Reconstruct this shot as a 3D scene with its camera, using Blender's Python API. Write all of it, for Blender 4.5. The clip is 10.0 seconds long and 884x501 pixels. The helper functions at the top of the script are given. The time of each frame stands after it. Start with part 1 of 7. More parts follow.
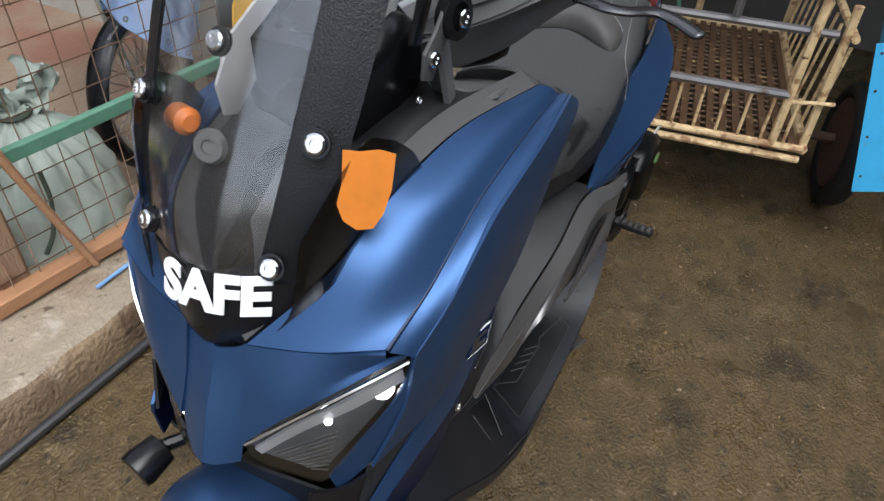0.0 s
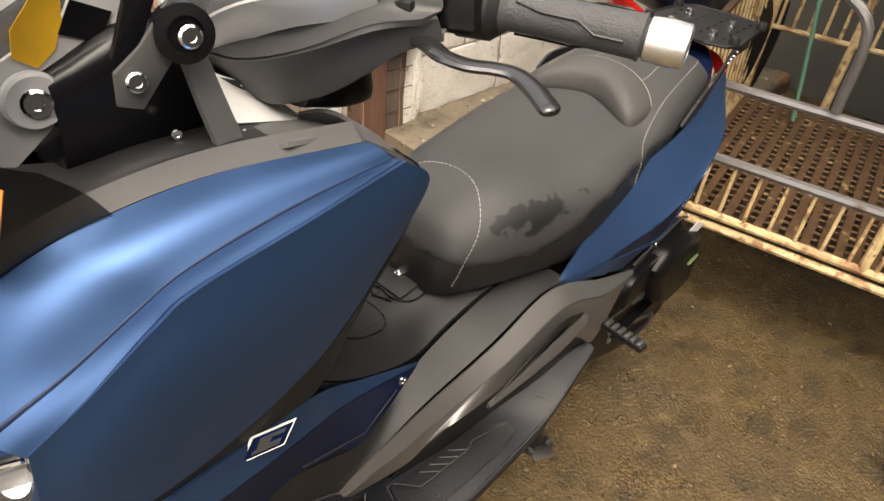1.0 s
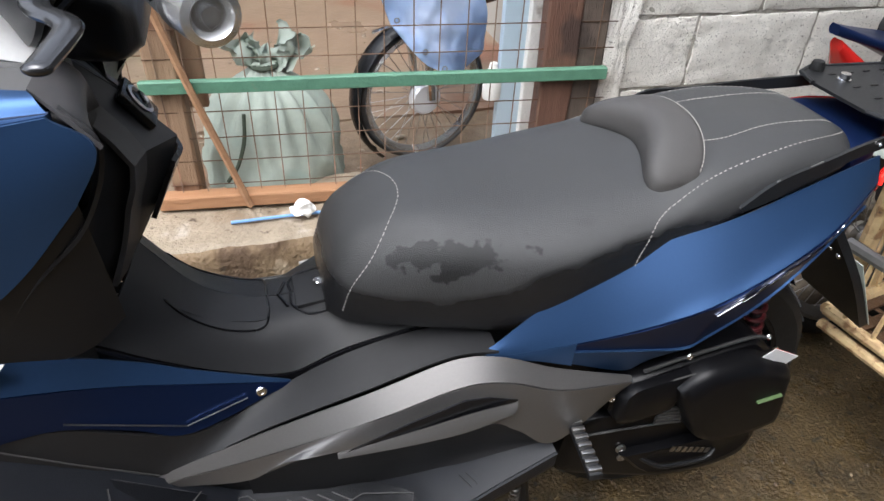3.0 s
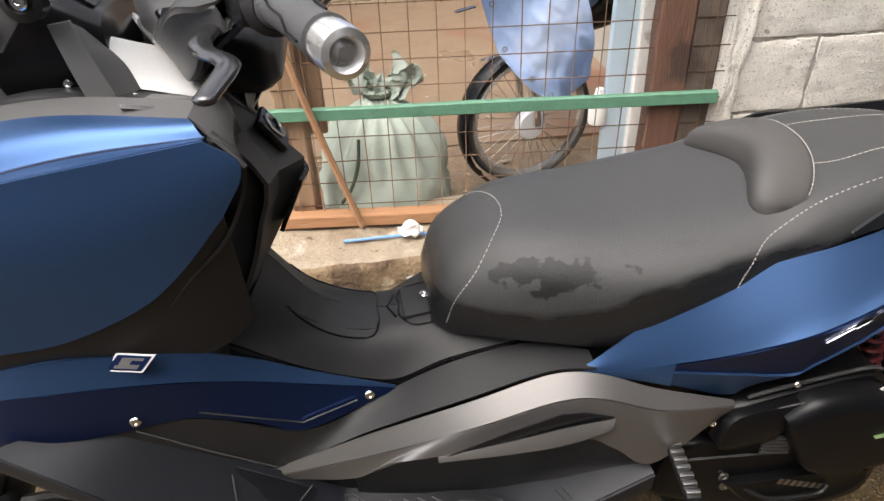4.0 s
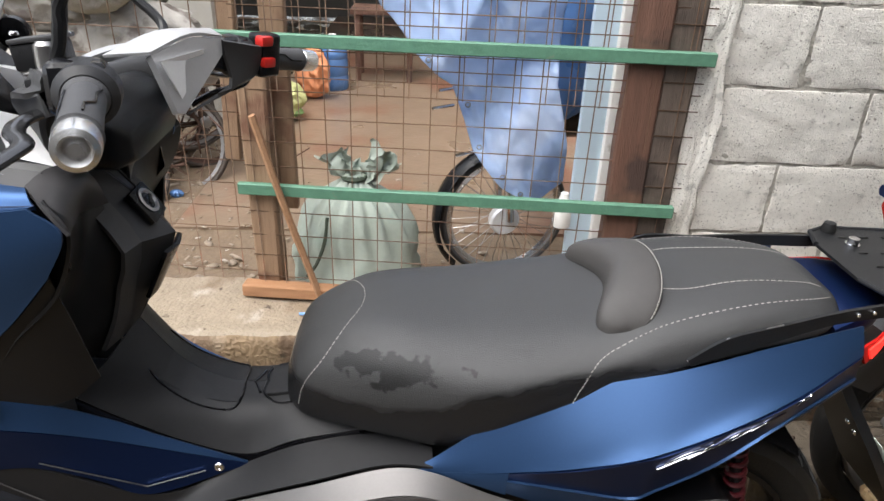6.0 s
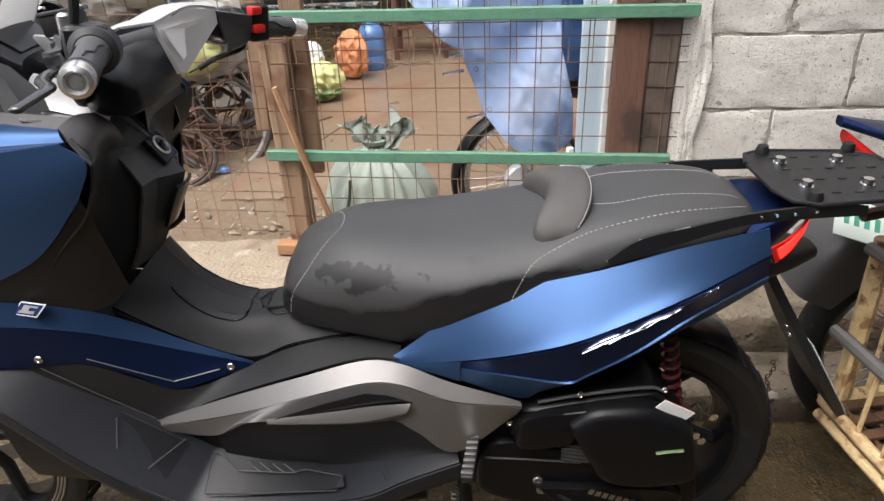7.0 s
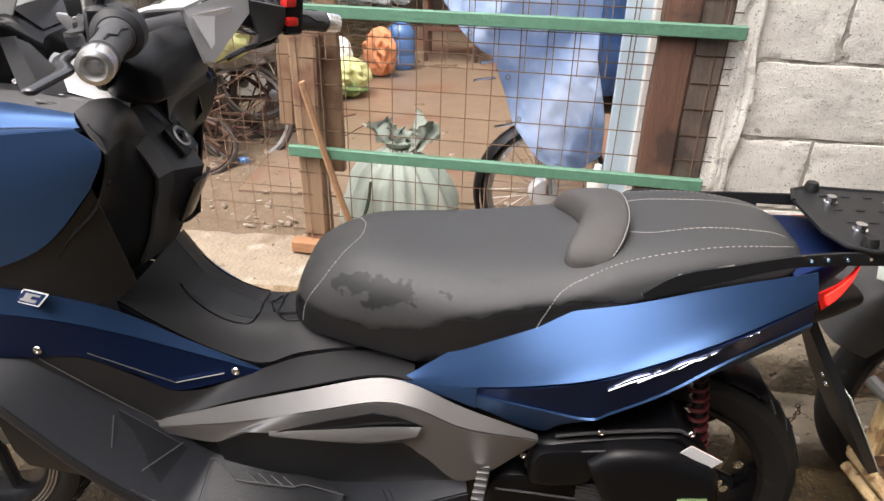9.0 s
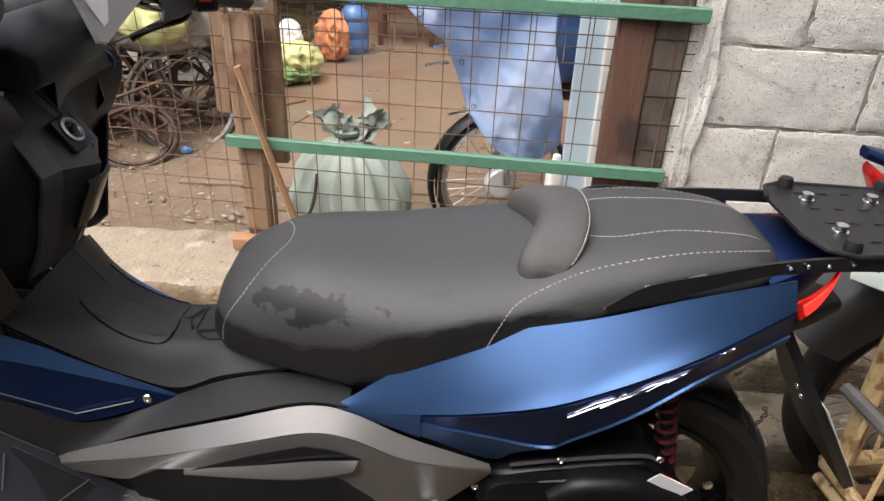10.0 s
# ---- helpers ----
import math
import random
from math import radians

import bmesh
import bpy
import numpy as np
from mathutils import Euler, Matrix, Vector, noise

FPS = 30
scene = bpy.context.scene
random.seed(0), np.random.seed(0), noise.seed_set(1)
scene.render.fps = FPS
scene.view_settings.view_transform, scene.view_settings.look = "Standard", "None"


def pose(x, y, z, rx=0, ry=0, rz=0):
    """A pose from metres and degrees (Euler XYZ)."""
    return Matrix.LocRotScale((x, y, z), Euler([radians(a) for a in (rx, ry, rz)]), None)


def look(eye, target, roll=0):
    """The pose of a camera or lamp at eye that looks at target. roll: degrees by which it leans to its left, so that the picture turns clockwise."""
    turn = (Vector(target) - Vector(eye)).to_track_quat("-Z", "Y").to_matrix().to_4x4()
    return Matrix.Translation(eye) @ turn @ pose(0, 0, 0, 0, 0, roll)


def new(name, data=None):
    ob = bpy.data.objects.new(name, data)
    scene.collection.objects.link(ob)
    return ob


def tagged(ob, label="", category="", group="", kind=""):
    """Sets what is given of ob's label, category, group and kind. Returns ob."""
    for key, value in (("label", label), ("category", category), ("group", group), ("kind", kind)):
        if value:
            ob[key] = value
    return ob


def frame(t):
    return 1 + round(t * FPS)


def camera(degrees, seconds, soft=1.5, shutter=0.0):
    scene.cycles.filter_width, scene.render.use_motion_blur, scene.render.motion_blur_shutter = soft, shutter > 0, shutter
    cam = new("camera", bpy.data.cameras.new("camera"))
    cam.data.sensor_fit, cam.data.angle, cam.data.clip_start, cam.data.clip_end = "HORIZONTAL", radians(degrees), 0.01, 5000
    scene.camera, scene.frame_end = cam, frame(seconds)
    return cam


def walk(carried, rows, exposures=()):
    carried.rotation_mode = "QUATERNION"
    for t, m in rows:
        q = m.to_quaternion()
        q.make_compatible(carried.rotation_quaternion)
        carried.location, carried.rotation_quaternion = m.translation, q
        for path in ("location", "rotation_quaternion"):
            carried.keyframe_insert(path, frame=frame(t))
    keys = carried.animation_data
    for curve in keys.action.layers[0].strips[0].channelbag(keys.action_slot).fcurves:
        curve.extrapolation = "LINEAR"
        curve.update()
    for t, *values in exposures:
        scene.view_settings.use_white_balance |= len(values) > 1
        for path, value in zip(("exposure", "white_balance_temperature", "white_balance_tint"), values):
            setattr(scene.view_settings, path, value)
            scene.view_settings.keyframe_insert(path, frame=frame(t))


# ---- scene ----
cam = camera(67.2, 10.0)
PATH = [
    (0, (-0.718, -0.41, 1.341), (0.649, 0.27, 0.049), 2.9),
    (0.3, (-0.614, -0.465, 1.311), (0.83, 0.264, 0.135), 4.1),
    (0.5, (-0.54, -0.481, 1.317), (0.836, 0.292, 0.089), 4.7),
    (1, (-0.398, -0.585, 1.291), (0.802, 0.455, 0.074), 5.7),
    (1.5, (-0.233, -0.651, 1.276), (0.844, 0.521, 0.065), 3.7),
    (2, (-0.058, -0.627, 1.237), (0.932, 0.627, 0.035), 6.1),
    (2.5, (0.073, -0.703, 1.23), (0.702, 0.764, 0.025), 3.7),
    (2.7, (0.107, -0.74, 1.233), (0.645, 0.761, 0.024), 3.0),
    (3.8, (0.136, -0.791, 1.249), (0.356, 0.837, 0.107), -1.1),
    (4, (0.117, -0.809, 1.255), (0.274, 0.83, 0.121), -2.5),
    (4.5, (0.117, -0.809, 1.261), (0.335, 0.824, 0.127), -1.1),
    (5, (0.16, -0.83, 1.283), (0.571, 0.857, 0.29), -0.8),
    (5.5, (0.235, -0.811, 1.27), (0.529, 0.977, 0.423), -1.4),
    (5.7, (0.287, -0.815, 1.283), (0.491, 0.967, 0.4), 1.0),
    (6.8, (0.488, -1.019, 1.291), (0.328, 0.732, 0.338), -2.0),
    (7, (0.515, -1.042, 1.284), (0.397, 0.703, 0.314), -2.6),
    (7.5, (0.528, -1.056, 1.277), (0.477, 0.635, 0.21), -3.1),
    (8, (0.506, -1.059, 1.278), (0.373, 0.647, 0.243), -1.5),
    (8.5, (0.493, -1.045, 1.285), (0.32, 0.68, 0.288), -0.7),
    (9, (0.49, -0.983, 1.277), (0.338, 0.763, 0.313), 1.2),
    (9.5, (0.504, -0.9, 1.257), (0.401, 0.834, 0.267), 1.9),
    (10, (0.513, -0.858, 1.245), (0.475, 0.875, 0.248), 2.3),
]
walk(cam, [(t, look(eye, target, roll)) for t, eye, target, roll in PATH],
     exposures=[(0, 1.62, 6100, 10), (0.4, 1.95, 6700, 10), (1.0, 2.35, 7800, 12), (1.5, 2.28, 7600, 12), (2.0, 2.16, 6050, 10), (2.5, 2.08, 5950, 10), (4.0, 2.3, 6850, 12), (4.8, 2.16, 6650, 12), (5.5, 2.06, 6400, 10), (7.0, 2.16, 6600, 12), (7.5, 2.2, 6600, 11), (8.5, 2.32, 6800, 14), (9.0, 2.32, 6800, 14), (10.0, 2.1, 6650, 13)])

# ---------------------------------------------------------------- world and light
SUN_EL, SUN_AZ = 62.0, 205.0
world = bpy.data.worlds.new("overcast_sky")
scene.world = world
world.use_nodes = True
wn = world.node_tree.nodes
sky = wn.new("ShaderNodeTexSky")
sky.sky_type = "NISHITA"
sky.sun_disc = False
sky.sun_elevation, sky.sun_rotation = radians(SUN_EL), radians(SUN_AZ)
sky.air_density, sky.dust_density = 1.0, 2.0
wash = wn.new("ShaderNodeHueSaturation")
wash.inputs["Saturation"].default_value = 0.3
world.node_tree.links.new(sky.outputs[0], wash.inputs["Color"])
world.node_tree.links.new(wash.outputs[0], wn["Background"].inputs[0])
wn["Background"].inputs[1].default_value = 0.13
sun = new("sun", bpy.data.lights.new("sun", "SUN"))
sun.data.energy, sun.data.angle, sun.data.color = 0.9, radians(45), (1.0, 0.97, 0.92)
sun.matrix_world = look((-1.8, -1.3, 6.0), (0.3, 0.2, 0.4))


# ---------------------------------------------------------------- materials
def mat(name, color, rough=0.5, metal=0.0, var=0.15, scale=30.0, bump=0.0, bscale=200.0, spec=0.5, coat=0.0, second=None, patch=0.0, pscale=4.0, rvar=0.12):
    """A surface with two scales of colour change, a fine relief and uneven gloss."""
    m = bpy.data.materials.new(name)
    m.use_nodes = True
    nt = m.node_tree
    n, ln = nt.nodes, nt.links
    b = n["Principled BSDF"]
    tc = n.new("ShaderNodeTexCoord")
    n1 = n.new("ShaderNodeTexNoise")
    n1.inputs["Scale"].default_value, n1.inputs["Detail"].default_value = scale, 6
    n2 = n.new("ShaderNodeTexNoise")
    n2.inputs["Scale"].default_value, n2.inputs["Detail"].default_value = pscale, 4
    ln.new(tc.outputs["Object"], n1.inputs["Vector"])
    ln.new(tc.outputs["Object"], n2.inputs["Vector"])
    lo = [c * (1 - var) for c in color[:3]] + [1]
    hi = [min(1, c * (1 + var)) for c in color[:3]] + [1]
    mix = n.new("ShaderNodeMix")
    mix.data_type = "RGBA"
    mix.inputs[6].default_value, mix.inputs[7].default_value = lo, hi
    ln.new(n1.outputs["Fac"], mix.inputs[0])
    out = mix.outputs[2]
    if second:
        ramp = n.new("ShaderNodeValToRGB")
        ramp.color_ramp.elements[0].position = 0.62 - 0.3 * patch
        ramp.color_ramp.elements[1].position = 0.72 - 0.3 * patch
        ln.new(n2.outputs["Fac"], ramp.inputs[0])
        mix2 = n.new("ShaderNodeMix")
        mix2.data_type = "RGBA"
        mix2.inputs[7].default_value = (*second[:3], 1)
        ln.new(out, mix2.inputs[6])
        ln.new(ramp.outputs[0], mix2.inputs[0])
        out = mix2.outputs[2]
    ln.new(out, b.inputs["Base Color"])
    rr = n.new("ShaderNodeMapRange")
    rr.inputs["To Min"].default_value, rr.inputs["To Max"].default_value = max(0.02, rough - rvar), min(1, rough + rvar)
    ln.new(n2.outputs["Fac"], rr.inputs["Value"])
    ln.new(rr.outputs[0], b.inputs["Roughness"])
    b.inputs["Metallic"].default_value = metal
    b.inputs["Specular IOR Level"].default_value = spec
    b.inputs["Coat Weight"].default_value = coat
    if bump:
        nb = n.new("ShaderNodeTexNoise")
        nb.inputs["Scale"].default_value, nb.inputs["Detail"].default_value = bscale, 8
        ln.new(tc.outputs["Object"], nb.inputs["Vector"])
        bp = n.new("ShaderNodeBump")
        bp.inputs["Strength"].default_value, bp.inputs["Distance"].default_value = bump, 0.01
        ln.new(nb.outputs["Fac"], bp.inputs["Height"])
        ln.new(bp.outputs[0], b.inputs["Normal"])
    return m


def wood(name, a, bcol, rough=0.75, stretch=(1, 1, 12), dirt=None):
    m = mat(name, a, rough, var=0.2, scale=18, bump=0.5, bscale=90, second=dirt, patch=0.2, pscale=6)
    nt = m.node_tree
    mp = nt.nodes.new("ShaderNodeMapping")
    big = max(stretch)
    mp.inputs["Scale"].default_value = [big / s for s in stretch]
    tc = nt.nodes["Texture Coordinate"]
    nt.links.new(tc.outputs["Object"], mp.inputs["Vector"])
    for k in nt.nodes:
        if k.bl_idname == "ShaderNodeTexNoise" and k.inputs["Scale"].default_value in (18, 90):
            nt.links.new(mp.outputs[0], k.inputs["Vector"])
            k.inputs["Scale"].default_value *= 0.35
        if k.bl_idname == "ShaderNodeMix" and not k.inputs[7].is_linked and k.inputs[0].links[0].from_node.bl_idname == "ShaderNodeTexNoise":
            k.inputs[7].default_value = (*bcol, 1)
    return m


def glass(name, tint, rough=0.02, more=0.0):
    """Thin tinted sheet: clear filter plus gloss."""
    m = bpy.data.materials.new(name)
    m.use_nodes = True
    nt = m.node_tree
    n, ln = nt.nodes, nt.links
    n.remove(n["Principled BSDF"])
    tr = n.new("ShaderNodeBsdfTransparent")
    tr.inputs[0].default_value = (*tint, 1)
    gl = n.new("ShaderNodeBsdfGlossy")
    gl.inputs["Roughness"].default_value = rough
    lw = n.new("ShaderNodeLayerWeight")
    lw.inputs["Blend"].default_value = 0.5
    fr = n.new("ShaderNodeMath")
    fr.operation = "POWER"
    fr.inputs[1].default_value = 4.0
    ln.new(lw.outputs["Facing"], fr.inputs[0])
    nz = n.new("ShaderNodeTexNoise")
    nz.inputs["Scale"].default_value = 9
    mu = n.new("ShaderNodeMath")
    mu.operation = "MULTIPLY_ADD"
    mu.inputs[1].default_value = 0.06
    ln.new(nz.outputs["Fac"], mu.inputs[0])
    ad = n.new("ShaderNodeMath")
    ad.operation = "ADD"
    ad.inputs[1].default_value = more
    ln.new(fr.outputs[0], ad.inputs[0])
    ln.new(ad.outputs[0], mu.inputs[2])
    ms = n.new("ShaderNodeMixShader")
    ln.new(mu.outputs[0], ms.inputs[0])
    ln.new(tr.outputs[0], ms.inputs[1])
    ln.new(gl.outputs[0], ms.inputs[2])
    ln.new(ms.outputs[0], n["Material Output"].inputs[0])
    return m


M_BLUE = mat("matte_blue_paint", (0.031, 0.074, 0.172), 0.39, 0.68, var=0.05, scale=300, bump=0.02, bscale=900, spec=0.5, rvar=0.05)
# dark blue parts; on the lower tail it stands for shade on the blue
M_BLUE_LOW = mat("dark_and_shaded_blue", (0.011, 0.027, 0.1), 0.34, 0.8, var=0.05, scale=300, spec=0.5, rvar=0.05)
M_GROOVE = mat("groove_blue", (0.008, 0.018, 0.05), 0.5, 0.3, var=0.1, scale=100)
M_DARK = mat("dark_grey_plastic", (0.0145, 0.0145, 0.0155), 0.5, spec=0.36, var=0.15, scale=120, bump=0.12, bscale=900)
M_GREY = mat("grey_plastic", (0.055, 0.054, 0.054), 0.5, spec=0.4, var=0.1, scale=120, bump=0.12, bscale=900)
M_BLACK = mat("gloss_black_plastic", (0.006, 0.006, 0.0072), 0.26, spec=0.3, var=0.2, scale=80, rvar=0.08)
M_FLOOR = mat("floor_rubber", (0.0085, 0.0097, 0.0132), 0.46, spec=0.34, var=0.25, scale=60, bump=0.15, bscale=700)
M_MATT = mat("foot_mat_rubber", (0.0045, 0.005, 0.0068), 0.4, spec=0.28, var=0.25, scale=60, bump=0.2, bscale=500)
M_ENGINE = mat("satin_black_casting", (0.0035, 0.0035, 0.0042), 0.36, spec=0.2, var=0.2, scale=80, bump=0.08, bscale=500)
M_LEVER = mat("dark_alloy", (0.085, 0.085, 0.088), 0.24, 0.85, var=0.1, scale=80)
M_MATBLACK = mat("matte_black_metal", (0.0095, 0.0098, 0.0108), 0.42, spec=0.34, var=0.2, scale=100, bump=0.1, bscale=600)
# one gunmetal in two tones: shaded flank, then the bevel that catches the sky
M_SILVERSHADE = mat("shaded_gunmetal_paint", (0.175, 0.169, 0.165), 0.41, 0.78, var=0.06, scale=300, rvar=0.05)
M_SILVER = mat("gunmetal_paint", (0.19, 0.183, 0.178), 0.42, 0.8, var=0.06, scale=300, rvar=0.05)
# silver raised to near white, so sky glare sits in the colour
M_BRIGHT = mat("sky_bright_silver", (0.8, 0.8, 0.8), 0.33, 0.25, var=0.05, scale=200)
M_ACCENT = mat("mid_grey_paint", (0.13, 0.13, 0.13), 0.4, 0.3, var=0.06, scale=200)
M_COVER = mat("silver_cover_paint", (0.45, 0.45, 0.455), 0.36, 0.45, var=0.05, scale=200)
M_CORD = mat("dark_green_cord", (0.04, 0.055, 0.035), 0.7, var=0.2, scale=60)
M_ALU = mat("turned_aluminium", (0.85, 0.85, 0.85), 0.24, 0.92, var=0.05, scale=200)
M_CHROME = mat("chrome", (0.75, 0.75, 0.76), 0.12, 1.0, var=0.05, scale=60, rvar=0.06)
M_PALEGREY = mat("pale_grey_plastic", (0.42, 0.42, 0.42), 0.42, var=0.08, scale=60)
M_STEEL = mat("worn_steel", (0.4, 0.39, 0.38), 0.35, 1.0, var=0.2, scale=60)
M_SEAT = mat("seat_vinyl", (0.034, 0.0345, 0.035), 0.54, var=0.12, scale=90, bump=0.22, bscale=650, second=(0.016, 0.015, 0.015), patch=0.0, pscale=5)
nt_ = M_SEAT.node_tree
pb_ = nt_.nodes["Principled BSDF"]
mp_ = nt_.nodes.new("ShaderNodeMapping")
mp_.vector_type = "POINT"
mp_.inputs["Location"].default_value = (-0.325 / 0.085, 0.122 / 0.05, -0.735 / 0.024)
mp_.inputs["Scale"].default_value = (1 / 0.085, 1 / 0.05, 1 / 0.024)
nt_.links.new(nt_.nodes["Texture Coordinate"].outputs["Object"], mp_.inputs["Vector"])
ln_ = nt_.nodes.new("ShaderNodeVectorMath")
ln_.operation = "LENGTH"
nt_.links.new(mp_.outputs[0], ln_.inputs[0])
nz_ = nt_.nodes.new("ShaderNodeTexNoise")
nz_.inputs["Scale"].default_value, nz_.inputs["Detail"].default_value = 34, 3
nt_.links.new(nt_.nodes["Texture Coordinate"].outputs["Object"], nz_.inputs["Vector"])
ma_ = nt_.nodes.new("ShaderNodeMath")
ma_.operation = "MULTIPLY_ADD"
ma_.inputs[1].default_value = 2.6
nt_.links.new(nz_.outputs["Fac"], ma_.inputs[0])
nt_.links.new(ln_.outputs["Value"], ma_.inputs[2])
rp_ = nt_.nodes.new("ShaderNodeValToRGB")
rp_.color_ramp.elements[0].position, rp_.color_ramp.elements[0].color = 0.62, (1, 1, 1, 1)
rp_.color_ramp.elements[1].position, rp_.color_ramp.elements[1].color = 0.66, (0, 0, 0, 1)
md_ = nt_.nodes.new("ShaderNodeMath")
md_.operation = "MULTIPLY"
md_.inputs[1].default_value = 0.3
nt_.links.new(ma_.outputs[0], md_.inputs[0])
nt_.links.new(md_.outputs[0], rp_.inputs[0])
mx_ = nt_.nodes.new("ShaderNodeMix")
mx_.data_type = "RGBA"
mx_.inputs[7].default_value = (0.006, 0.006, 0.0065, 1)
nt_.links.new(pb_.inputs["Base Color"].links[0].from_socket, mx_.inputs[6])
nt_.links.new(rp_.outputs[0], mx_.inputs[0])
nt_.links.new(mx_.outputs[2], pb_.inputs["Base Color"])
# lower side of the seat: shade and damp painted in, with a wavy upper rim
xz_ = nt_.nodes.new("ShaderNodeSeparateXYZ")
nt_.links.new(nt_.nodes["Texture Coordinate"].outputs["Object"], xz_.inputs[0])
along_ = nt_.nodes.new("ShaderNodeMapRange")
along_.inputs["From Min"].default_value, along_.inputs["From Max"].default_value = 0.15, 0.95
nt_.links.new(xz_.outputs["X"], along_.inputs["Value"])
rim_ = nt_.nodes.new("ShaderNodeValToRGB")
while len(rim_.color_ramp.elements) < 8:
    rim_.color_ramp.elements.new(0.5)
for el_, (sx_, sz_) in zip(rim_.color_ramp.elements, ((.16, .7), (.22, .684), (.28, .688), (.34, .684), (.42, .712), (.52, .746), (.66, .768), (.9, .785))):
    el_.position = (sx_ - 0.15) / 0.8
    el_.color = ((sz_ - 0.6) / 0.2,) * 3 + (1,)
nt_.links.new(along_.outputs[0], rim_.inputs[0])
hz_ = nt_.nodes.new("ShaderNodeMapRange")
hz_.inputs["From Min"].default_value, hz_.inputs["From Max"].default_value = 0.6, 0.8
nt_.links.new(xz_.outputs["Z"], hz_.inputs["Value"])
wob_ = nt_.nodes.new("ShaderNodeTexNoise")
wob_.inputs["Scale"].default_value, wob_.inputs["Detail"].default_value = 16, 4
nt_.links.new(nt_.nodes["Texture Coordinate"].outputs["Object"], wob_.inputs["Vector"])
up_ = nt_.nodes.new("ShaderNodeMath")
up_.operation = "SUBTRACT"
nt_.links.new(rim_.outputs[0], up_.inputs[0])
nt_.links.new(hz_.outputs[0], up_.inputs[1])
band_rim_ = nt_.nodes.new("ShaderNodeMath")
band_rim_.operation = "MULTIPLY_ADD"
band_rim_.inputs[1].default_value = 0.22
nt_.links.new(wob_.outputs["Fac"], band_rim_.inputs[0])
nt_.links.new(up_.outputs[0], band_rim_.inputs[2])
shade_damp_ = nt_.nodes.new("ShaderNodeMapRange")
shade_damp_.inputs["From Min"].default_value, shade_damp_.inputs["From Max"].default_value = 0.09, 0.15
shade_damp_.inputs["To Max"].default_value = 0.85
nt_.links.new(band_rim_.outputs[0], shade_damp_.inputs["Value"])
ms_ = nt_.nodes.new("ShaderNodeMix")
ms_.data_type = "RGBA"
ms_.inputs[7].default_value = (0.0065, 0.0065, 0.0075, 1)
nt_.links.new(mx_.outputs[2], ms_.inputs[6])
nt_.links.new(shade_damp_.outputs[0], ms_.inputs[0])
nt_.links.new(ms_.outputs[2], pb_.inputs["Base Color"])
gl_ = nt_.nodes.new("ShaderNodeMix")
gl_.inputs[3].default_value = 0.2
nt_.links.new(pb_.inputs["Roughness"].links[0].from_socket, gl_.inputs[2])
nt_.links.new(shade_damp_.outputs[0], gl_.inputs[0])
nt_.links.new(gl_.outputs[0], pb_.inputs["Roughness"])
M_PAD = mat("pad_vinyl", (0.05, 0.047, 0.045), 0.6, var=0.1, scale=120, bump=0.25, bscale=800)
M_THREAD = mat("white_thread", (0.3, 0.285, 0.265), 0.8, var=0.3, scale=400)
M_RUBBER = mat("tyre_rubber", (0.01, 0.01, 0.01), 0.6, spec=0.35, var=0.3, scale=60, bump=0.2, bscale=300, second=(0.05, 0.045, 0.04), patch=-0.1, pscale=12)
M_GRIP = mat("grip_rubber", (0.05, 0.05, 0.052), 0.6, var=0.1, scale=90, bump=0.3, bscale=500)
M_RED = mat("red_plastic", (0.5, 0.02, 0.015), 0.25, var=0.1, scale=60)
M_REDSPRING = mat("red_spring_paint", (0.05, 0.006, 0.008), 0.35, var=0.2, scale=90)
M_WHITE = mat("white_print", (0.78, 0.78, 0.78), 0.45, var=0.04, scale=100)
M_GREENPRINT = mat("green_print", (0.06, 0.1, 0.035), 0.5, var=0.1, scale=100)
M_YELLOW = mat("yellow_plastic", (0.72, 0.4, 0.03), 0.4, var=0.15, scale=60)
M_AMBER = mat("amber_sticker", (0.5, 0.16, 0.018), 0.4, var=0.25, scale=60)
M_ORANGE = mat("orange_plastic", (0.75, 0.19, 0.02), 0.35, var=0.1, scale=60)
M_SCREEN = glass("smoked_screen", (0.93, 0.93, 0.93), 0.1, 0.05)
M_WING = glass("smoked_wing", (0.4, 0.4, 0.4), 0.12, 0.03)
M_LENS = glass("clear_lens", (0.96, 0.97, 0.98), 0.04)
M_REDLENS = mat("red_lamp_lens", (0.45, 0.015, 0.012), 0.15, var=0.15, scale=40)
m_ = bpy.data.materials.new("lit_tail_lamp")
m_.use_nodes = True
m_.node_tree.nodes["Principled BSDF"].inputs["Base Color"].default_value = (0.8, 0.05, 0.03, 1)
m_.node_tree.nodes["Principled BSDF"].inputs["Emission Color"].default_value = (1.0, 0.02, 0.015, 1)
m_.node_tree.nodes["Principled BSDF"].inputs["Emission Strength"].default_value = 0.45
M_TAILGLOW = m_
m_ = bpy.data.materials.new("lit_headlamp_led")
m_.use_nodes = True
m_.node_tree.nodes["Principled BSDF"].inputs["Emission Color"].default_value = (1.0, 0.97, 0.9, 1)
m_.node_tree.nodes["Principled BSDF"].inputs["Emission Strength"].default_value = 4.0
M_LED = m_

M_GROUND = mat("wet_rough_concrete", (0.086, 0.057, 0.023), 0.38, spec=0.34, var=0.5, scale=26, bump=1.0, bscale=120, second=(0.05, 0.035, 0.017), patch=0.12, pscale=7, rvar=0.25)


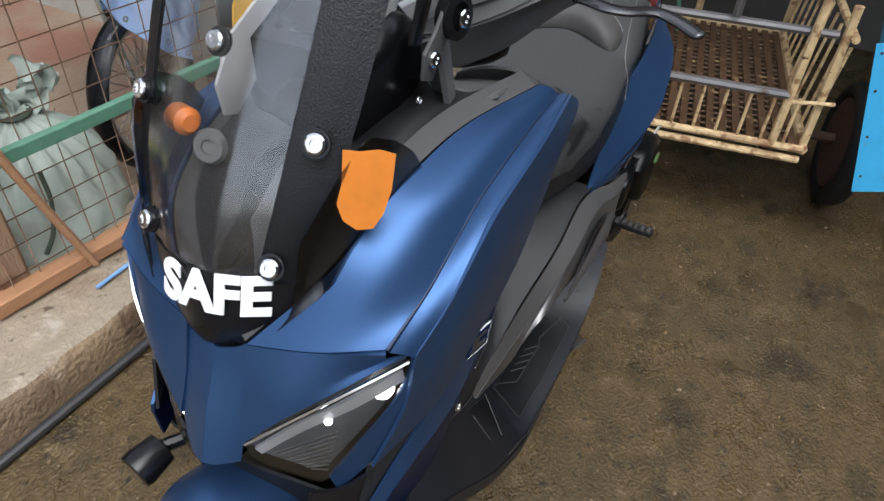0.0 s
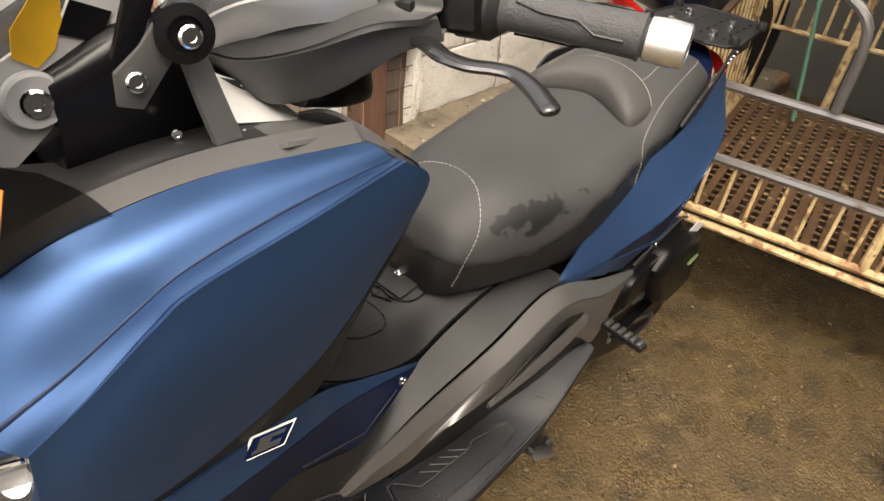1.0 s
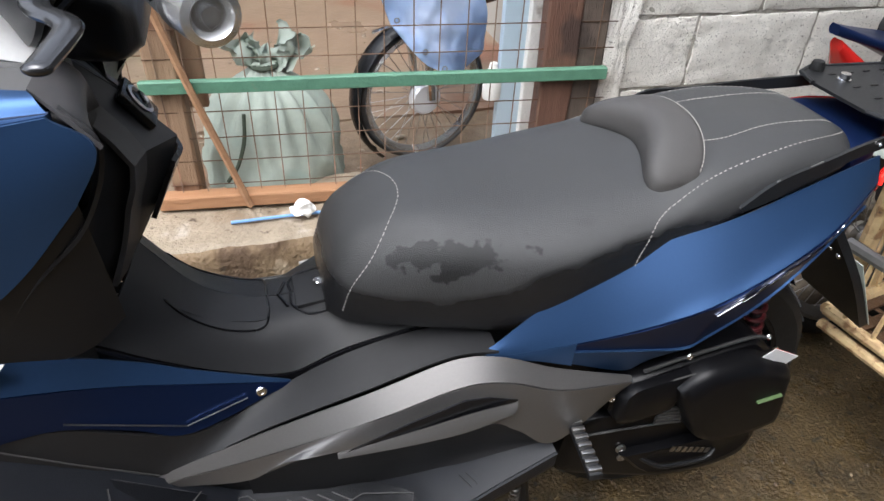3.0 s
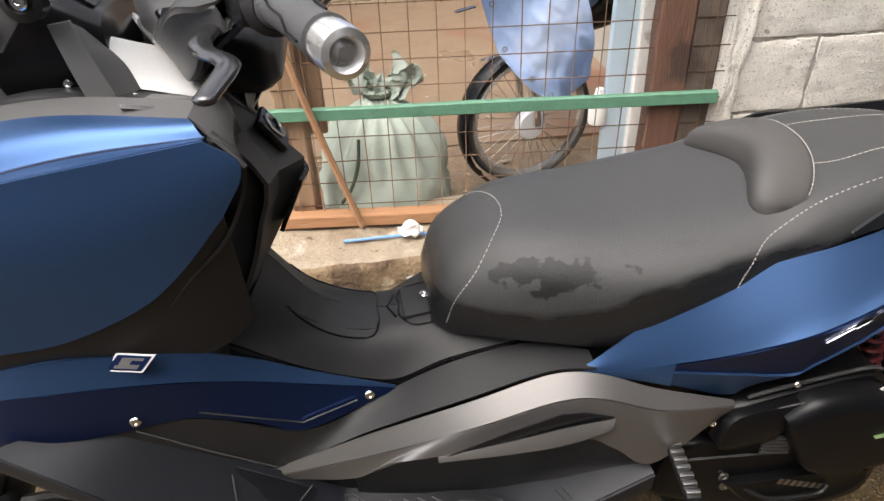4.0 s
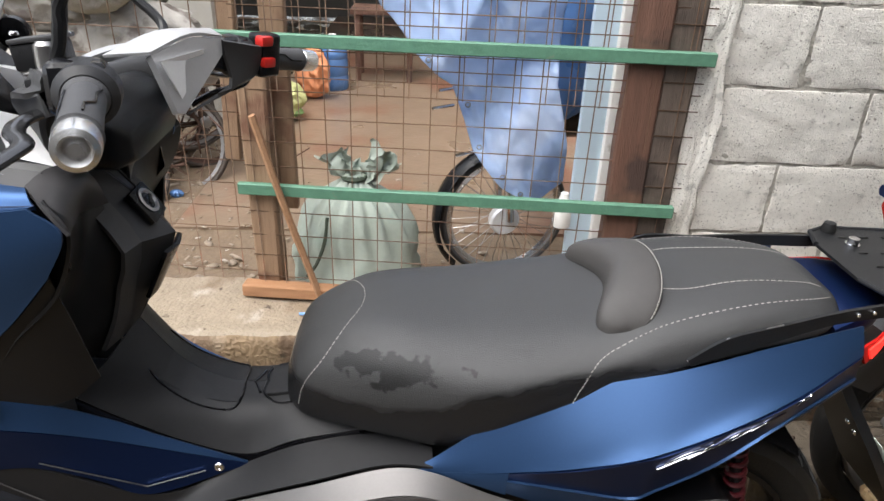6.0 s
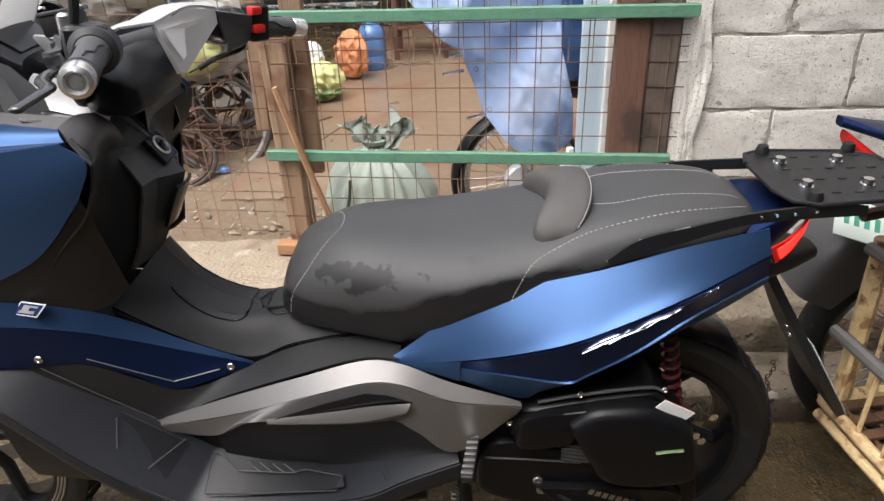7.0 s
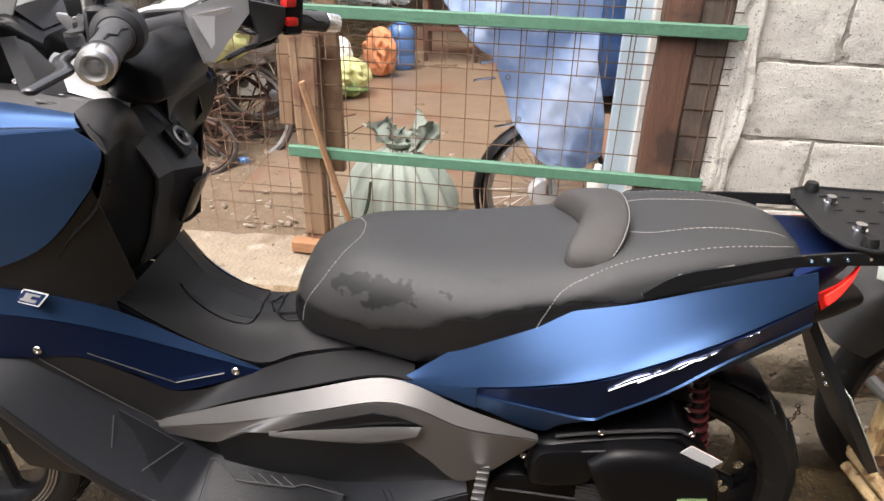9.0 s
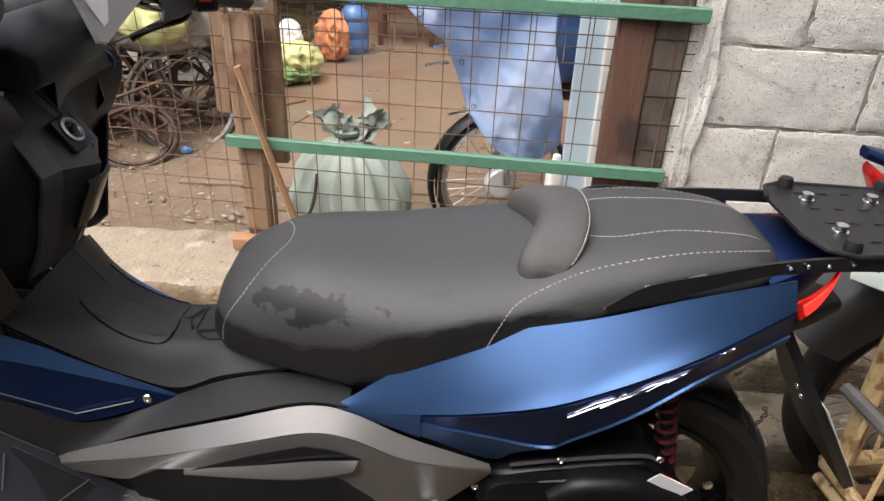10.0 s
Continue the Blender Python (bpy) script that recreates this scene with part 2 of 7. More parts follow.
def speckle(m, layers):
    """Spots and stains: noise scale, threshold, colour and softness of each."""
    nt = m.node_tree
    pb = nt.nodes["Principled BSDF"]
    old = pb.inputs["Base Color"].links[0].from_socket
    for sc, pos, col, wid in layers:
        nz = nt.nodes.new("ShaderNodeTexNoise")
        nz.inputs["Scale"].default_value, nz.inputs["Detail"].default_value = sc, 4
        nt.links.new(nt.nodes["Texture Coordinate"].outputs["Object"], nz.inputs["Vector"])
        rp = nt.nodes.new("ShaderNodeValToRGB")
        rp.color_ramp.elements[0].position, rp.color_ramp.elements[1].position = pos, pos + wid
        nt.links.new(nz.outputs["Fac"], rp.inputs[0])
        mx = nt.nodes.new("ShaderNodeMix")
        mx.data_type = "RGBA"
        mx.inputs[7].default_value = (*col, 1)
        nt.links.new(old, mx.inputs[6])
        nt.links.new(rp.outputs[0], mx.inputs[0])
        old = mx.outputs[2]
    nt.links.new(old, pb.inputs["Base Color"])


speckle(M_GROUND, [(1.6, 0.5, (0.068, 0.047, 0.023), 0.2), (5.0, 0.54, (0.036, 0.025, 0.012), 0.14), (12.0, 0.56, (0.118, 0.081, 0.037), 0.16), (24.0, 0.66, (0.165, 0.12, 0.062), 0.08), (38.0, 0.63, (0.022, 0.016, 0.009), 0.05), (95.0, 0.64, (0.02, 0.014, 0.009), 0.06), (60.0, 0.6, (0.13, 0.09, 0.042), 0.08), (140.0, 0.7, (0.3, 0.25, 0.18), 0.03)])
for k_ in [n for n in M_GROUND.node_tree.nodes if n.bl_idname == "ShaderNodeMapRange"]:
    k_.inputs["From Min"].default_value, k_.inputs["From Max"].default_value = 0.35, 0.62
M_YARD = mat("damp_dirt", (0.15, 0.105, 0.066), 0.75, var=0.35, scale=25, bump=0.8, bscale=60, second=(0.2, 0.16, 0.12), patch=0.2, pscale=3)
M_HOUSEFLOOR = mat("brown_cement_floor", (0.195, 0.138, 0.095), 0.32, var=0.3, scale=9, bump=0.2, bscale=40, second=(0.17, 0.078, 0.048), patch=0.3, pscale=1.3, rvar=0.2)
M_KERB = mat("stained_kerb_concrete", (0.205, 0.14, 0.078), 0.75, var=0.4, scale=22, bump=1.0, bscale=70, second=(0.09, 0.055, 0.03), patch=0.3, pscale=6)
speckle(M_KERB, [(7.0, 0.6, (0.36, 0.28, 0.19), 0.08), (26.0, 0.66, (0.06, 0.042, 0.026), 0.08), (3.0, 0.5, (0.15, 0.1, 0.06), 0.2)])
M_KERBTOP = mat("worn_sill_cement", (0.26, 0.21, 0.15), 0.55, var=0.3, scale=18, bump=0.8, bscale=70, second=(0.17, 0.12, 0.075), patch=0.15, pscale=5)
speckle(M_KERBTOP, [(9.0, 0.6, (0.36, 0.31, 0.25), 0.1), (30.0, 0.65, (0.08, 0.055, 0.035), 0.07)])
M_LEDGE = mat("damp_ledge_concrete", (0.15, 0.12, 0.085), 0.7, var=0.4, scale=20, bump=1.0, bscale=60, second=(0.06, 0.048, 0.03), patch=0.25, pscale=5)
speckle(M_LEDGE, [(4.0, 0.58, (0.2, 0.1, 0.05), 0.1), (18.0, 0.64, (0.35, 0.31, 0.25), 0.05), (40.0, 0.62, (0.03, 0.025, 0.018), 0.06)])
M_BLOCK = mat("concrete_block", (0.72, 0.69, 0.63), 0.92, var=0.14, scale=60, bump=0.55, bscale=240, second=(0.2, 0.185, 0.155), patch=-0.05, pscale=80)
speckle(M_BLOCK, [(3.0, 0.5, (0.5, 0.475, 0.43), 0.25), (22.0, 0.62, (0.46, 0.44, 0.4), 0.08), (200.0, 0.625, (0.17, 0.155, 0.13), 0.05)])
nt_ = M_BLOCK.node_tree
vo_ = nt_.nodes.new("ShaderNodeTexVoronoi")
vo_.inputs["Scale"].default_value, vo_.inputs["Randomness"].default_value = 95, 1
wz_ = nt_.nodes.new("ShaderNodeTexNoise")
wz_.inputs["Scale"].default_value, wz_.inputs["Detail"].default_value = 26, 5
wm_ = nt_.nodes.new("ShaderNodeVectorMath")
wm_.operation = "MULTIPLY_ADD"
wm_.inputs[1].default_value = (0.05, 0.05, 0.05)
nt_.links.new(nt_.nodes["Texture Coordinate"].outputs["Object"], wz_.inputs["Vector"])
nt_.links.new(wz_.outputs["Color"], wm_.inputs[0])
nt_.links.new(nt_.nodes["Texture Coordinate"].outputs["Object"], wm_.inputs[2])
nt_.links.new(wm_.outputs[0], vo_.inputs["Vector"])
pr_ = nt_.nodes.new("ShaderNodeValToRGB")
pr_.color_ramp.elements[0].position, pr_.color_ramp.elements[1].position = 0.05, 0.2
nt_.links.new(vo_.outputs["Distance"], pr_.inputs[0])
pm_ = nt_.nodes.new("ShaderNodeMath")
pm_.operation = "MULTIPLY"
nt_.links.new(pr_.outputs[0], pm_.inputs[0])
nt_.links.new(wz_.outputs["Fac"], pm_.inputs[1])
b2_ = nt_.nodes.new("ShaderNodeBump")
b2_.inputs["Strength"].default_value, b2_.inputs["Distance"].default_value = 0.5, 0.008
nt_.links.new(pm_.outputs[0], b2_.inputs["Height"])
nt_.links.new(nt_.nodes["Bump"].outputs[0], b2_.inputs["Normal"])
nt_.links.new(b2_.outputs[0], nt_.nodes["Principled BSDF"].inputs["Normal"])
M_MORTAR = mat("mortar", (0.33, 0.31, 0.27), 0.95, var=0.25, scale=50, bump=1.0, bscale=80, second=(0.2, 0.19, 0.16), patch=0.1, pscale=9)
M_POSTDARK = wood("dark_red_brown_timber", (0.09, 0.04, 0.026), (0.17, 0.085, 0.055), stretch=(1, 1, 12), dirt=(0.055, 0.03, 0.022))
M_POSTGREY = wood("grey_brown_timber", (0.075, 0.056, 0.044), (0.14, 0.105, 0.082), stretch=(1, 1, 12), dirt=(0.05, 0.035, 0.028))
M_POST = wood("weathered_timber", (0.2, 0.12, 0.068), (0.36, 0.235, 0.145), stretch=(1, 1, 12), dirt=(0.17, 0.085, 0.05))
M_STICK = wood("orange_timber", (0.34, 0.17, 0.08), (0.46, 0.26, 0.14), stretch=(12, 1, 1))
M_BEAM = wood("orange_brown_beam", (0.3, 0.14, 0.06), (0.42, 0.22, 0.11), stretch=(12, 1, 1))
M_GREEN = mat("worn_green_paint", (0.085, 0.2, 0.13), 0.55, var=0.25, scale=40, bump=0.3, bscale=120, second=(0.22, 0.18, 0.12), patch=-0.12, pscale=14)
M_WIRE = mat("rusty_wire", (0.16, 0.1, 0.065), 0.6, 0.5, var=0.4, scale=60, second=(0.27, 0.1, 0.05), patch=0.15, pscale=8)
M_SACK = mat("pale_green_woven_sack", (0.36, 0.41, 0.35), 0.55, var=0.12, scale=60, bump=0.25, bscale=350, second=(0.3, 0.38, 0.33), patch=0.15, pscale=7)
M_SACKY = mat("yellow_green_sack", (0.5, 0.5, 0.22), 0.6, var=0.2, scale=20, bump=0.3, bscale=200)
M_SACKG = mat("green_sack", (0.12, 0.2, 0.06), 0.6, var=0.2, scale=20, bump=0.3, bscale=200)
M_CLOTHO = mat("orange_cloth", (0.6, 0.24, 0.11), 0.8, var=0.2, scale=20, bump=0.3, bscale=200)
M_RAGGREY = mat("grey_rags", (0.3, 0.28, 0.25), 0.85, var=0.4, scale=14, bump=0.5, bscale=60, second=(0.12, 0.1, 0.085), patch=0.25, pscale=8)
M_CLOTHW = mat("white_cloth", (0.75, 0.74, 0.7), 0.8, var=0.1, scale=20, bump=0.3, bscale=200)
M_TARP = mat("blue_tarpaulin", (0.46, 0.6, 0.84), 0.42, var=0.1, scale=12, bump=0.4, bscale=14, second=(0.6, 0.7, 0.88), patch=0.15, pscale=5)
M_JUG = mat("blue_jug_plastic", (0.08, 0.17, 0.36), 0.25, var=0.1, scale=12)
M_PANEL = mat("pale_blue_board", (0.52, 0.64, 0.72), 0.5, var=0.06, scale=10, bump=0.1, bscale=60)
M_WHITEPAINT = mat("chipped_white_paint", (0.72, 0.7, 0.66), 0.6, var=0.1, scale=30, bump=0.4, bscale=60, second=(0.33, 0.28, 0.22), patch=0.0, pscale=10)
M_CAGE = mat("rusty_cream_paint", (0.64, 0.47, 0.25), 0.5, var=0.3, scale=60, bump=0.5, bscale=120, second=(0.3, 0.17, 0.08), patch=0.28, pscale=30)
speckle(M_CAGE, [(11.0, 0.55, (0.3, 0.15, 0.07), 0.16), (70.0, 0.66, (0.09, 0.04, 0.02), 0.06)])
M_CAGEFLOOR = mat("rusty_slat", (0.13, 0.07, 0.035), 0.6, 0.2, var=0.5, scale=40, bump=0.6, bscale=90, second=(0.42, 0.28, 0.13), patch=0.05, pscale=18)
M_PIPE = mat("grey_pipe", (0.2, 0.19, 0.185), 0.4, 0.6, var=0.2, scale=40, second=(0.1, 0.06, 0.04), patch=0.0, pscale=12)
M_SKYBLUE = mat("sky_blue_sheet_metal", (0.06, 0.42, 0.74), 0.4, var=0.08, scale=25, bump=0.1, bscale=60, second=(0.2, 0.14, 0.1), patch=-0.22, pscale=22)
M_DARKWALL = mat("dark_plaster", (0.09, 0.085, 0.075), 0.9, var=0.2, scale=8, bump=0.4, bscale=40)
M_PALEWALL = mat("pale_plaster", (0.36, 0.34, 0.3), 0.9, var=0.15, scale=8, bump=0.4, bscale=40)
M_ROOF = mat("corrugated_iron", (0.2, 0.17, 0.15), 0.6, 0.4, var=0.25, scale=10)
M_HOSE = mat("blue_hose", (0.15, 0.3, 0.55), 0.45, var=0.1, scale=40)
M_BLACKPIPE = mat("black_pipe", (0.025, 0.025, 0.025), 0.45, var=0.3, scale=30, second=(0.2, 0.16, 0.11), patch=-0.05, pscale=14)
M_RUST = mat("rusty_iron", (0.085, 0.045, 0.03), 0.75, 0.3, var=0.4, scale=40, bump=0.5, bscale=90)
M_PLATE = mat("white_green_plate", (0.6, 0.68, 0.62), 0.4, var=0.06, scale=30)
M_BARGREEN = mat("green_bars", (0.06, 0.3, 0.2), 0.4, var=0.1, scale=30)
M_DEBRIS = mat("scrap", (0.24, 0.19, 0.14), 0.7, var=0.5, scale=30, second=(0.5, 0.47, 0.42), patch=0.15, pscale=18)


# ---------------------------------------------------------------- mesh helpers
def mesh_ob(name, bm, material, sharp=35):
    bmesh.ops.recalc_face_normals(bm, faces=bm.faces)
    lim = radians(sharp)
    for f in bm.faces:
        f.smooth = True
    for e in bm.edges:
        if len(e.link_faces) == 2 and e.calc_face_angle(0) > lim:
            e.smooth = False
    me = bpy.data.meshes.new(name)
    bm.to_mesh(me)
    bm.free()
    me.materials.append(material)
    return new(name, me)


def part(name, bm, material, parent, label="", sharp=35):
    ob = mesh_ob(name, bm, material, sharp)
    ob.parent = parent
    if label:
        ob["label"] = label
    return ob


def thing(name, label, category, at=(0, 0, 0), rz=0, group="", kind=""):
    ob = new(name)
    ob.matrix_basis = pose(*at, 0, 0, rz)
    return tagged(ob, label, category, group, kind)


def solid(name, bm, material, label, category="", group="", kind="", sharp=35):
    return tagged(mesh_ob(name, bm, material, sharp), label, category, group, kind)


def add_box(bm, size, m=None, bevel=0.0, seg=2):
    r = bmesh.ops.create_cube(bm, size=1)
    bmesh.ops.scale(bm, vec=size, verts=r["verts"])
    if bevel:
        es = list({e for v in r["verts"] for e in v.link_edges})
        rb = bmesh.ops.bevel(bm, geom=es, offset=bevel, segments=seg, affect="EDGES", profile=0.6)
        vs = list({v for f in rb["faces"] for v in f.verts} | {v for v in r["verts"] if v.is_valid})
        allv = set(vs)
        stack = list(vs)
        while stack:
            v = stack.pop()
            for e in v.link_edges:
                o = e.other_vert(v)
                if o not in allv:
                    allv.add(o)
                    stack.append(o)
        vs = list(allv)
    else:
        vs = r["verts"]
    if m is not None:
        bmesh.ops.transform(bm, matrix=m, verts=vs)
    return vs


def box(size, m=None, bevel=0.0, seg=2):
    bm = bmesh.new()
    add_box(bm, size, m, bevel, seg)
    return bm


def catmull(pts, n):
    """n + 1 points per span on a smooth curve through pts."""
    p = [Vector(q) for q in pts]
    if len(p) < 3:
        return [p[0].lerp(p[-1], i / n) for i in range(n + 1)]
    p = [2 * p[0] - p[1]] + p + [2 * p[-1] - p[-2]]
    out = []
    for i in range(1, len(p) - 2):
        a, b, c, d = p[i - 1:i + 3]
        for k in range(n):
            t = k / n
            out.append(0.5 * (2 * b + (c - a) * t + (2 * a - 5 * b + 4 * c - d) * t * t + (3 * b - a - 3 * c + d) * t ** 3))
    out.append(p[-2])
    return out


def add_tube(bm, pts, r, seg=8, caps=True, taper=None, flat=1.0):
    p = [Vector(q) for q in pts]
    rings = []
    up = Vector((0, 0, 1))
    for i, q in enumerate(p):
        d = (p[min(i + 1, len(p) - 1)] - p[max(i - 1, 0)]).normalized()
        s = d.cross(up)
        if s.length < 0.05:
            s = d.cross(Vector((0, 1, 0)))
        s.normalize()
        u = s.cross(d).normalized()
        rr = r if taper is None else r * (1 + (taper - 1) * i / (len(p) - 1))
        rings.append([bm.verts.new(q + rr * (math.cos(a) * s + flat * math.sin(a) * u)) for a in [2 * math.pi * k / seg for k in range(seg)]])
    for a, b in zip(rings, rings[1:]):
        for k in range(seg):
            bm.faces.new((a[k], a[(k + 1) % seg], b[(k + 1) % seg], b[k]))
    if caps:
        bm.faces.new(rings[0])
        bm.faces.new(rings[-1])
    return bm


def tube(pts, r, seg=8, smooth=0, **kw):
    if smooth:
        pts = catmull(pts, smooth)
    return add_tube(bmesh.new(), pts, r, seg, **kw)


def add_lathe(bm, prof, m=None, seg=32, a0=0.0, a1=2 * math.pi):
    """prof: (radius, height) pairs turned round z."""
    full = abs(a1 - a0 - 2 * math.pi) < 1e-6
    n = seg if full else seg + 1
    rings = []
    for r, z in prof:
        ring = []
        for k in range(n):
            a = a0 + (a1 - a0) * k / seg
            v = Vector((r * math.cos(a), r * math.sin(a), z))
            ring.append(bm.verts.new(m @ v if m is not None else v))
        rings.append(ring)
    for a, b in zip(rings, rings[1:]):
        for k in range(seg):
            j = (k + 1) % n
            bm.faces.new((a[k], a[j], b[j], b[k]))
    if full:
        for ring, (r, z) in ((rings[0], prof[0]), (rings[-1], prof[-1])):
            if r > 1e-4 and prof[0] != prof[-1]:
                bm.faces.new(ring)
    return bm


def lathe(prof, m=None, seg=32, **kw):
    return add_lathe(bmesh.new(), prof, m, seg, **kw)


def grid(rows, nu=5, nv=5, thick=0.004, flip=False, hard=False):
    """A panel through rows of control points: smooth along and across, with a thickness to the inside."""
    fine = [catmull(r, nu) for r in rows]
    cols = [catmull([f[i] for f in fine], 1 if hard else nv) for i in range(len(fine[0]))]
    nr, nc = len(cols[0]), len(cols)
    P = [[cols[c][r] for c in range(nc)] for r in range(nr)]
    bm = bmesh.new()
    N = [[None] * nc for _ in range(nr)]
    for r in range(nr):
        for c in range(nc):
            du = P[r][min(c + 1, nc - 1)] - P[r][max(c - 1, 0)]
            dv = P[min(r + 1, nr - 1)][c] - P[max(r - 1, 0)][c]
            nn = du.cross(dv)
            N[r][c] = nn.normalized() if nn.length > 1e-12 else Vector((0, 0, 1))
    s = -thick if flip else thick
    A = [[bm.verts.new(P[r][c]) for c in range(nc)] for r in range(nr)]
    B = [[bm.verts.new(P[r][c] - s * N[r][c]) for c in range(nc)] for r in range(nr)]
    def quad(*v):
        u = []
        for x in v:
            if x not in u:
                u.append(x)
        if len(u) > 2:
            try:
                bm.faces.new(u)
            except ValueError:
                pass
    for r in range(nr - 1):
        for c in range(nc - 1):
            quad(A[r][c], A[r][c + 1], A[r + 1][c + 1], A[r + 1][c])
            quad(B[r][c], B[r + 1][c], B[r + 1][c + 1], B[r][c + 1])
    for c in range(nc - 1):
        quad(A[0][c], B[0][c], B[0][c + 1], A[0][c + 1])
        quad(A[-1][c], A[-1][c + 1], B[-1][c + 1], B[-1][c])
    for r in range(nr - 1):
        quad(A[r][0], A[r + 1][0], B[r + 1][0], B[r][0])
        quad(A[r][-1], B[r][-1], B[r + 1][-1], A[r + 1][-1])
    bmesh.ops.remove_doubles(bm, verts=bm.verts, dist=1e-5)
    return bm


def mirror(bm):
    """The same panel for the other side."""
    b2 = bm.copy()
    bmesh.ops.scale(b2, vec=(1, -1, 1), verts=b2.verts)
    bmesh.ops.reverse_faces(b2, faces=b2.faces)
    return b2


def loft(sections, nx=5, ny=4, close=True):
    """sections: (x, half profile of (y, z) from the top centre out and down to the bottom centre), mirrored and skinned along x."""
    rows = []
    for x, half in sections:
        h = catmull([(x, y, z) for y, z in half], ny)
        full = h + [Vector((v.x, -v.y, v.z)) for v in reversed(h[1:-1])]
        rows.append(full)
    n = len(rows[0])
    cols = [catmull([r[i] for r in rows], nx) for i in range(n)]
    bm = bmesh.new()
    V = [[bm.verts.new(cols[i][k]) for i in range(n)] for k in range(len(cols[0]))]
    for a, b in zip(V, V[1:]):
        for i in range(n):
            j = (i + 1) % n
            bm.faces.new((a[i], a[j], b[j], b[i]))
    if close:
        bm.faces.new(V[0])
        bm.faces.new(V[-1])
    return bm


def prism(outline, depth, m=None, bevel=0.0):
    """A flat plate with the outline (x, z), from y = 0 to y = depth."""
    bm = bmesh.new()
    a = [bm.verts.new((x, 0, z)) for x, z in outline]
    f = bm.faces.new(a)
    r = bmesh.ops.extrude_face_region(bm, geom=[f])
    bmesh.ops.translate(bm, vec=(0, depth, 0), verts=[v for v in r["geom"] if isinstance(v, bmesh.types.BMVert)])
    bmesh.ops.recalc_face_normals(bm, faces=bm.faces)
    if bevel:
        bmesh.ops.bevel(bm, geom=list(bm.edges), offset=bevel, segments=2, affect="EDGES", profile=0.6)
    if m is not None:
        bmesh.ops.transform(bm, matrix=m, verts=bm.verts)
    return bm


def roughen(bm, amount, scale=3.0, seed=0):
    for v in bm.verts:
        v.co += amount * noise.noise_vector(v.co * scale + Vector((seed, seed * 2, 0)))
    return bm


def cut(bm, n):
    bmesh.ops.subdivide_edges(bm, edges=bm.edges, cuts=n, use_grid_fill=True)
    return bm


def text_bm(body, size, depth=0.0008, weight=0.0):
    cu = bpy.data.curves.new("letters", "FONT")
    cu.body, cu.size, cu.extrude, cu.offset = body, size, depth, weight
    cu.align_x, cu.align_y = "CENTER", "CENTER"
    ob = new("letters", cu)
    me = ob.to_mesh()
    bm = bmesh.new()
    bm.from_mesh(me)
    ob.to_mesh_clear()
    bpy.data.objects.remove(ob)
    bpy.data.curves.remove(cu)
    return bm


def moved(bm, m):
    bmesh.ops.transform(bm, matrix=m, verts=bm.verts)
    return bm


def screw(r=0.006):
    return lathe([(r, 0), (r, 0.002), (r * 0.8, 0.0035), (r * 0.45, 0.0035), (r * 0.4, 0.002), (0.0001, 0.002)], seg=14)


def facing(at, normal):
    q = Vector(normal).to_track_quat("Z", "Y").to_matrix().to_4x4()
    return Matrix.Translation(at) @ q


# ---------------------------------------------------------------- ground, sill, walls
def ground():
    bm = bmesh.new()
    n = 110
    xs = [-0.9 + 2.6 * i / n for i in range(n + 1)]
    xs = [-40, -12, -4, -1.8] + xs + [2.6, 5, 12, 40]
    ys = [-40, -12, -4, -1.8] + [-1.0 + 2.0 * i / 90 for i in range(91)] + [1.6, 4, 12, 40]
    V = []
    for y in ys:
        row = []
        for x in xs:
            z = 0.006 * noise.noise(Vector((x * 3, y * 3, 0))) + 0.0035 * noise.noise(Vector((x * 14, y * 14, 3))) + 0.002 * noise.noise(Vector((x * 40, y * 40, 7)))
            if y > 1.2:
                z -= 0.03
            row.append(bm.verts.new((x, y, z)))
        V.append(row)
    for a, b in zip(V, V[1:]):
        for i in range(len(xs) - 1):
            bm.faces.new((a[i], a[i + 1], b[i + 1], b[i]))
    return solid("ground", bm, M_GROUND, "wet brown rough concrete ground with grit", kind="structure", sharp=80)


ground()

# small stones and chips on the concrete
bm = bmesh.new()
rnd = random.Random(5)
for i in range(420):
    x, y = rnd.uniform(-0.5, 1.9), rnd.uniform(-1.0, 0.72)
    s = rnd.choice((0.002, 0.003, 0.003, 0.004, 0.006))
    r = bmesh.ops.create_icosphere(bm, subdivisions=1, radius=s)
    bmesh.ops.transform(bm, matrix=pose(x, y, 0.003, rnd.uniform(0, 90), 0, rnd.uniform(0, 360)) @ Matrix.Diagonal((1.4, 0.9, 0.5, 1)), verts=r["verts"])
solid("grit", bm, M_KERB, "pale grit scattered over the concrete", "grit", kind="stuff", sharp=80)

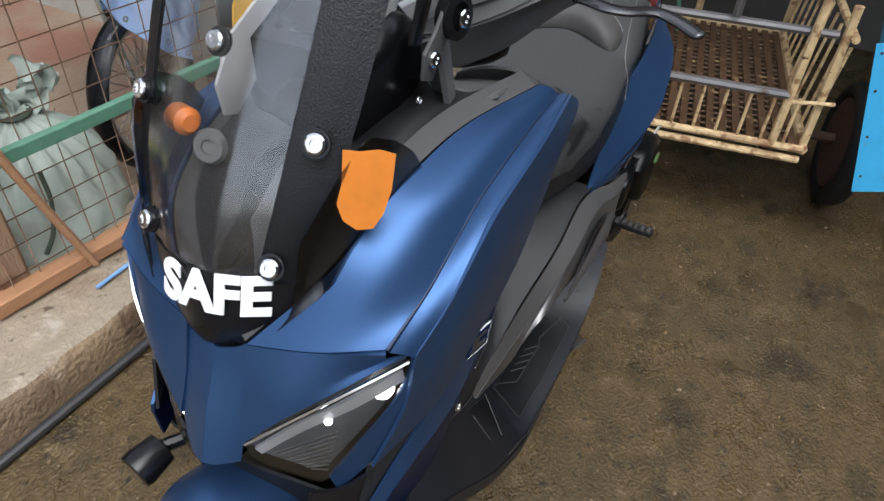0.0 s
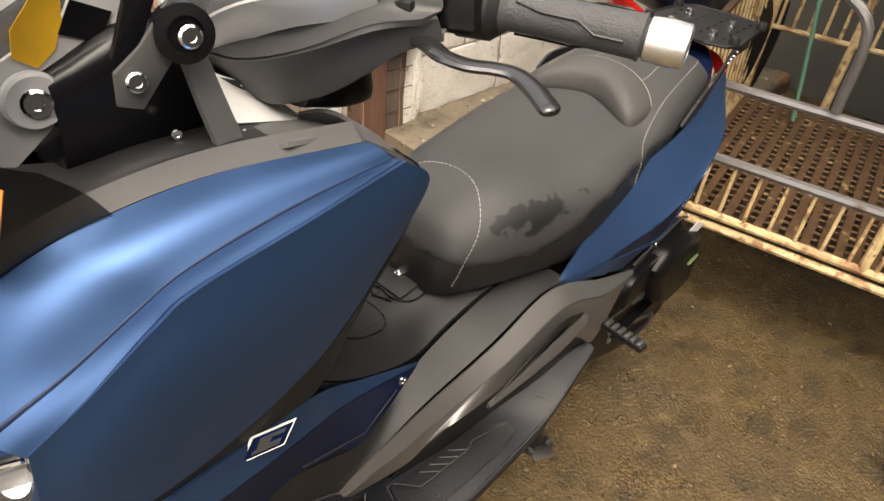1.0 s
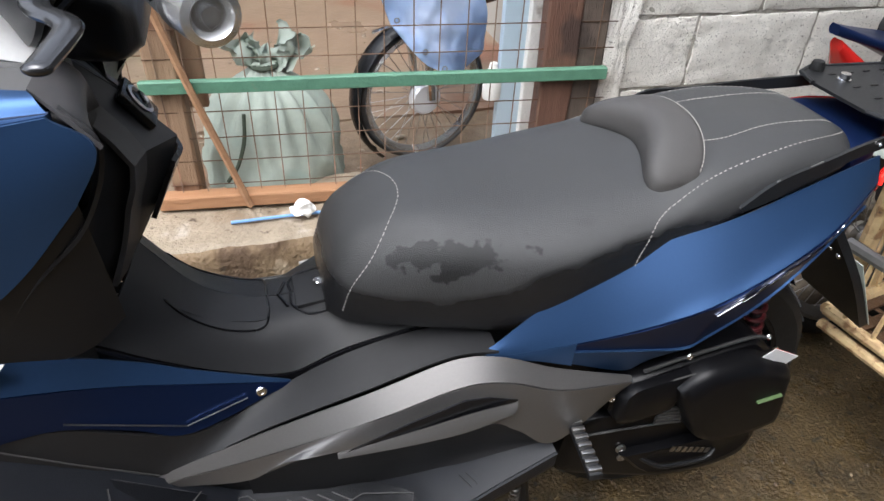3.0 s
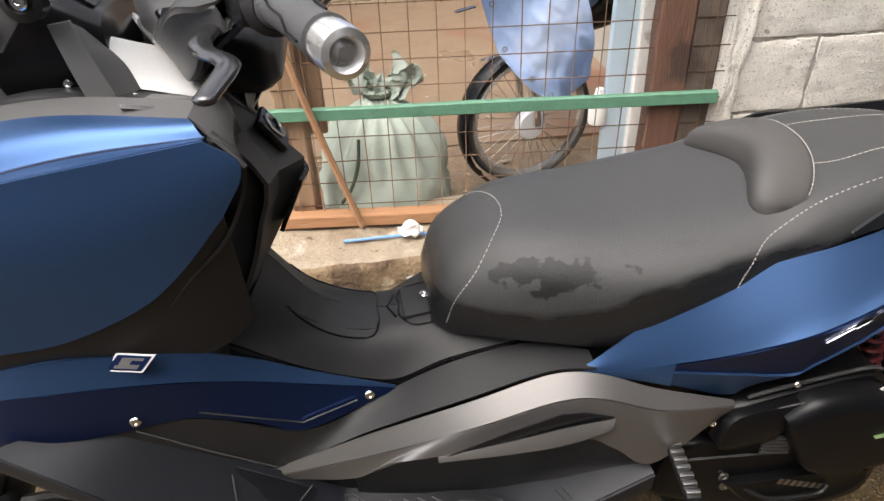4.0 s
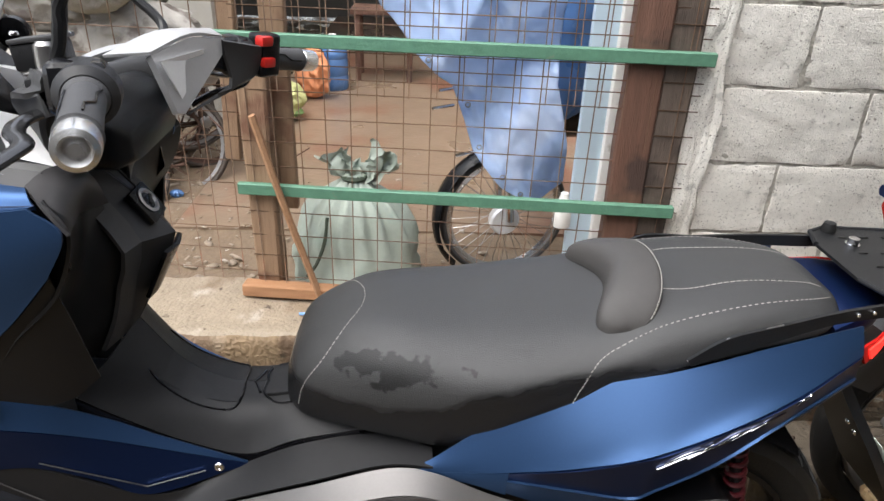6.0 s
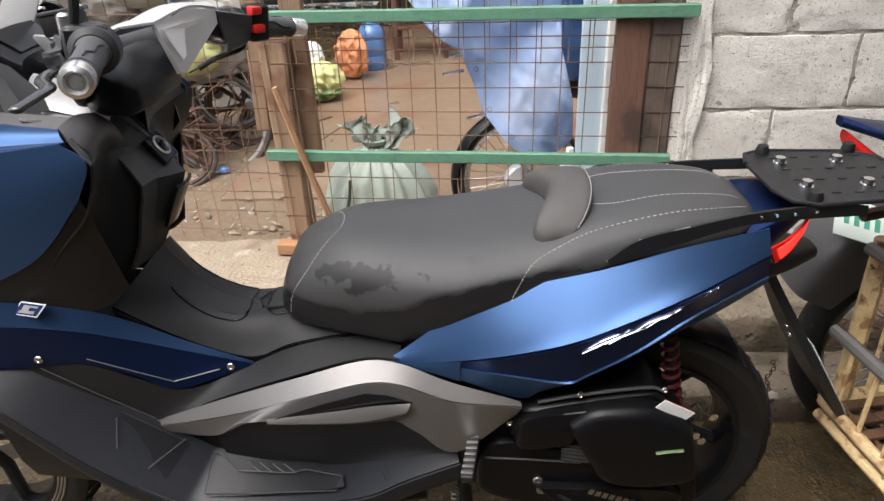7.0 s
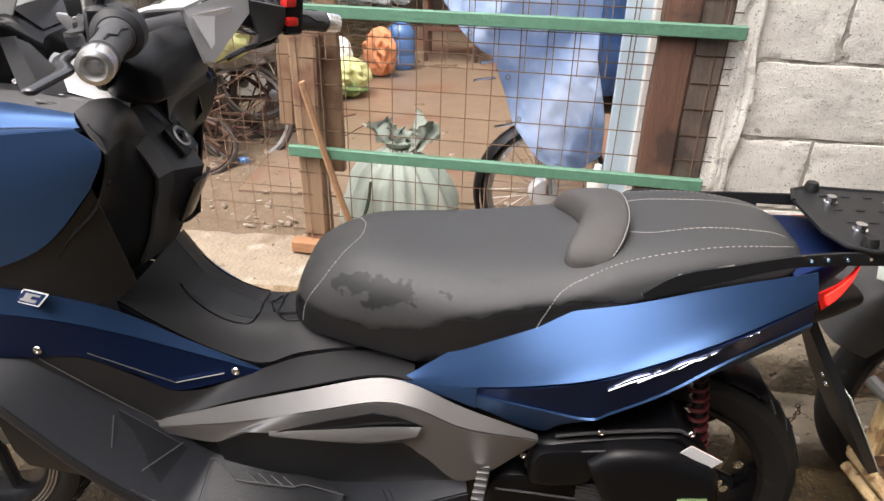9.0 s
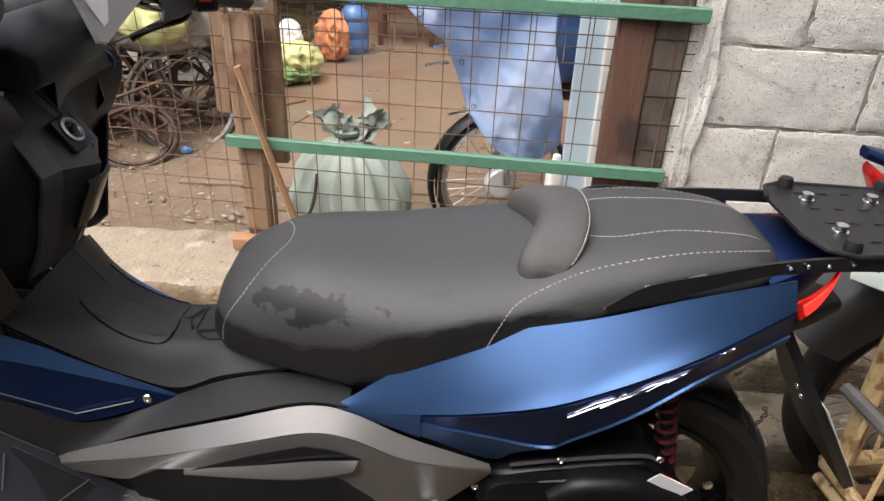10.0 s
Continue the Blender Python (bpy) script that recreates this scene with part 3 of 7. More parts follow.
# sill under the fence, and the higher ledge under the block wall
def ledge(name, x0, x1, y0, y1, z, seed, label, material=M_KERB, top=None):
    bm = bmesh.new()
    nx, ny = int((x1 - x0) / 0.02), 8
    prof = [(y0, -0.02), (y0, z * 0.5), (y0 + 0.004, z - 0.018), (y0 + 0.016, z)] + [(y0 + 0.016 + (y1 - y0 - 0.016) * k / ny, z) for k in range(1, ny + 1)] + [(y1, -0.06)]
    V = []
    for i in range(nx + 1):
        x = x0 + (x1 - x0) * i / nx
        row = []
        for y, zz in prof:
            w = noise.noise_vector(Vector((x * 9, y * 9 + seed, zz * 9))) * 0.008 + noise.noise_vector(Vector((x * 30, y * 30 + seed, zz * 30))) * 0.004
            row.append(bm.verts.new((x + w.x, y + w.y, zz + w.z)))
        V.append(row)
    for a, b in zip(V, V[1:]):
        for k in range(len(prof) - 1):
            bm.faces.new((a[k], a[k + 1], b[k + 1], b[k]))
    bm.faces.new(V[0])
    bm.faces.new(V[-1])
    bm.normal_update()
    for f in bm.faces:
        if abs(f.normal.z) > .75 and f.calc_center_median().z > z * .7:
            f.material_index = 1
    ob = solid(name, bm, material, label, kind="structure", sharp=70)
    ob.data.materials.append(top or material)
    return ob


ledge("kerb_1", -3.0, 1.02, 0.80, 1.16, 0.115, 1, "stained brown concrete sill under the wire fence", top=M_KERBTOP)
ledge("kerb_2", 1.0, 3.2, 0.50, 1.1, 0.20, 4, "stained concrete ledge below the block wall", M_LEDGE)
ledge("kerb_3", 1.0, 3.2, 0.315, 0.52, 0.085, 9, "low concrete step with rust-brown stains", M_LEDGE)

# yard beyond the fence, floor of the open house
bm = bmesh.new()
bmesh.ops.create_grid(bm, x_segments=60, y_segments=40, size=1, matrix=pose(-1.0, 2.16, 0.0) @ Matrix.Diagonal((2.2, 1.02, 1, 1)))
for v in bm.verts:
    v.co.z = 0.01 + 0.012 * noise.noise(v.co * 5) + 0.006 * noise.noise(v.co * 17)
solid("ground_yard", bm, M_YARD, "damp brown trodden dirt of the yard", kind="structure", sharp=80)
solid("floor_house", box((5.6, 6.0, 0.1), pose(0.9 + 1.2, 4.75, -0.028)), M_HOUSEFLOOR, "worn brown and red cement floor", kind="structure")

bm = bmesh.new()
rnd = random.Random(17)
for i in range(520):
    x, y = rnd.uniform(-1.5, 0.75), 1.16 + 1.9 * rnd.random() ** 1.5
    if x > -0.35 and rnd.random() < 0.62:
        continue
    s = rnd.choice((0.004, 0.005, 0.007, 0.009, 0.012, 0.02 if x < -0.35 else 0.006))
    r = bmesh.ops.create_icosphere(bm, subdivisions=1, radius=s)
    bmesh.ops.transform(bm, matrix=pose(x, y, 0.024 if x > -0.35 else 0.012, rnd.uniform(0, 60), 0, rnd.uniform(0, 360)) @ Matrix.Diagonal((rnd.uniform(1, 2.2), 1.0, 0.45, 1)), verts=r["verts"])
solid("rubble", bm, M_DEBRIS, "scraps and pebbles strewn over the yard", "rubble", kind="stuff", sharp=80)

def wall(name, size, m, material, label):
    return solid(name, box(size, m), material, label, kind="structure")

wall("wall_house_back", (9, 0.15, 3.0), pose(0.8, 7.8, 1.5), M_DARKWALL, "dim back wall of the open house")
wall("wall_house_left", (0.15, 7.0, 3.0), pose(-3.4, 4.4, 1.5), M_PALEWALL, "grey rendered side wall")
wall("wall_yard_back", (2.4, 0.15, 2.6), pose(-2.1, 3.4, 1.3), M_PALEWALL, "grey rendered wall behind the bicycles")
wall("wall_house_right", (0.15, 6.7, 3.0), pose(1.42, 4.46, 1.5), M_PALEWALL, "plain inner wall of the house")
# added out of view, gives the scooter's near side something dark to reflect
wall("wall_behind_camera", (10, 0.15, 3.0), pose(1.0, -2.9, 1.5), M_DARKWALL, "unseen dark wall added behind the camera")
wall("wall_shed", (0.15, 6.0, 2.8), pose(3.3, -1.2, 1.4), M_DARKWALL, "dark wall of the tricycle shed")
# never in view: blocks sky light from the tail and the right-hand ground
wall("unseen_shade_roof", (2.75, 3.9, 0.06), pose(2.32, -1.75, 2.3, 0, -4, 0), M_ROOF, "unseen corrugated roof added to shade the tricycle side")
wall("roof_house", (9, 3.6, 0.06), pose(0.8, 6.3, 2.9, 4, 0, 0), M_ROOF, "corrugated roof of the open house")


# block wall: blocks as pieces with recessed joints
WALL = pose(1.09, 0.965, 0.0, 0, 0, -2.0)
bw = thing("wall_block", "unpainted concrete block wall with rough mortar joints", "", (0, 0, 0), kind="structure")
bw.matrix_basis = WALL
core = box((2.16, 0.10, 2.2), pose(1.08, 0.0653, 1.05))
part("mortar", roughen(cut(core, 70), 0.0042, 40), M_MORTAR, bw)
BL, CO = 0.415, 0.222
def block_mesh(w, seed):
    bm = box((w - rnd.uniform(0.006, 0.013), 0.08, CO - rnd.uniform(0.006, 0.012)), None, 0.0015, 1)
    bmesh.ops.subdivide_edges(bm, edges=[e for e in bm.edges if e.calc_length() > 0.05], cuts=17, use_grid_fill=True)
    for v in bm.verts:
        edge = max(abs(v.co.x) / (w / 2), abs(v.co.z) / (CO / 2))
        chip = max(0.0, edge - .86) * 7
        v.co.y += .010 * chip * max(0.0, noise.noise(v.co * 22 + Vector((seed * 3, 0, 0))) + .15)
    roughen(bm, 0.0034, 22, seed)
    roughen(bm, 0.0016, 70, seed)
    bmesh.ops.recalc_face_normals(bm, faces=bm.faces)
    for f in bm.faces:
        f.smooth = True
    for e in bm.edges:
        if len(e.link_faces) == 2 and e.calc_face_angle(0) > 0.45:
            e.smooth = False
    me = bpy.data.meshes.new("block")
    bm.to_mesh(me)
    bm.free()
    me.materials.append(M_BLOCK)
    return me
fulls = [block_mesh(BL, s) for s in range(5)]
starts = {0: 0.31 - BL, 1: 0.10 - BL}
for c in range(10):
    z = 0.642 - 0.222 * 3 + c * CO + CO / 2
    x = starts[c % 2]
    while x < 1.75:
        w, xs = BL, x
        if xs < 0.05:
            w = BL - (0.05 - xs)
            xs = 0.05
        if w > 0.05:
            me = fulls[rnd.randrange(5)] if w == BL else block_mesh(w, c)
            ob = new("block", me)
            ob.parent = bw
            ob.matrix_basis = pose(xs + w / 2, 0.051 + rnd.uniform(-0.001, 0.001), z, rnd.uniform(-.3, .3), rnd.uniform(-.5, .5), rnd.uniform(-.2, .2))
        x += BL
# rough mortar edge of the wall beside the post
bm = box((0.1, 0.06, 2.1), pose(0.04, 0.02, 1.05))
cut(bm, 40)
roughen(bm, 0.016, 13)
roughen(bm, 0.010, 37, 3)
roughen(bm, 0.005, 90, 5)
part("mortar_edge", bm, M_BLOCK, bw, "crumbling mortar along the wall's edge", sharp=80)

# ---------------------------------------------------------------- fence
FA, FB = Vector((-0.18, 1.055)), Vector((1.10, 0.938))
FDIR = (FB - FA).normalized()
FANG = math.degrees(math.atan2(FDIR.y, FDIR.x))
def fence_m(s, z, off=0.0, ry=0.0):
    """A place s metres along the fence, z up, off metres towards the yard."""
    q = FA + FDIR * s
    return pose(q.x - FDIR.y * off, q.y + FDIR.x * off, z, 0, ry, FANG)
LEN = (FB - FA).length

fence = thing("wire_fence", "rusty welded wire fence with green painted wooden rails between timber posts", "fence")
def rail(z, s0, s1, h=0.036):
    bm = box((s1 - s0, 0.022, h), None, 0.003, 1)
    cut(bm, 3)
    roughen(bm, 0.002, 9, z)
    return moved(bm, fence_m((s0 + s1) / 2, z, -0.018))
part("rail", rail(0.503, -0.015, LEN + 0.0), M_GREEN, fence, "green painted wooden rail")
part("rail", rail(0.945, -0.05, LEN + 0.03), M_GREEN, fence, "green painted wooden rail")
part("rail", rail(1.5, -0.05, LEN + 0.03), M_GREEN, fence, "green painted wooden rail")
pt = box((0.1, 0.07, 1.95), None, 0.006, 1)
cut(pt, 9)
part("post", moved(roughen(roughen(pt, 0.006, 6, 2), .003, 30, 4), fence_m(LEN - 0.142, 1.08, 0.031)), M_POSTDARK, fence, "dark red-brown timber post")
pt = box((0.086, 0.066, 1.95), None, 0.006, 1)
cut(pt, 9)
part("post", moved(roughen(roughen(pt, 0.005, 6, 7), .003, 30, 1), fence_m(LEN - 0.05, 1.08, 0.037)), M_POSTGREY, fence, "grey-brown weathered timber post")
pl = box((0.085, 0.075, 0.76), None, 0.008, 1)
cut(pl, 5)
part("post", moved(roughen(pl, 0.008, 9, 5), fence_m(0.045, 0.49, 0.04)), M_POST, fence, "weathered split timber post")
pk = box((0.075, 0.03, 1.3), None, 0.004, 1)
cut(pk, 4)
part("plank", moved(roughen(pk, 0.004, 6, 8), fence_m(0.10, 1.05, 0.09)), M_POST, fence, "rough plank behind the post")
pk = box((0.05, 0.03, 1.6), None, 0.004, 1)
cut(pk, 4)
part("plank", moved(roughen(pk, 0.004, 6, 3), fence_m(-0.02, 1.35, 0.10, 3)), M_POST, fence, "rough plank behind the post")
lean = tube([(-0.125, 1.0, 0.74), (-0.06, 1.0, 0.48), (0.04, 1.0, 0.13)], 0.017, 6, 3, flat=0.6)
part("stick", roughen(lean, 0.002, 20), M_STICK, fence, "leaning orange-brown stick")
bm_b = box((1.35, 0.05, 0.042), None, 0.004, 1)
cut(bm_b, 3)
part("beam", moved(roughen(bm_b, 0.003, 9, 1), fence_m(0.64, 0.147, -0.01)), M_BEAM, fence, "orange-brown timber beam along the sill")

PITCH = 0.0762
def wire_mesh(length, r):
    bm = tube([(0, 0, -length / 2), (0, 0, 0), (0, 0, length / 2)], r, 5)
    for f in bm.faces:
        f.smooth = True
    me = bpy.data.meshes.new("wire")
    bm.to_mesh(me)
    bm.free()
    me.materials.append(M_WIRE)
    return me
w_up = wire_mesh(1.55, 0.0017)
w_top = wire_mesh(0.85, 0.0016)
w_long = wire_mesh(1.30, 0.0017)
w_left = wire_mesh(0.85, 0.0015)
for i in range(17):
    o = new("wire", w_up)
    o.parent = fence
    o.matrix_basis = fence_m(0.03 + PITCH * i, 0.93, -0.002 + rnd.uniform(-.002, .002), rnd.uniform(-.6, .6))
for i in range(17):
    o = new("wire", w_top)
    o.parent = fence
    o.matrix_basis = fence_m(0.045 + PITCH * i, 1.22, 0.004, rnd.uniform(-.6, .6))
for k in range(20):
    o = new("wire", w_long)
    o.parent = fence
    o.matrix_basis = fence_m(LEN / 2 + 0.01, 0.19 + PITCH * k, 0.002, 90 + rnd.uniform(-.3, .3))
for k in range(9):
    o = new("wire", w_long)
    o.parent = fence
    o.matrix_basis = fence_m(LEN / 2 + 0.01, 0.84 + PITCH * k, 0.007, 90 + rnd.uniform(-.3, .3))
for i in range(12):
    o = new("wire", w_up)
    o.parent = fence
    o.matrix_basis = fence_m(-0.04 - PITCH * i, 0.93, 0.03, rnd.uniform(-.8, .8))
for k in range(18):
    o = new("wire", w_left)
    o.parent = fence
    o.matrix_basis = fence_m(-0.43, 0.19 + PITCH * k, 0.034, 90 + rnd.uniform(-.5, .5))
part("post", moved(box((0.06, 0.06, 1.5), None, 0.006, 1), fence_m(-0.87, 0.85, 0.04)), M_POST, fence, "weathered timber post")

# pipe, hose and rag along the sill
pp = tube([(-1.2, 0.79, 0.016), (-0.4, 0.772, 0.016), (0.1, 0.768, 0.018), (0.5, 0.775, 0.016), (0.98, 0.76, 0.016)], 0.013, 10, 6)
solid("black_pipe", pp, M_BLACKPIPE, "black plastic pipe lying along the foot of the sill", "pipe")
hs = tube([(-0.02, 0.925, 0.125), (0.2, 0.93, 0.124), (0.6, 0.92, 0.125), (0.95, 0.9, 0.124)], 0.005, 8, 6)
solid("blue_hose", hs, M_HOSE, "thin blue hose on the concrete sill", "hose")
bm = bmesh.new()
bmesh.ops.create_icosphere(bm, subdivisions=4, radius=0.03)
bmesh.ops.scale(bm, vec=(1.2, 0.8, 0.7), verts=bm.verts)
roughen(bm, 0.018, 38)
solid("white_rag", moved(bm, pose(0.185, 0.925, 0.145)), M_CLOTHW, "crumpled white rag lying over the hose", "rag", sharp=80)


# ---------------------------------------------------------------- yard things
def cloth_blob(r, squash, folds, seed, sub=5):
    bm = bmesh.new()
    bmesh.ops.create_icosphere(bm, subdivisions=sub, radius=r)
    for v in bm.verts:
        a = math.atan2(v.co.y, v.co.x)
        k = 1 + folds * (noise.noise(Vector((math.cos(a) * 2.4, math.sin(a) * 2.4, v.co.z * 2 + seed))) + 0.5 * noise.noise(v.co * 16 + Vector((seed, 0, 0))))
        k += folds * 0.35 * (0.5 - abs(noise.noise(v.co * (2.2 / r) + Vector((0, seed, 0)))) * 2)
        v.co = Vector((v.co.x * k, v.co.y * k, v.co.z))
        v.co.x *= squash[0]
        v.co.y *= squash[1]
        v.co.z *= squash[2]
    return bm


def tied_sack(h=0.44, r=0.215, seed=3):
    """A full woven sack, gathered at the neck with two ears of cloth."""
    bm = bmesh.new()
    prof = [(0.02, 0.0), (0.85, 0.0), (1.0, 0.06), (1.04, 0.2), (1.0, 0.42), (0.9, 0.62), (0.68, 0.8), (0.4, 0.92), (0.2, 0.99), (0.17, 1.03)]
    seg = 96
    fine = catmull([(p[0], 0, p[1]) for p in prof], 6)
    rings = []
    for f in fine:
        ring = []
        for k in range(seg):
            a = 2 * math.pi * k / seg
            t = max(0, (f.z - 0.35)) / 0.65
            fold = 1 + 0.13 * t * math.sin(a * 13 + 3 * math.sin(a * 2 + seed)) + 0.05 * (1 - abs(noise.noise(Vector((math.cos(a) * 3.4 + f.z * 1.5, math.sin(a) * 3.4, f.z * 2.2 + 9)))) * 3) + 0.07 * noise.noise(Vector((math.cos(a) * 2, math.sin(a) * 2, f.z * 4 + seed))) + 0.03 * noise.noise(Vector((math.cos(a) * 7, math.sin(a) * 7, f.z * 14)))
            ring.append(bm.verts.new((r * f.x * fold * math.cos(a), 0.72 * r * f.x * fold * math.sin(a), h * f.z)))
        rings.append(ring)
    for a, b in zip(rings, rings[1:]):
        for k in range(seg):
            bm.faces.new((a[k], a[(k + 1) % seg], b[(k + 1) % seg], b[k]))
    bm.faces.new(rings[0])
    bm.faces.new(rings[-1])
    return bm


sack = thing("woven_sack", "full pale green woven plastic sack tied at the neck", "sack", (0.13, 1.27, 0.012))
part("bag", tied_sack(), M_SACK, sack, sharp=80)
for sx, tilt, hh in ((-0.05, -22, 0.11), (0.1, 35, 0.12), (0.02, 8, 0.07)):
    ear = bmesh.new()
    bmesh.ops.create_grid(ear, x_segments=16, y_segments=16, size=1)
    for v in ear.verts:
        u, w = v.co.x, v.co.y
        v.co = Vector((u * (0.02 + 0.045 * (w + 1) / 2), 0.018 * math.sin(u * 5 + w), hh * (w + 1) / 2))
    roughen(ear, 0.026, 30, sx * 30)
    roughen(ear, 0.008, 80, sx * 11)
    part("ear", moved(ear, pose(sx * 0.5, 0, 0.43, 0, tilt, sx * 60)), M_SACK, sack, sharp=80)
part("cord", lathe([(0.042, -0.006), (0.046, 0), (0.042, 0.006)], pose(0, 0, 0.445), 24), M_CORD, sack)
st = tube([(-0.075, -0.155, 0.36), (-0.085, -0.172, 0.28), (-0.115, -0.178, 0.2), (-0.15, -0.172, 0.15)], 0.006, 6, 5)
part("strap", st, M_CORD, sack, "dark cord hanging down the sack")

sy = thing("yellow_sack", "yellow and green sack slumped on the house floor", "sack", (-0.56, 3.36, 0.022))
sy.scale = (.72, .72, .72)
part("bag", moved(cloth_blob(0.2, (1.05, 0.8, 0.95), 0.42, 2), pose(0, 0, 0.17)), M_SACKY, sy, sharp=80)
part("base", moved(cloth_blob(0.2, (1.2, 0.9, 0.45), 0.45, 7), pose(-0.08, -0.03, 0.085)), M_SACKG, sy, "green lower part of the sack", sharp=80)
part("top", moved(cloth_blob(0.13, (0.8, 0.7, 1.3), 0.5, 5), pose(-0.05, 0.08, 0.35)), M_CLOTHW, sy, "white bunched cloth", sharp=80)
oc = solid("orange_cloth", moved(cloth_blob(0.2, (0.75, 0.6, 1.2), 0.6, 9), pose(-0.41, 3.9, 0.02) @ Matrix.Scale(.74, 4) @ pose(0, 0, 0.245)), M_CLOTHO, "orange cloth bundle standing on the floor", "cloth", sharp=80)
jug = thing("water_jug", "blue plastic water jug on the house floor", "jug", (-0.31, 4.2, 0.022))
jug.scale = (.8, .8, .8)
part("body", lathe([(0.02, 0), (0.125, 0.0), (0.135, 0.02), (0.135, 0.12), (0.128, 0.135), (0.135, 0.15), (0.135, 0.27), (0.128, 0.285), (0.135, 0.3), (0.13, 0.35), (0.08, 0.41), (0.03, 0.43), (0.03, 0.47)], seg=32), M_JUG, jug)
part("cap", lathe([(0.033, 0.465), (0.033, 0.495), (0.001, 0.497)], seg=20), M_WHITE, jug)

table = thing("wooden_stool", "brown wooden stool standing at the back of the house", "stool", (0.05, 4.6, 0.022))
part("seat", box((0.5, 0.36, 0.035), pose(0, 0, 0.52), 0.004), M_POSTDARK, table)
for lx in (-0.2, 0.2):
    for ly in (-0.14, 0.14):
        part("leg", box((0.04, 0.04, 0.5), pose(lx, ly, 0.25), 0.003), M_POSTDARK, table)
for lx in (-0.2, 0.2):
    part("stretcher", box((0.025, 0.26, 0.03), pose(lx, 0, 0.2), 0.002), M_POSTDARK, table)
part("stretcher", box((0.38, 0.025, 0.03), pose(0, -0.14, 0.25), 0.002), M_POSTDARK, table)


def tyre_ring(R, w, h=0.7):
    """Closed tyre section turned round z: tread radius R, width w."""
    p = []
    for k in range(16):
        a = 2 * math.pi * k / 16
        p.append((R - w * h / 2 + w * h / 2 * math.cos(a) * (1 if math.cos(a) > 0 else 0.8), w / 2 * math.sin(a)))
    return p + [p[0]]


def spoke_wheel(parent, c, R, w, n=32, axis=(0, 1, 0), rim_mat=None, tyre_mat=None):
    m = facing(c, axis)
    part("tyre", lathe(tyre_ring(R, w), m, 56), tyre_mat or M_RUBBER, parent)
    rr = R - w * 0.72
    part("rim", lathe([(rr, -w * 0.32), (rr + 0.008, -w * 0.36), (rr + 0.004, -w * 0.2), (rr - 0.01, 0), (rr + 0.004, w * 0.2), (rr + 0.008, w * 0.36), (rr, w * 0.32), (rr - 0.018, 0), (rr, -w * 0.32)], m, 56), rim_mat or M_CHROME, parent, "chromed steel rim")
    part("hub", lathe([(0.012, -0.05), (0.03, -0.045), (0.034, -0.03), (0.02, -0.02), (0.02, 0.02), (0.034, 0.03), (0.03, 0.045), (0.012, 0.05)], m, 24), M_STEEL, parent)
    bm = bmesh.new()
    for k in range(n):
        a = 2 * math.pi * k / n
        d = 0.35 * (1 if k % 2 else -1)
        z = 0.03 * (1 if (k // 2) % 2 else -1)
        add_tube(bm, [m @ Vector((0.03 * math.cos(a + d), 0.03 * math.sin(a + d), z)), m @ Vector((rr * math.cos(a), rr * math.sin(a), 0))], 0.0014, 4)
    part("spokes", bm, M_STEEL, parent)


# motorcycle under the tarpaulin
M_GREYTYRE = mat("dusty_grey_tyre", (0.04, 0.038, 0.036), 0.65, var=0.25, scale=50, bump=0.2, bscale=200, second=(0.075, 0.068, 0.06), patch=0.1, pscale=12)
mc = thing("covered_motorcycle", "motorcycle under a tarpaulin with its spoked front wheel showing", "motorcycle", (-0.02, -0.14, 0.035))
spoke_wheel(mc, (0.69, 1.56, 0.225), 0.25, 0.04, 36, (0.25, -1, 0), rim_mat=M_ALU, tyre_mat=M_GREYTYRE)
part("brake_drum", lathe([(0.001, 0.035), (0.05, 0.035), (0.056, 0.028), (0.056, 0.0), (0.02, -0.01)], facing((0.682, 1.53, 0.225), (0.25, -1, 0)), 32), M_BRIGHT, mc, "dull alloy brake drum")
for s in (-1, 1):
    part("fork_leg", tube([(0.69 + s * 0.016, 1.56 - s * 0.062, 0.225), (0.66 + s * 0.016, 1.585 - s * 0.062, 0.6), (0.63 + s * 0.016, 1.6 - s * 0.062, 0.95)], 0.015, 10), M_CHROME, mc, "chromed fork leg")
part("mudguard", lathe([(0.261, -0.04), (0.274, -0.025), (0.278, 0.0), (0.274, 0.025), (0.261, 0.04)], facing((0.69, 1.56, 0.225), (0.25, -1, 0)), 24, a0=radians(100), a1=radians(230)), M_BLACK, mc, "black mudguard")
part("body", moved(cloth_blob(0.3, (1.0, 0.6, 0.8), 0.15, 4), pose(1.0, 2.05, 0.62)), M_BLACK, mc)
for dz, dx in ((0.72, -0.12), (0.66, -0.14), (0.5, -0.06)):
    part("lever", tube([(0.62 + dx, 1.47, dz), (0.55 + dx, 1.42, dz)], 0.005, 6), M_CHROME, mc)

def span(z, table):
    for (z0, v0), (z1, v1) in zip(table, table[1:]):
        if z <= z1:
            return v0 + (v1 - v0) * (z - z0) / (z1 - z0)
    return table[-1][1]


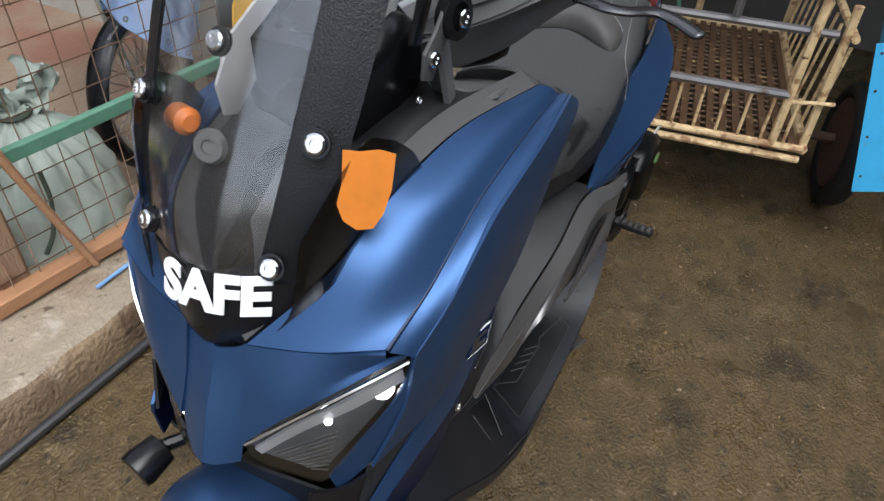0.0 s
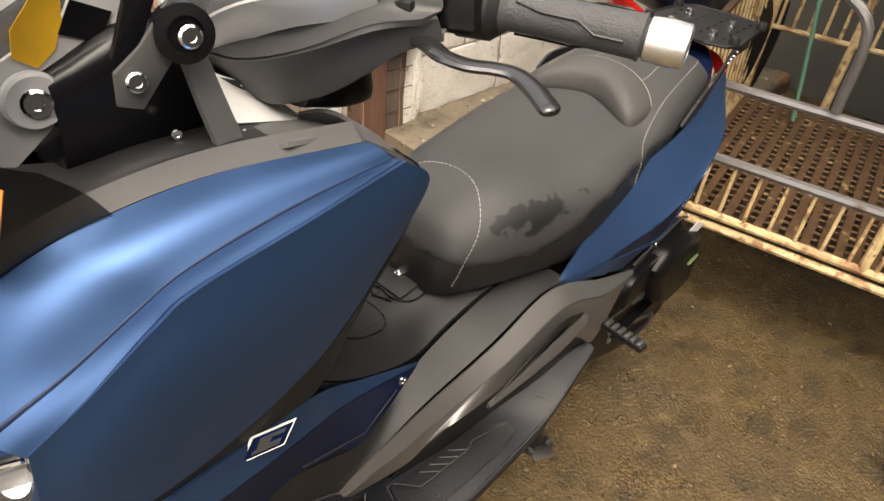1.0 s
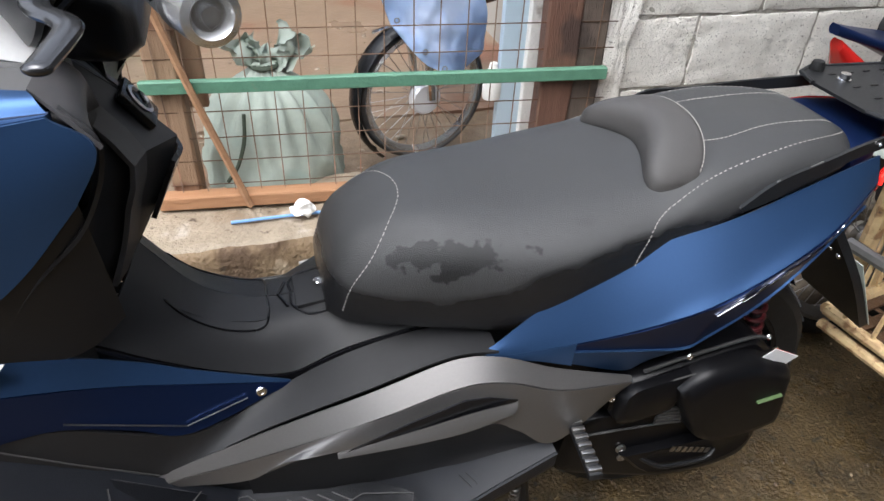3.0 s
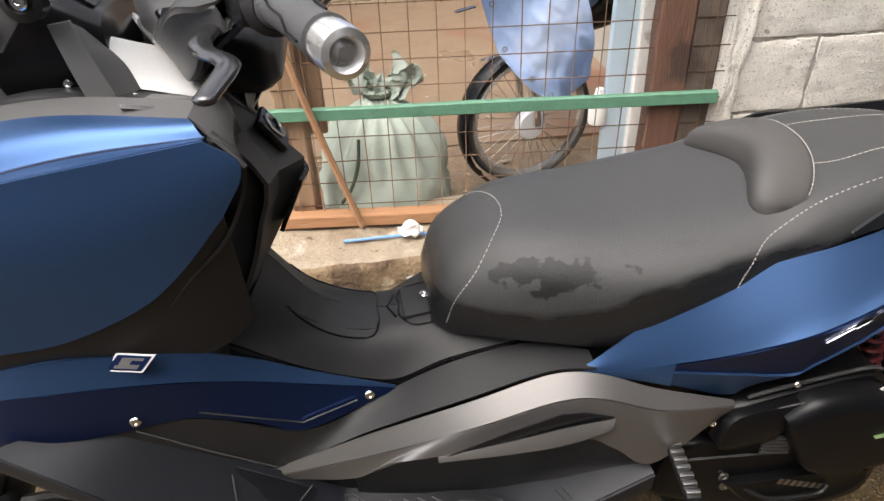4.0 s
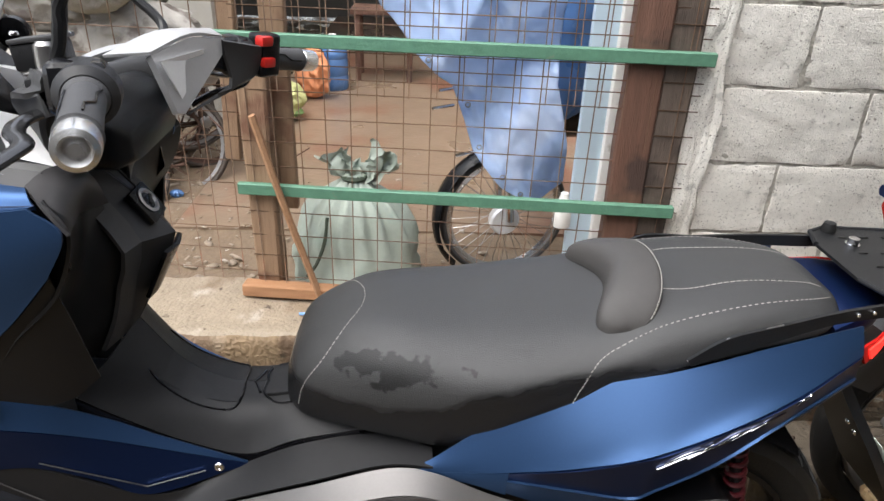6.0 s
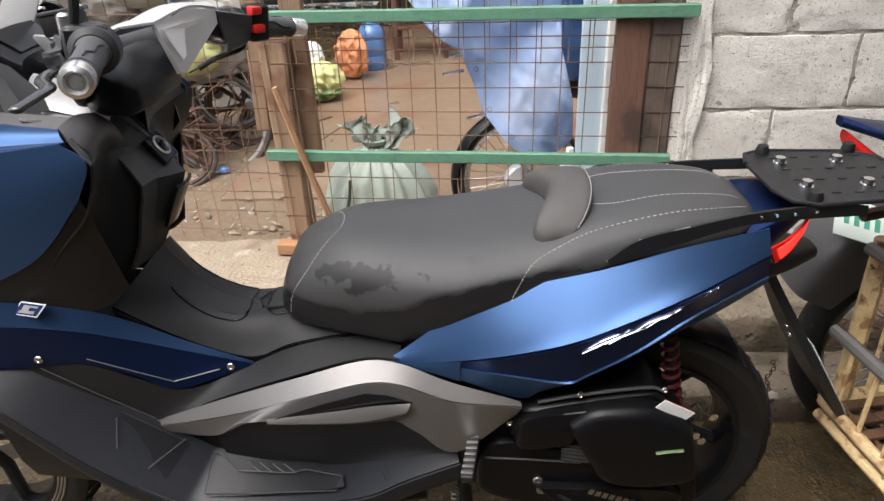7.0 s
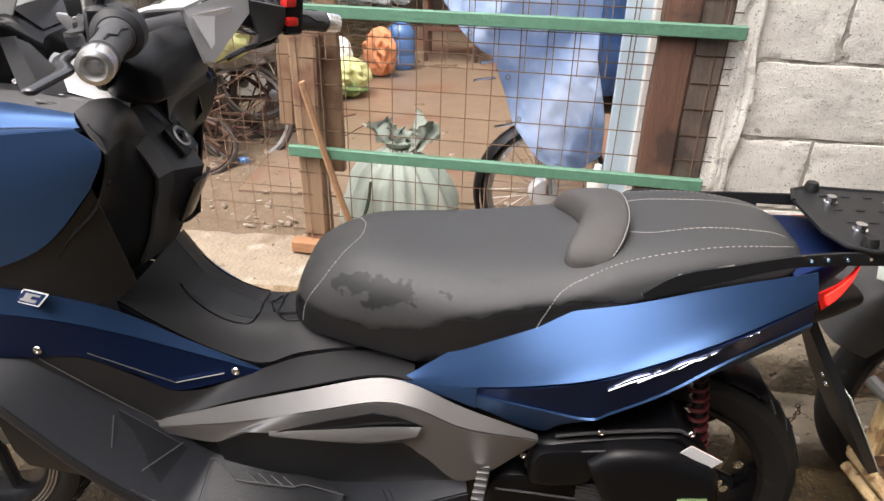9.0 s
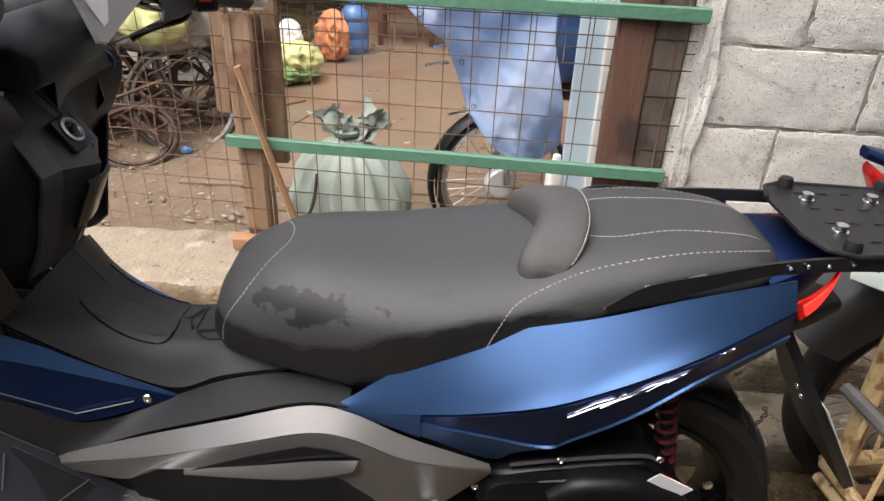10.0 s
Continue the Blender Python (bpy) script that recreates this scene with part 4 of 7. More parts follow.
LEFT = ((0.365, 0.745), (0.45, 0.63), (0.56, 0.53), (0.78, 0.45), (0.87, 0.335), (1.0, 0.22), (1.6, 0.05))
def tarp():
    """A sheet hung over the motorcycle, narrowing to a low corner, with deep hanging folds."""
    bm = bmesh.new()
    n, k = 90, 120
    V = []
    for i in range(k + 1):
        w = i / k
        top = 1.55
        zl = top + (0.365 - top) * w
        x0 = span(zl, LEFT)
        x1 = span(zl, ((0.365, 0.79), (0.45, 0.86), (0.6, 0.845), (0.77, 0.8), (1.0, 0.8), (1.6, 0.85)))
        row = []
        for j in range(n + 1):
            u = j / n
            x = x0 + (x1 - x0) * u
            crease = 1 - abs(noise.noise(Vector((x * 5 - zl * 2.2, zl * 1.3, 2)))) * 2
            fine = 1 - abs(noise.noise(Vector((x * 11 + zl * 6, zl * 9, 8)))) * 2
            y = 1.29 + 0.06 * u + 0.05 * math.sin(9 * (x - 0.6 * zl) + 1.5 * math.sin(4 * zl)) * (0.4 + 0.6 * w) - 0.03 * crease - 0.007 * fine + 0.008 * noise.noise(Vector((x * 25, zl * 18, 5))) - 0.016 * abs(noise.noise(Vector((x * 9 - zl * 5, zl * 6 + x * 4, 17)))) + 0.010 * abs(noise.noise(Vector((x * 17 + zl * 11, zl * 13 - x * 6, 31))))
            z = zl + 0.03 * noise.noise(Vector((x * 5, 3, zl * 3)))
            row.append(bm.verts.new((x, y, z)))
        V.append(row)
    for a, b in zip(V, V[1:]):
        for j in range(n):
            bm.faces.new((a[j], a[j + 1], b[j + 1], b[j]))
    r = bmesh.ops.solidify(bm, geom=bm.faces, thickness=0.0015)
    return bm
tp = thing("blue_tarpaulin", "faded blue tarpaulin draped over the motorcycle", "tarpaulin")
sheet = tarp()
edge = sorted((v.co.copy() for v in sheet.verts if abs(v.co.x - span(v.co.z, LEFT)) < 0.012 and v.co.z < 1.5), key=lambda c: c.z)
part("sheet", sheet, M_TARP, tp, sharp=80)
for q in edge[4::max(1, len(edge) // 7)]:
    part("eyelet", lathe([(.006, 0), (.009, .001), (.0095, .0025), (.006, .003), (.006, 0)], facing(q + Vector((.018, -.006, 0)), (0, -1, .1)), 16), M_STEEL, tp, "small metal eyelet")
dc = cloth_blob(0.13, (1.0, 0.5, 2.2), 0.25, 11)
solid("dark_blue_cloth", moved(dc, pose(0.88, 1.6, 0.86)), M_JUG, "dark blue cloth hanging behind the tarpaulin", "cloth", sharp=80)

# pale blue door leaf and white frame beside the dark post
door = thing("door_1", "pale blue door leaf standing open beside the dark post", "", (0, 0, 0), kind="structure")
part("leaf", box((0.075, 0.03, 1.9), pose(0.875, 1.12, 1.0), 0.003), M_PANEL, door)
fr = box((0.045, 0.05, 1.9), None, 0.004, 1)
cut(fr, 4)
part("frame", moved(roughen(fr, 0.003, 12), pose(0.935, 1.11, 1.0)), M_WHITEPAINT, door, "white frame with chipped paint")
btl = lathe([(0.001, 0), (0.028, 0.0), (0.03, 0.01), (0.03, 0.07), (0.014, 0.1), (0.012, 0.115), (0.001, 0.116)], pose(0.82, 1.12, 0.0), 20)
solid("white_bottle", moved(btl, pose(0, 0, 0.36)), M_CLOTHW, "crumpled clear plastic bag tied at the fence", "bag")

# scrap bicycles by the left post
M_OLDTYRE = mat("perished_tyre_rubber", (0.055, 0.043, 0.035), 0.8, var=0.3, scale=40, bump=0.3, bscale=120, second=(0.12, 0.09, 0.065), patch=0.05, pscale=9)
pile = thing("scrap_pile", "pile of perished brown bicycle tyres in the yard", "scrap pile", (-.92, 2.3, 0))
for k, (x, y, z, r, ax) in enumerate(((.06, 0, .2, .27, (.35, -1, .35)), (-.05, .12, .3, .26, (.75, -1, .15)), (.1, .2, .36, .25, (.9, -.9, .1)), (-.1, -.24, .1, .2, (.3, -.6, 1)))):
    m = facing((x, y, z), ax)
    ty = part("tyre", lathe(tyre_ring(r, .042), m, 48), M_OLDTYRE, pile)
    part("rim", lathe([(r - .045, -.01), (r - .03, -.014), (r - .034, 0), (r - .03, .014), (r - .045, .01), (r - .045, -.01)], m, 48), M_RUST if k % 2 else M_PIPE, ty)


def bicycle(name, at, rz, lean, label):
    b = thing(name, label, "bicycle", at, rz, "scrap bicycles")
    b.matrix_basis = pose(*at, lean, 0, rz)
    spoke_wheel(b, (-0.36, 0, 0.24), 0.24, 0.04, 24, rim_mat=M_RUST, tyre_mat=M_OLDTYRE)
    spoke_wheel(b, (0.4, 0, 0.24), 0.24, 0.04, 24, rim_mat=M_RUST, tyre_mat=M_OLDTYRE)
    for q in (((0.4, 0.03, 0.24), (0.0, 0.02, 0.22)), ((0.0, 0, 0.22), (-0.28, 0, 0.52)), ((0.4, 0.03, 0.24), (0.1, 0.01, 0.5)), ((0.0, 0, 0.22), (0.12, 0, 0.6)), ((0.1, 0, 0.5), (-0.26, 0, 0.55)), ((-0.36, 0.03, 0.24), (-0.26, 0.01, 0.62))):
        part("tube", tube(q, 0.013, 8), M_RUST, b)
    part("handlebar", tube([(-0.3, -0.24, 0.68), (-0.25, -0.1, 0.7), (-0.25, 0.1, 0.7), (-0.3, 0.24, 0.68)], 0.011, 8, 4), M_STEEL, b)
    part("saddle", moved(cloth_blob(0.1, (1.2, 0.6, 0.35), 0.1, 3, 3), pose(0.14, 0, 0.63)), M_BLACK, b)
    part("crank", lathe([(0.06, -0.004), (0.075, -0.004), (0.075, 0.004), (0.06, 0.004), (0.06, -0.004)], facing((0, -0.03, 0.22), (0, 1, 0)), 28), M_RUST, b)
    return b
bicycle("bicycle", (-1.08, 2.3, 0.0), 35, -14, "rusty bicycle leaning by the yard post")
bicycle("bicycle", (-1.4, 2.62, 0.0), 20, -18, "rusty bicycle stacked behind the first one")
bicycle("bicycle", (-1.5, 2.05, 0.0), 60, -12, "rusty bicycle with dull rims beside the wall")
for x, y, z, r, sd in ((-0.98, 2.45, 0.62, 0.3, 3), (-1.35, 2.5, 0.95, 0.36, 6), (-1.5, 2.3, 0.45, 0.3, 9)):
    solid("old_sheet", moved(cloth_blob(r, (1.1, 0.7, 0.75), 0.4, sd), pose(x, y, z)), M_RAGGREY, "crumpled grey sheet heaped on the stacked bicycles", "sheet", sharp=80)
hp = bmesh.new()
for i in range(110):
    x, y = rnd.gauss(-1.02, 0.2), rnd.gauss(2.3, 0.2)
    z = abs(rnd.gauss(0, 0.16))
    a = Vector((rnd.uniform(-1, 1), rnd.uniform(-1, 1), rnd.uniform(-.4, 1))).normalized() * rnd.uniform(0.08, 0.35)
    add_tube(hp, [(x, y, z + 0.02), (x + a.x, y + a.y, z + 0.02 + abs(a.z))], rnd.choice((0.003, 0.005, 0.008)), 5)
solid("scrap_heap", hp, M_RUST, "heap of rusty rods and bicycle parts", "scrap", kind="stuff")
for (x, y, z, r, mm, nm, lb) in ((-0.95, 2.3, 0.5, 0.16, M_SACKY, "rag", "yellow and green rag on the stacked bicycles"), (-1.1, 2.25, 0.85, 0.2, M_RAGGREY, "pale_sheet", "pale crumpled sheet on the stacked bicycles"), (-0.8, 2.1, 0.01, 0.03, M_JUG, "blue_scrap", "small blue plastic scrap on the dirt")):
    solid(nm, moved(cloth_blob(r, (1, 0.8, 0.7), 0.3, x, 4), pose(x, y, z + r * 0.5)), mm, lb, "rags", sharp=80)
lit = bmesh.new()
for i in range(150):
    x, y = rnd.uniform(-1.1, 0.0), rnd.uniform(1.25, 2.2)
    add_box(lit, (rnd.uniform(.006, .028), rnd.uniform(.004, .012), 0.003), pose(x, y, 0.026, rnd.uniform(-20, 20), rnd.uniform(-20, 20), rnd.uniform(0, 180)))
solid("litter", lit, M_DEBRIS, "bits of paper and plastic on the dirt", "litter", kind="stuff")

# ---------------------------------------------------------------- the scooter
from mathutils.bvhtree import BVHTree
YAW = 0.028
scooter = thing("scooter", "matte blue maxi scooter with grey panels parked on its centre stand", "scooter", (0, -0.024, 0), math.degrees(math.atan(YAW)))


def S(*pts):
    """World places on the scooter's near side, as places in its own frame."""
    return [(x, y + 0.024 - YAW * x, z) for x, y, z in pts]


def both(name, bm, material, label="", sharp=35):
    part(name, mirror(bm), material, scooter, label, sharp)
    return part(name, bm, material, scooter, label, sharp)


MID = -.012


def front(name, bm, material, label="", sharp=35):
    """Both halves of a part of the front cowl, which stands a little off the middle of the frame."""
    part(name, moved(mirror(bm), Matrix.Translation((0, 2 * MID, 0))), material, scooter, label, sharp)
    return part(name, bm, material, scooter, label, sharp)


def panel(rows, **kw):
    return grid([S(*r) for r in rows], **kw)


def fix(at, normal, r=0.006, parent=None, material=None):
    return part("bolt", moved(screw(r), facing(at, normal)), material or M_CHROME, parent or scooter)


# dark plastic lightened to hold the haze and sky sheen on the shoulder
M_SHIELD = mat("hazed_dark_plastic", (0.05, 0.048, 0.05), 0.45, spec=0.5, var=0.12, scale=120, bump=0.1, bscale=900, second=(0.065, 0.062, 0.063), patch=0.2, pscale=9)
M_GREYDEEP = mat("deep_grey_plastic", (0.038, 0.038, 0.039), 0.47, spec=0.45, var=0.1, scale=120, bump=0.1, bscale=900)
# --- front cowl
A = ((-.44, -.082, .885), (-.387, -.135, .95), (-.335, -.15, .983), (-.279, -.157, 1.0), (-.19, -.166, 1.008), (-.065, -.192, 1.005))
A2 = ((-.425, -.142, .892), (-.37, -.175, .945), (-.313, -.185, .977), (-.265, -.19, .992), (-.175, -.193, 1.003), (-.058, -.202, 1.002))
B = ((-.4, -.2, .9), (-.347, -.207, .926), (-.29, -.209, .955), (-.248, -.21, .973), (-.16, -.21, .987), (-.05, -.209, .993))
B2 = tuple((x + .001, y - .0016, z - .002) for x, y, z in B)
C = ((-.383, -.217, .886), (-.34, -.226, .917), (-.288, -.23, .953), (-.252, -.231, .97), (-.15, -.23, .985), (-.05, -.223, .995))
D = ((-.39, -.21, .815), (-.345, -.228, .858), (-.29, -.234, .89), (-.24, -.236, .905), (-.13, -.232, .925), (-.02, -.225, .97))
E = ((-.410, -.185, .725), (-.340, -.215, .764), (-.255, -.215, .772), (-.165, -.219, .809), (-.11, -.22, .85), (-.05, -.221, .916))
front("cowl_top", panel((A, A2, B), thick=0.004, nu=8, nv=6), M_BLUE, "matte blue upper front cowl")
front("cowl_groove", tube(catmull(S(*[(x, y - .0012, z + .0016) for x, y, z in B]), 8), 0.0026, 8), M_GROOVE, "dark blue groove between the cowl panels")
front("cowl_strip", panel((B2, tuple(tuple((p + q) / 2 + d for p, q, d in zip(b, c, (0, -.001, .001))) for b, c in zip(B2, C)), C), nu=8, nv=4), M_BLUE, "matte blue raised edge strip")
front("cowl_side", panel((tuple((x, y - .0005, z + .0035) for x, y, z in C), D, E), nu=8, nv=8), M_BLUE, "matte blue side of the front cowl")
front("cowl_lining", panel((tuple((x + .014, y + .03, z - .028) for x, y, z in A2[1:]), tuple((x + .014, y + .034, z - .016) for x, y, z in C[1:]), tuple((x + .016, y + .022, z) for x, y, z in E[1:])), nu=5, nv=4), M_BLACK, "black inside of the cowl")
# centre nose panel
nose = grid([S((-.5, -.0495, .752), (-.495, -.064, .752), (-.482, -.084, .755)),
             S((-.478, -.049, .808), (-.473, -.068, .806), (-.47, -.087, .8)),
             S((-.447, -.048, .868), (-.444, -.068, .876), (-.44, -.082, .885))], nu=6, nv=6)
front("brow", panel(((A[0], A2[0], B[0]), ((-.459, -.082, .828), (-.443, -.136, .854), (-.394, -.197, .883)), ((-.475, -.087, .781), (-.448, -.137, .834), (-.389, -.215, .889))), nu=6, nv=3), M_BLUE, "matte blue brow over the headlight")
front("nose_panel", nose, M_BLUE, "matte blue nose panel")
# headlights
HT, HI, HL, HM = (-.383, -.215, .885), (-.475, -.087, .777), (-.440, -.140, .705), (-.380, -.209, .791)
lens = panel(((HI, (-.452, -.123, .817), (-.426, -.170, .856), HT), ((-.474, -.099, .760), (-.453, -.129, .775), (-.429, -.170, .805), (-.392, -.203, .830)), ((-.458, -.120, .733), (-.443, -.142, .742), (-.433, -.159, .751), (-.420, -.174, .766)), (HL, (-.438, -.144, .707), (-.435, -.148, .710), (-.433, -.151, .715))), nu=5, nv=4, thick=0.003)
lo = front("headlight", lens, M_LENS, "clear headlight lens")
refl = panel((((-.463, -.081, .772), (-.442, -.116, .811), (-.416, -.164, .849), (-.375, -.205, .878)), ((-.458, -.094, .751), (-.438, -.123, .763), (-.415, -.162, .791), (-.382, -.192, .820)), ((-.432, -.130, .713), (-.428, -.135, .715), (-.425, -.139, .717), (-.421, -.144, .722))), nu=5, nv=4)
front("reflector", refl, mat("headlight_reflector", (0.075, 0.08, 0.085), 0.35, 0.0, var=0.4, scale=90), "grey ribbed reflector")
front("light_bar", panel((((-.467, -.092, .768), (-.446, -.126, .802), (-.420, -.171, .840), (-.384, -.206, .867)), ((-.465, -.097, .760), (-.443, -.129, .790), (-.417, -.175, .827), (-.381, -.207, .849))), nu=5, nv=3), M_COVER, "bright daylight strip")
for k, (x, y, z) in enumerate(((-.414, -.179, .832), (-.433, -.156, .809), (-.395, -.193, .839))):
    part("led", moved(lathe([(0.001, 0), (0.004 if k != 2 else 0.011, 0.001), (0.001, 0.003)], seg=14), facing(S((x, y, z))[0], (-.601, -.612, .518))), M_LED, scooter, "lit white LED")
front("headlight_trim", panel((((-.383, -.218, .880), (-.393, -.205, .825), (-.420, -.175, .761), (-.435, -.150, .711)), ((-.381, -.219, .879), (-.386, -.214, .815), (-.399, -.195, .746), (-.431, -.157, .684))), nu=5, nv=3), M_BLUE, "matte blue cheek beside the headlight")
for i in range(9):
    u = i / 8
    front("lens_rib", tube(S((-.458 + .022 * u, -.104 - .024 * u, .752 - .042 * u), (-.425 - .008 * u, -.16 + .012 * u, .786 - .066 * u)), .0009, 4), M_GREY)
front("lens_edge", tube(catmull(S(HI, (-.454, -.125, .811), (-.429, -.172, .853), (-.387, -.216, .882)), 5), .0022, 6), M_CHROME, "bright upper edge of the headlight")
front("lower_cowl", panel((((-.448, -.132, .688), (-.432, -.163, .699), (-.408, -.185, .715)), ((-.445, -.122, .614), (-.433, -.162, .619), (-.414, -.178, .633)), ((-.420, -.100, .500), (-.410, -.140, .501), (-.400, -.168, .523))), nu=5, nv=4), M_BLACK, "black lower front cowl")
part("grille", grid([[(-.43, -.1, .66), (-.45, 0, .68), (-.43, .1, .66)], [(-.41, -.1, .52), (-.42, 0, .5), (-.41, .1, .52)]], nu=4, nv=3), M_MATBLACK, scooter)
fogc = facing((-.48, .14, .60), (-1, .15, -.1)) @ Matrix.Scale(.72, 4)
fog = part("fog_lamp", lathe([(0.012, -0.05), (0.03, -0.045), (0.036, 0.0), (0.034, 0.012), (0.028, 0.014)], fogc, 24), M_BLACK, scooter, "black auxiliary lamp")
part("lamp_glass", lathe([(0.028, 0.012), (0.015, 0.018), (0.0005, 0.02)], fogc, 20), M_CHROME, fog)
part("lamp_arm", tube([(-.45, .14, .6), (-.42, .12, .6)], 0.009, 8), M_BLACK, fog)

# --- windscreen
def lerp_table(z, table):
    for (z0, v0), (z1, v1) in zip(table, table[1:]):
        if z <= z1:
            return v0 + (v1 - v0) * (z - z0) / (z1 - z0)
    return table[-1][1]
XC = [(.85, -.436), (.86, -.44), (.885, -.447), (.92, -.443), (.95, -.437), (.98, -.428), (1.02, -.412), (1.074, -.385), (1.12, -.36), (1.2, -.316), (1.3, -.264)]
HW = [(.85, .012), (.86, .02), (.873, .042), (.893, .062), (.92, .077), (.97, .088), (1.02, .1), (1.074, .107), (1.12, .11), (1.2, .112), (1.3, .112)]
def screen_rows(z_list, s_list, out=0.0):
    return [[(lerp_table(z, XC) + .036 * s * s - out, lerp_table(z, HW) * s, z - .01 * s * s) for s in s_list] for z in z_list]
ZS = (.955, .98, 1.02, 1.06, 1.12, 1.2, 1.29)
part("windscreen", grid(screen_rows(ZS, (-.62, -.31, 0, .38, .77)), nu=4, nv=4, thick=0.003), M_SCREEN, scooter, "smoked see-through windscreen", sharp=80).visible_shadow = False
for s, inner in ((-1, .62), (1, .77)):
    part("screen_border", grid(screen_rows(ZS, (s * inner, s * (inner + 1) / 2, s)), nu=4, nv=4, thick=0.003), M_MATT, scooter, "wide black border of the windscreen", sharp=80)
part("screen_base", grid(screen_rows((.858, .868, .888, .92, .955), (-1, -.7, -.35, 0, .35, .7, 1)), nu=4, nv=4, thick=0.004), M_BLACK, scooter, "black opaque foot of the windscreen", sharp=80)
for x, y, z in ((-.412, -.066, .967), (-.412, .066, .967), (-.364, -.087, 1.067), (-.364, .087, 1.067), (-.345, .012, 1.12)):
    b = part("bolt", moved(lathe([(0.012, 0), (0.012, 0.003), (0.009, 0.003), (0.008, 0.006), (0.0005, 0.0065)], seg=18), facing((x - .004, y, z), (-1, y * 4, .6))), M_BLACK, scooter, "black rubber washer with a bolt")
    part("bolt_head", moved(screw(0.0085), facing((x - .009, y + y * .03, z + .003), (-1, y * 4, .6))), M_CHROME, b)
both("screen_wing", grid([[(-.43, -.072, .905), (-.395, -.108, .945), (-.33, -.118, .968), (-.27, -.13, 1.002)], [(-.418, -.082, .925), (-.384, -.108, .975), (-.337, -.12, 1.012), (-.285, -.128, 1.028)], [(-.404, -.088, .99), (-.376, -.108, 1.04), (-.342, -.116, 1.064), (-.305, -.12, 1.048)]], nu=4, nv=3, thick=.002), M_WING, "smoked grey wing beside the windscreen").visible_shadow = False
stk = moved(prism([(-.018, -.026), (-.006, -.034), (.008, -.033), (.016, -.02), (.021, .0), (.022, .03), (.008, .033), (-.008, .031), (-.022, .032), (-.021, .005), (-.024, -.012)], -.0015), facing((-.357, -.124, 1.03), (-.62, -.72, .3)) @ pose(0, 0, 0, -90, 0, -12))
part("sticker", stk, M_AMBER, scooter, "plain orange-yellow sticker on the smoked wing")
letters = text_bm("SAFE", 0.054, weight=0.0022)
bmesh.ops.scale(letters, vec=(0.88, 0.96, 1), verts=letters.verts)
sm = Matrix.Translation((-.447, -0.017, .937)) @ Matrix(((0.06, 0.28, -.96, 0), (-1, 0, 0, 0), (0, .96, .28, 0), (0, 0, 0, 1)))
moved(letters, sm)
for v in letters.verts:
    v.co.x += 4.6 * v.co.y ** 2
part("lettering", letters, M_WHITE, scooter, "white block letters")

# inner panels, brackets and dash
DASH = tuple((x + .008, y + .024, z + .012) for x, y, z in A)
front("dash_side", panel((DASH, ((-.407, -.070, .938), (-.355, -.096, .992), (-.28, -.105, 1.01), (-.215, -.12, 1.022), (-.14, -.13, 1.012), (-.060, -.141, .996)), ((-.385, -.056, .979), (-.334, -.060, 1.015), (-.26, -.06, 1.0), (-.2, -.07, 1.005), (-.131, -.075, 1.003), (-.061, -.082, .979))), nu=6, nv=4), M_DARK, "dark grey dash side")
front("dash_edge", panel((tuple((x, y + .003, z + .002) for x, y, z in A), DASH), nu=6, nv=3), M_GREY, "grey edge strip of the dash")
both("accent_face", panel((((-.186, -.131, 1.087), (-.178, -.135, 1.045), (-.168, -.138, 1.003)), ((-.166, -.129, 1.089), (-.155, -.13, 1.049), (-.143, -.13, 1.008))), nu=4, nv=3, thick=.006), M_ACCENT, "grey outer face of the dash accent")
# accent top and bevel carry the sky's reflection as a near-white colour
both("accent", panel((((-.167, -.099, 1.0725), (-.141, -.09, 1.036), (-.129, -.098, 1.008)), ((-.122, -.035, 1.035), (-.098, -.06, 1.014), (-.086, -.09, .994)), ((-.09, .0, 1.02), (-.062, -.045, 1.0), (-.05, -.085, .983))), nu=4, nv=4), M_BRIGHT, "silver dash accent whitened for sky glare")
both("accent_infill", panel((((-.167, -.127, 1.0885), (-.156, -.129, 1.049), (-.144, -.129, 1.008)), ((-.166, -.099, 1.074), (-.141, -.091, 1.037), (-.129, -.098, 1.008))), nu=4, nv=3), M_ACCENT, "grey side of the dash accent")
both("accent_tip", panel((((-.133, -.112, 1.009), (-.137, -.13, 1.008), (-.139, -.147, 1.006)), ((-.12, -.105, 1.003), (-.128, -.13, 1.005), (-.137, -.149, 1.004))), nu=3, nv=2), M_BRIGHT, "silver bevel of the accent whitened for its glint")
both("accent_skirt", panel((((-.139, -.147, 1.003), (-.12, -.105, 1.0), (-.05, -.085, .98)), ((-.13, -.172, 1.016), (-.09, -.17, 1.008), (-.04, -.165, .99))), nu=4, nv=3), M_ACCENT, "grey infill beside the accent")
# bracket plates carrying the windscreen
PY = -.089 + .024 + .028 * .28
both("screen_bracket", prism([(-.318, 1.028), (-.302, 1.022), (-.262, 1.05), (-.224, 1.062), (-.196, 1.098), (-.158, 1.165), (-.128, 1.25), (-.172, 1.25), (-.21, 1.175), (-.245, 1.12), (-.292, 1.098), (-.322, 1.06)], 0.004, pose(0, PY, 0), 0.0012), M_PALEGREY, "grey steel bracket behind the windscreen")
both("bracket_eye", lathe([(.02, 0), (.021, .002), (.021, .007), (.019, .009), (.001, .009)], facing((-.28, PY - .001, 1.07), (0, -1, 0)), 28), M_PALEGREY, "round eye of the bracket")
both("bracket_arm", prism([(-.245, 1.075), (-.228, 1.068), (-.2, 1.098), (-.178, 1.13), (-.196, 1.14), (-.222, 1.112), (-.243, 1.098)], 0.004, pose(0, -.116, 0), 0.0012), M_GREY, "dark grey bracket arm")
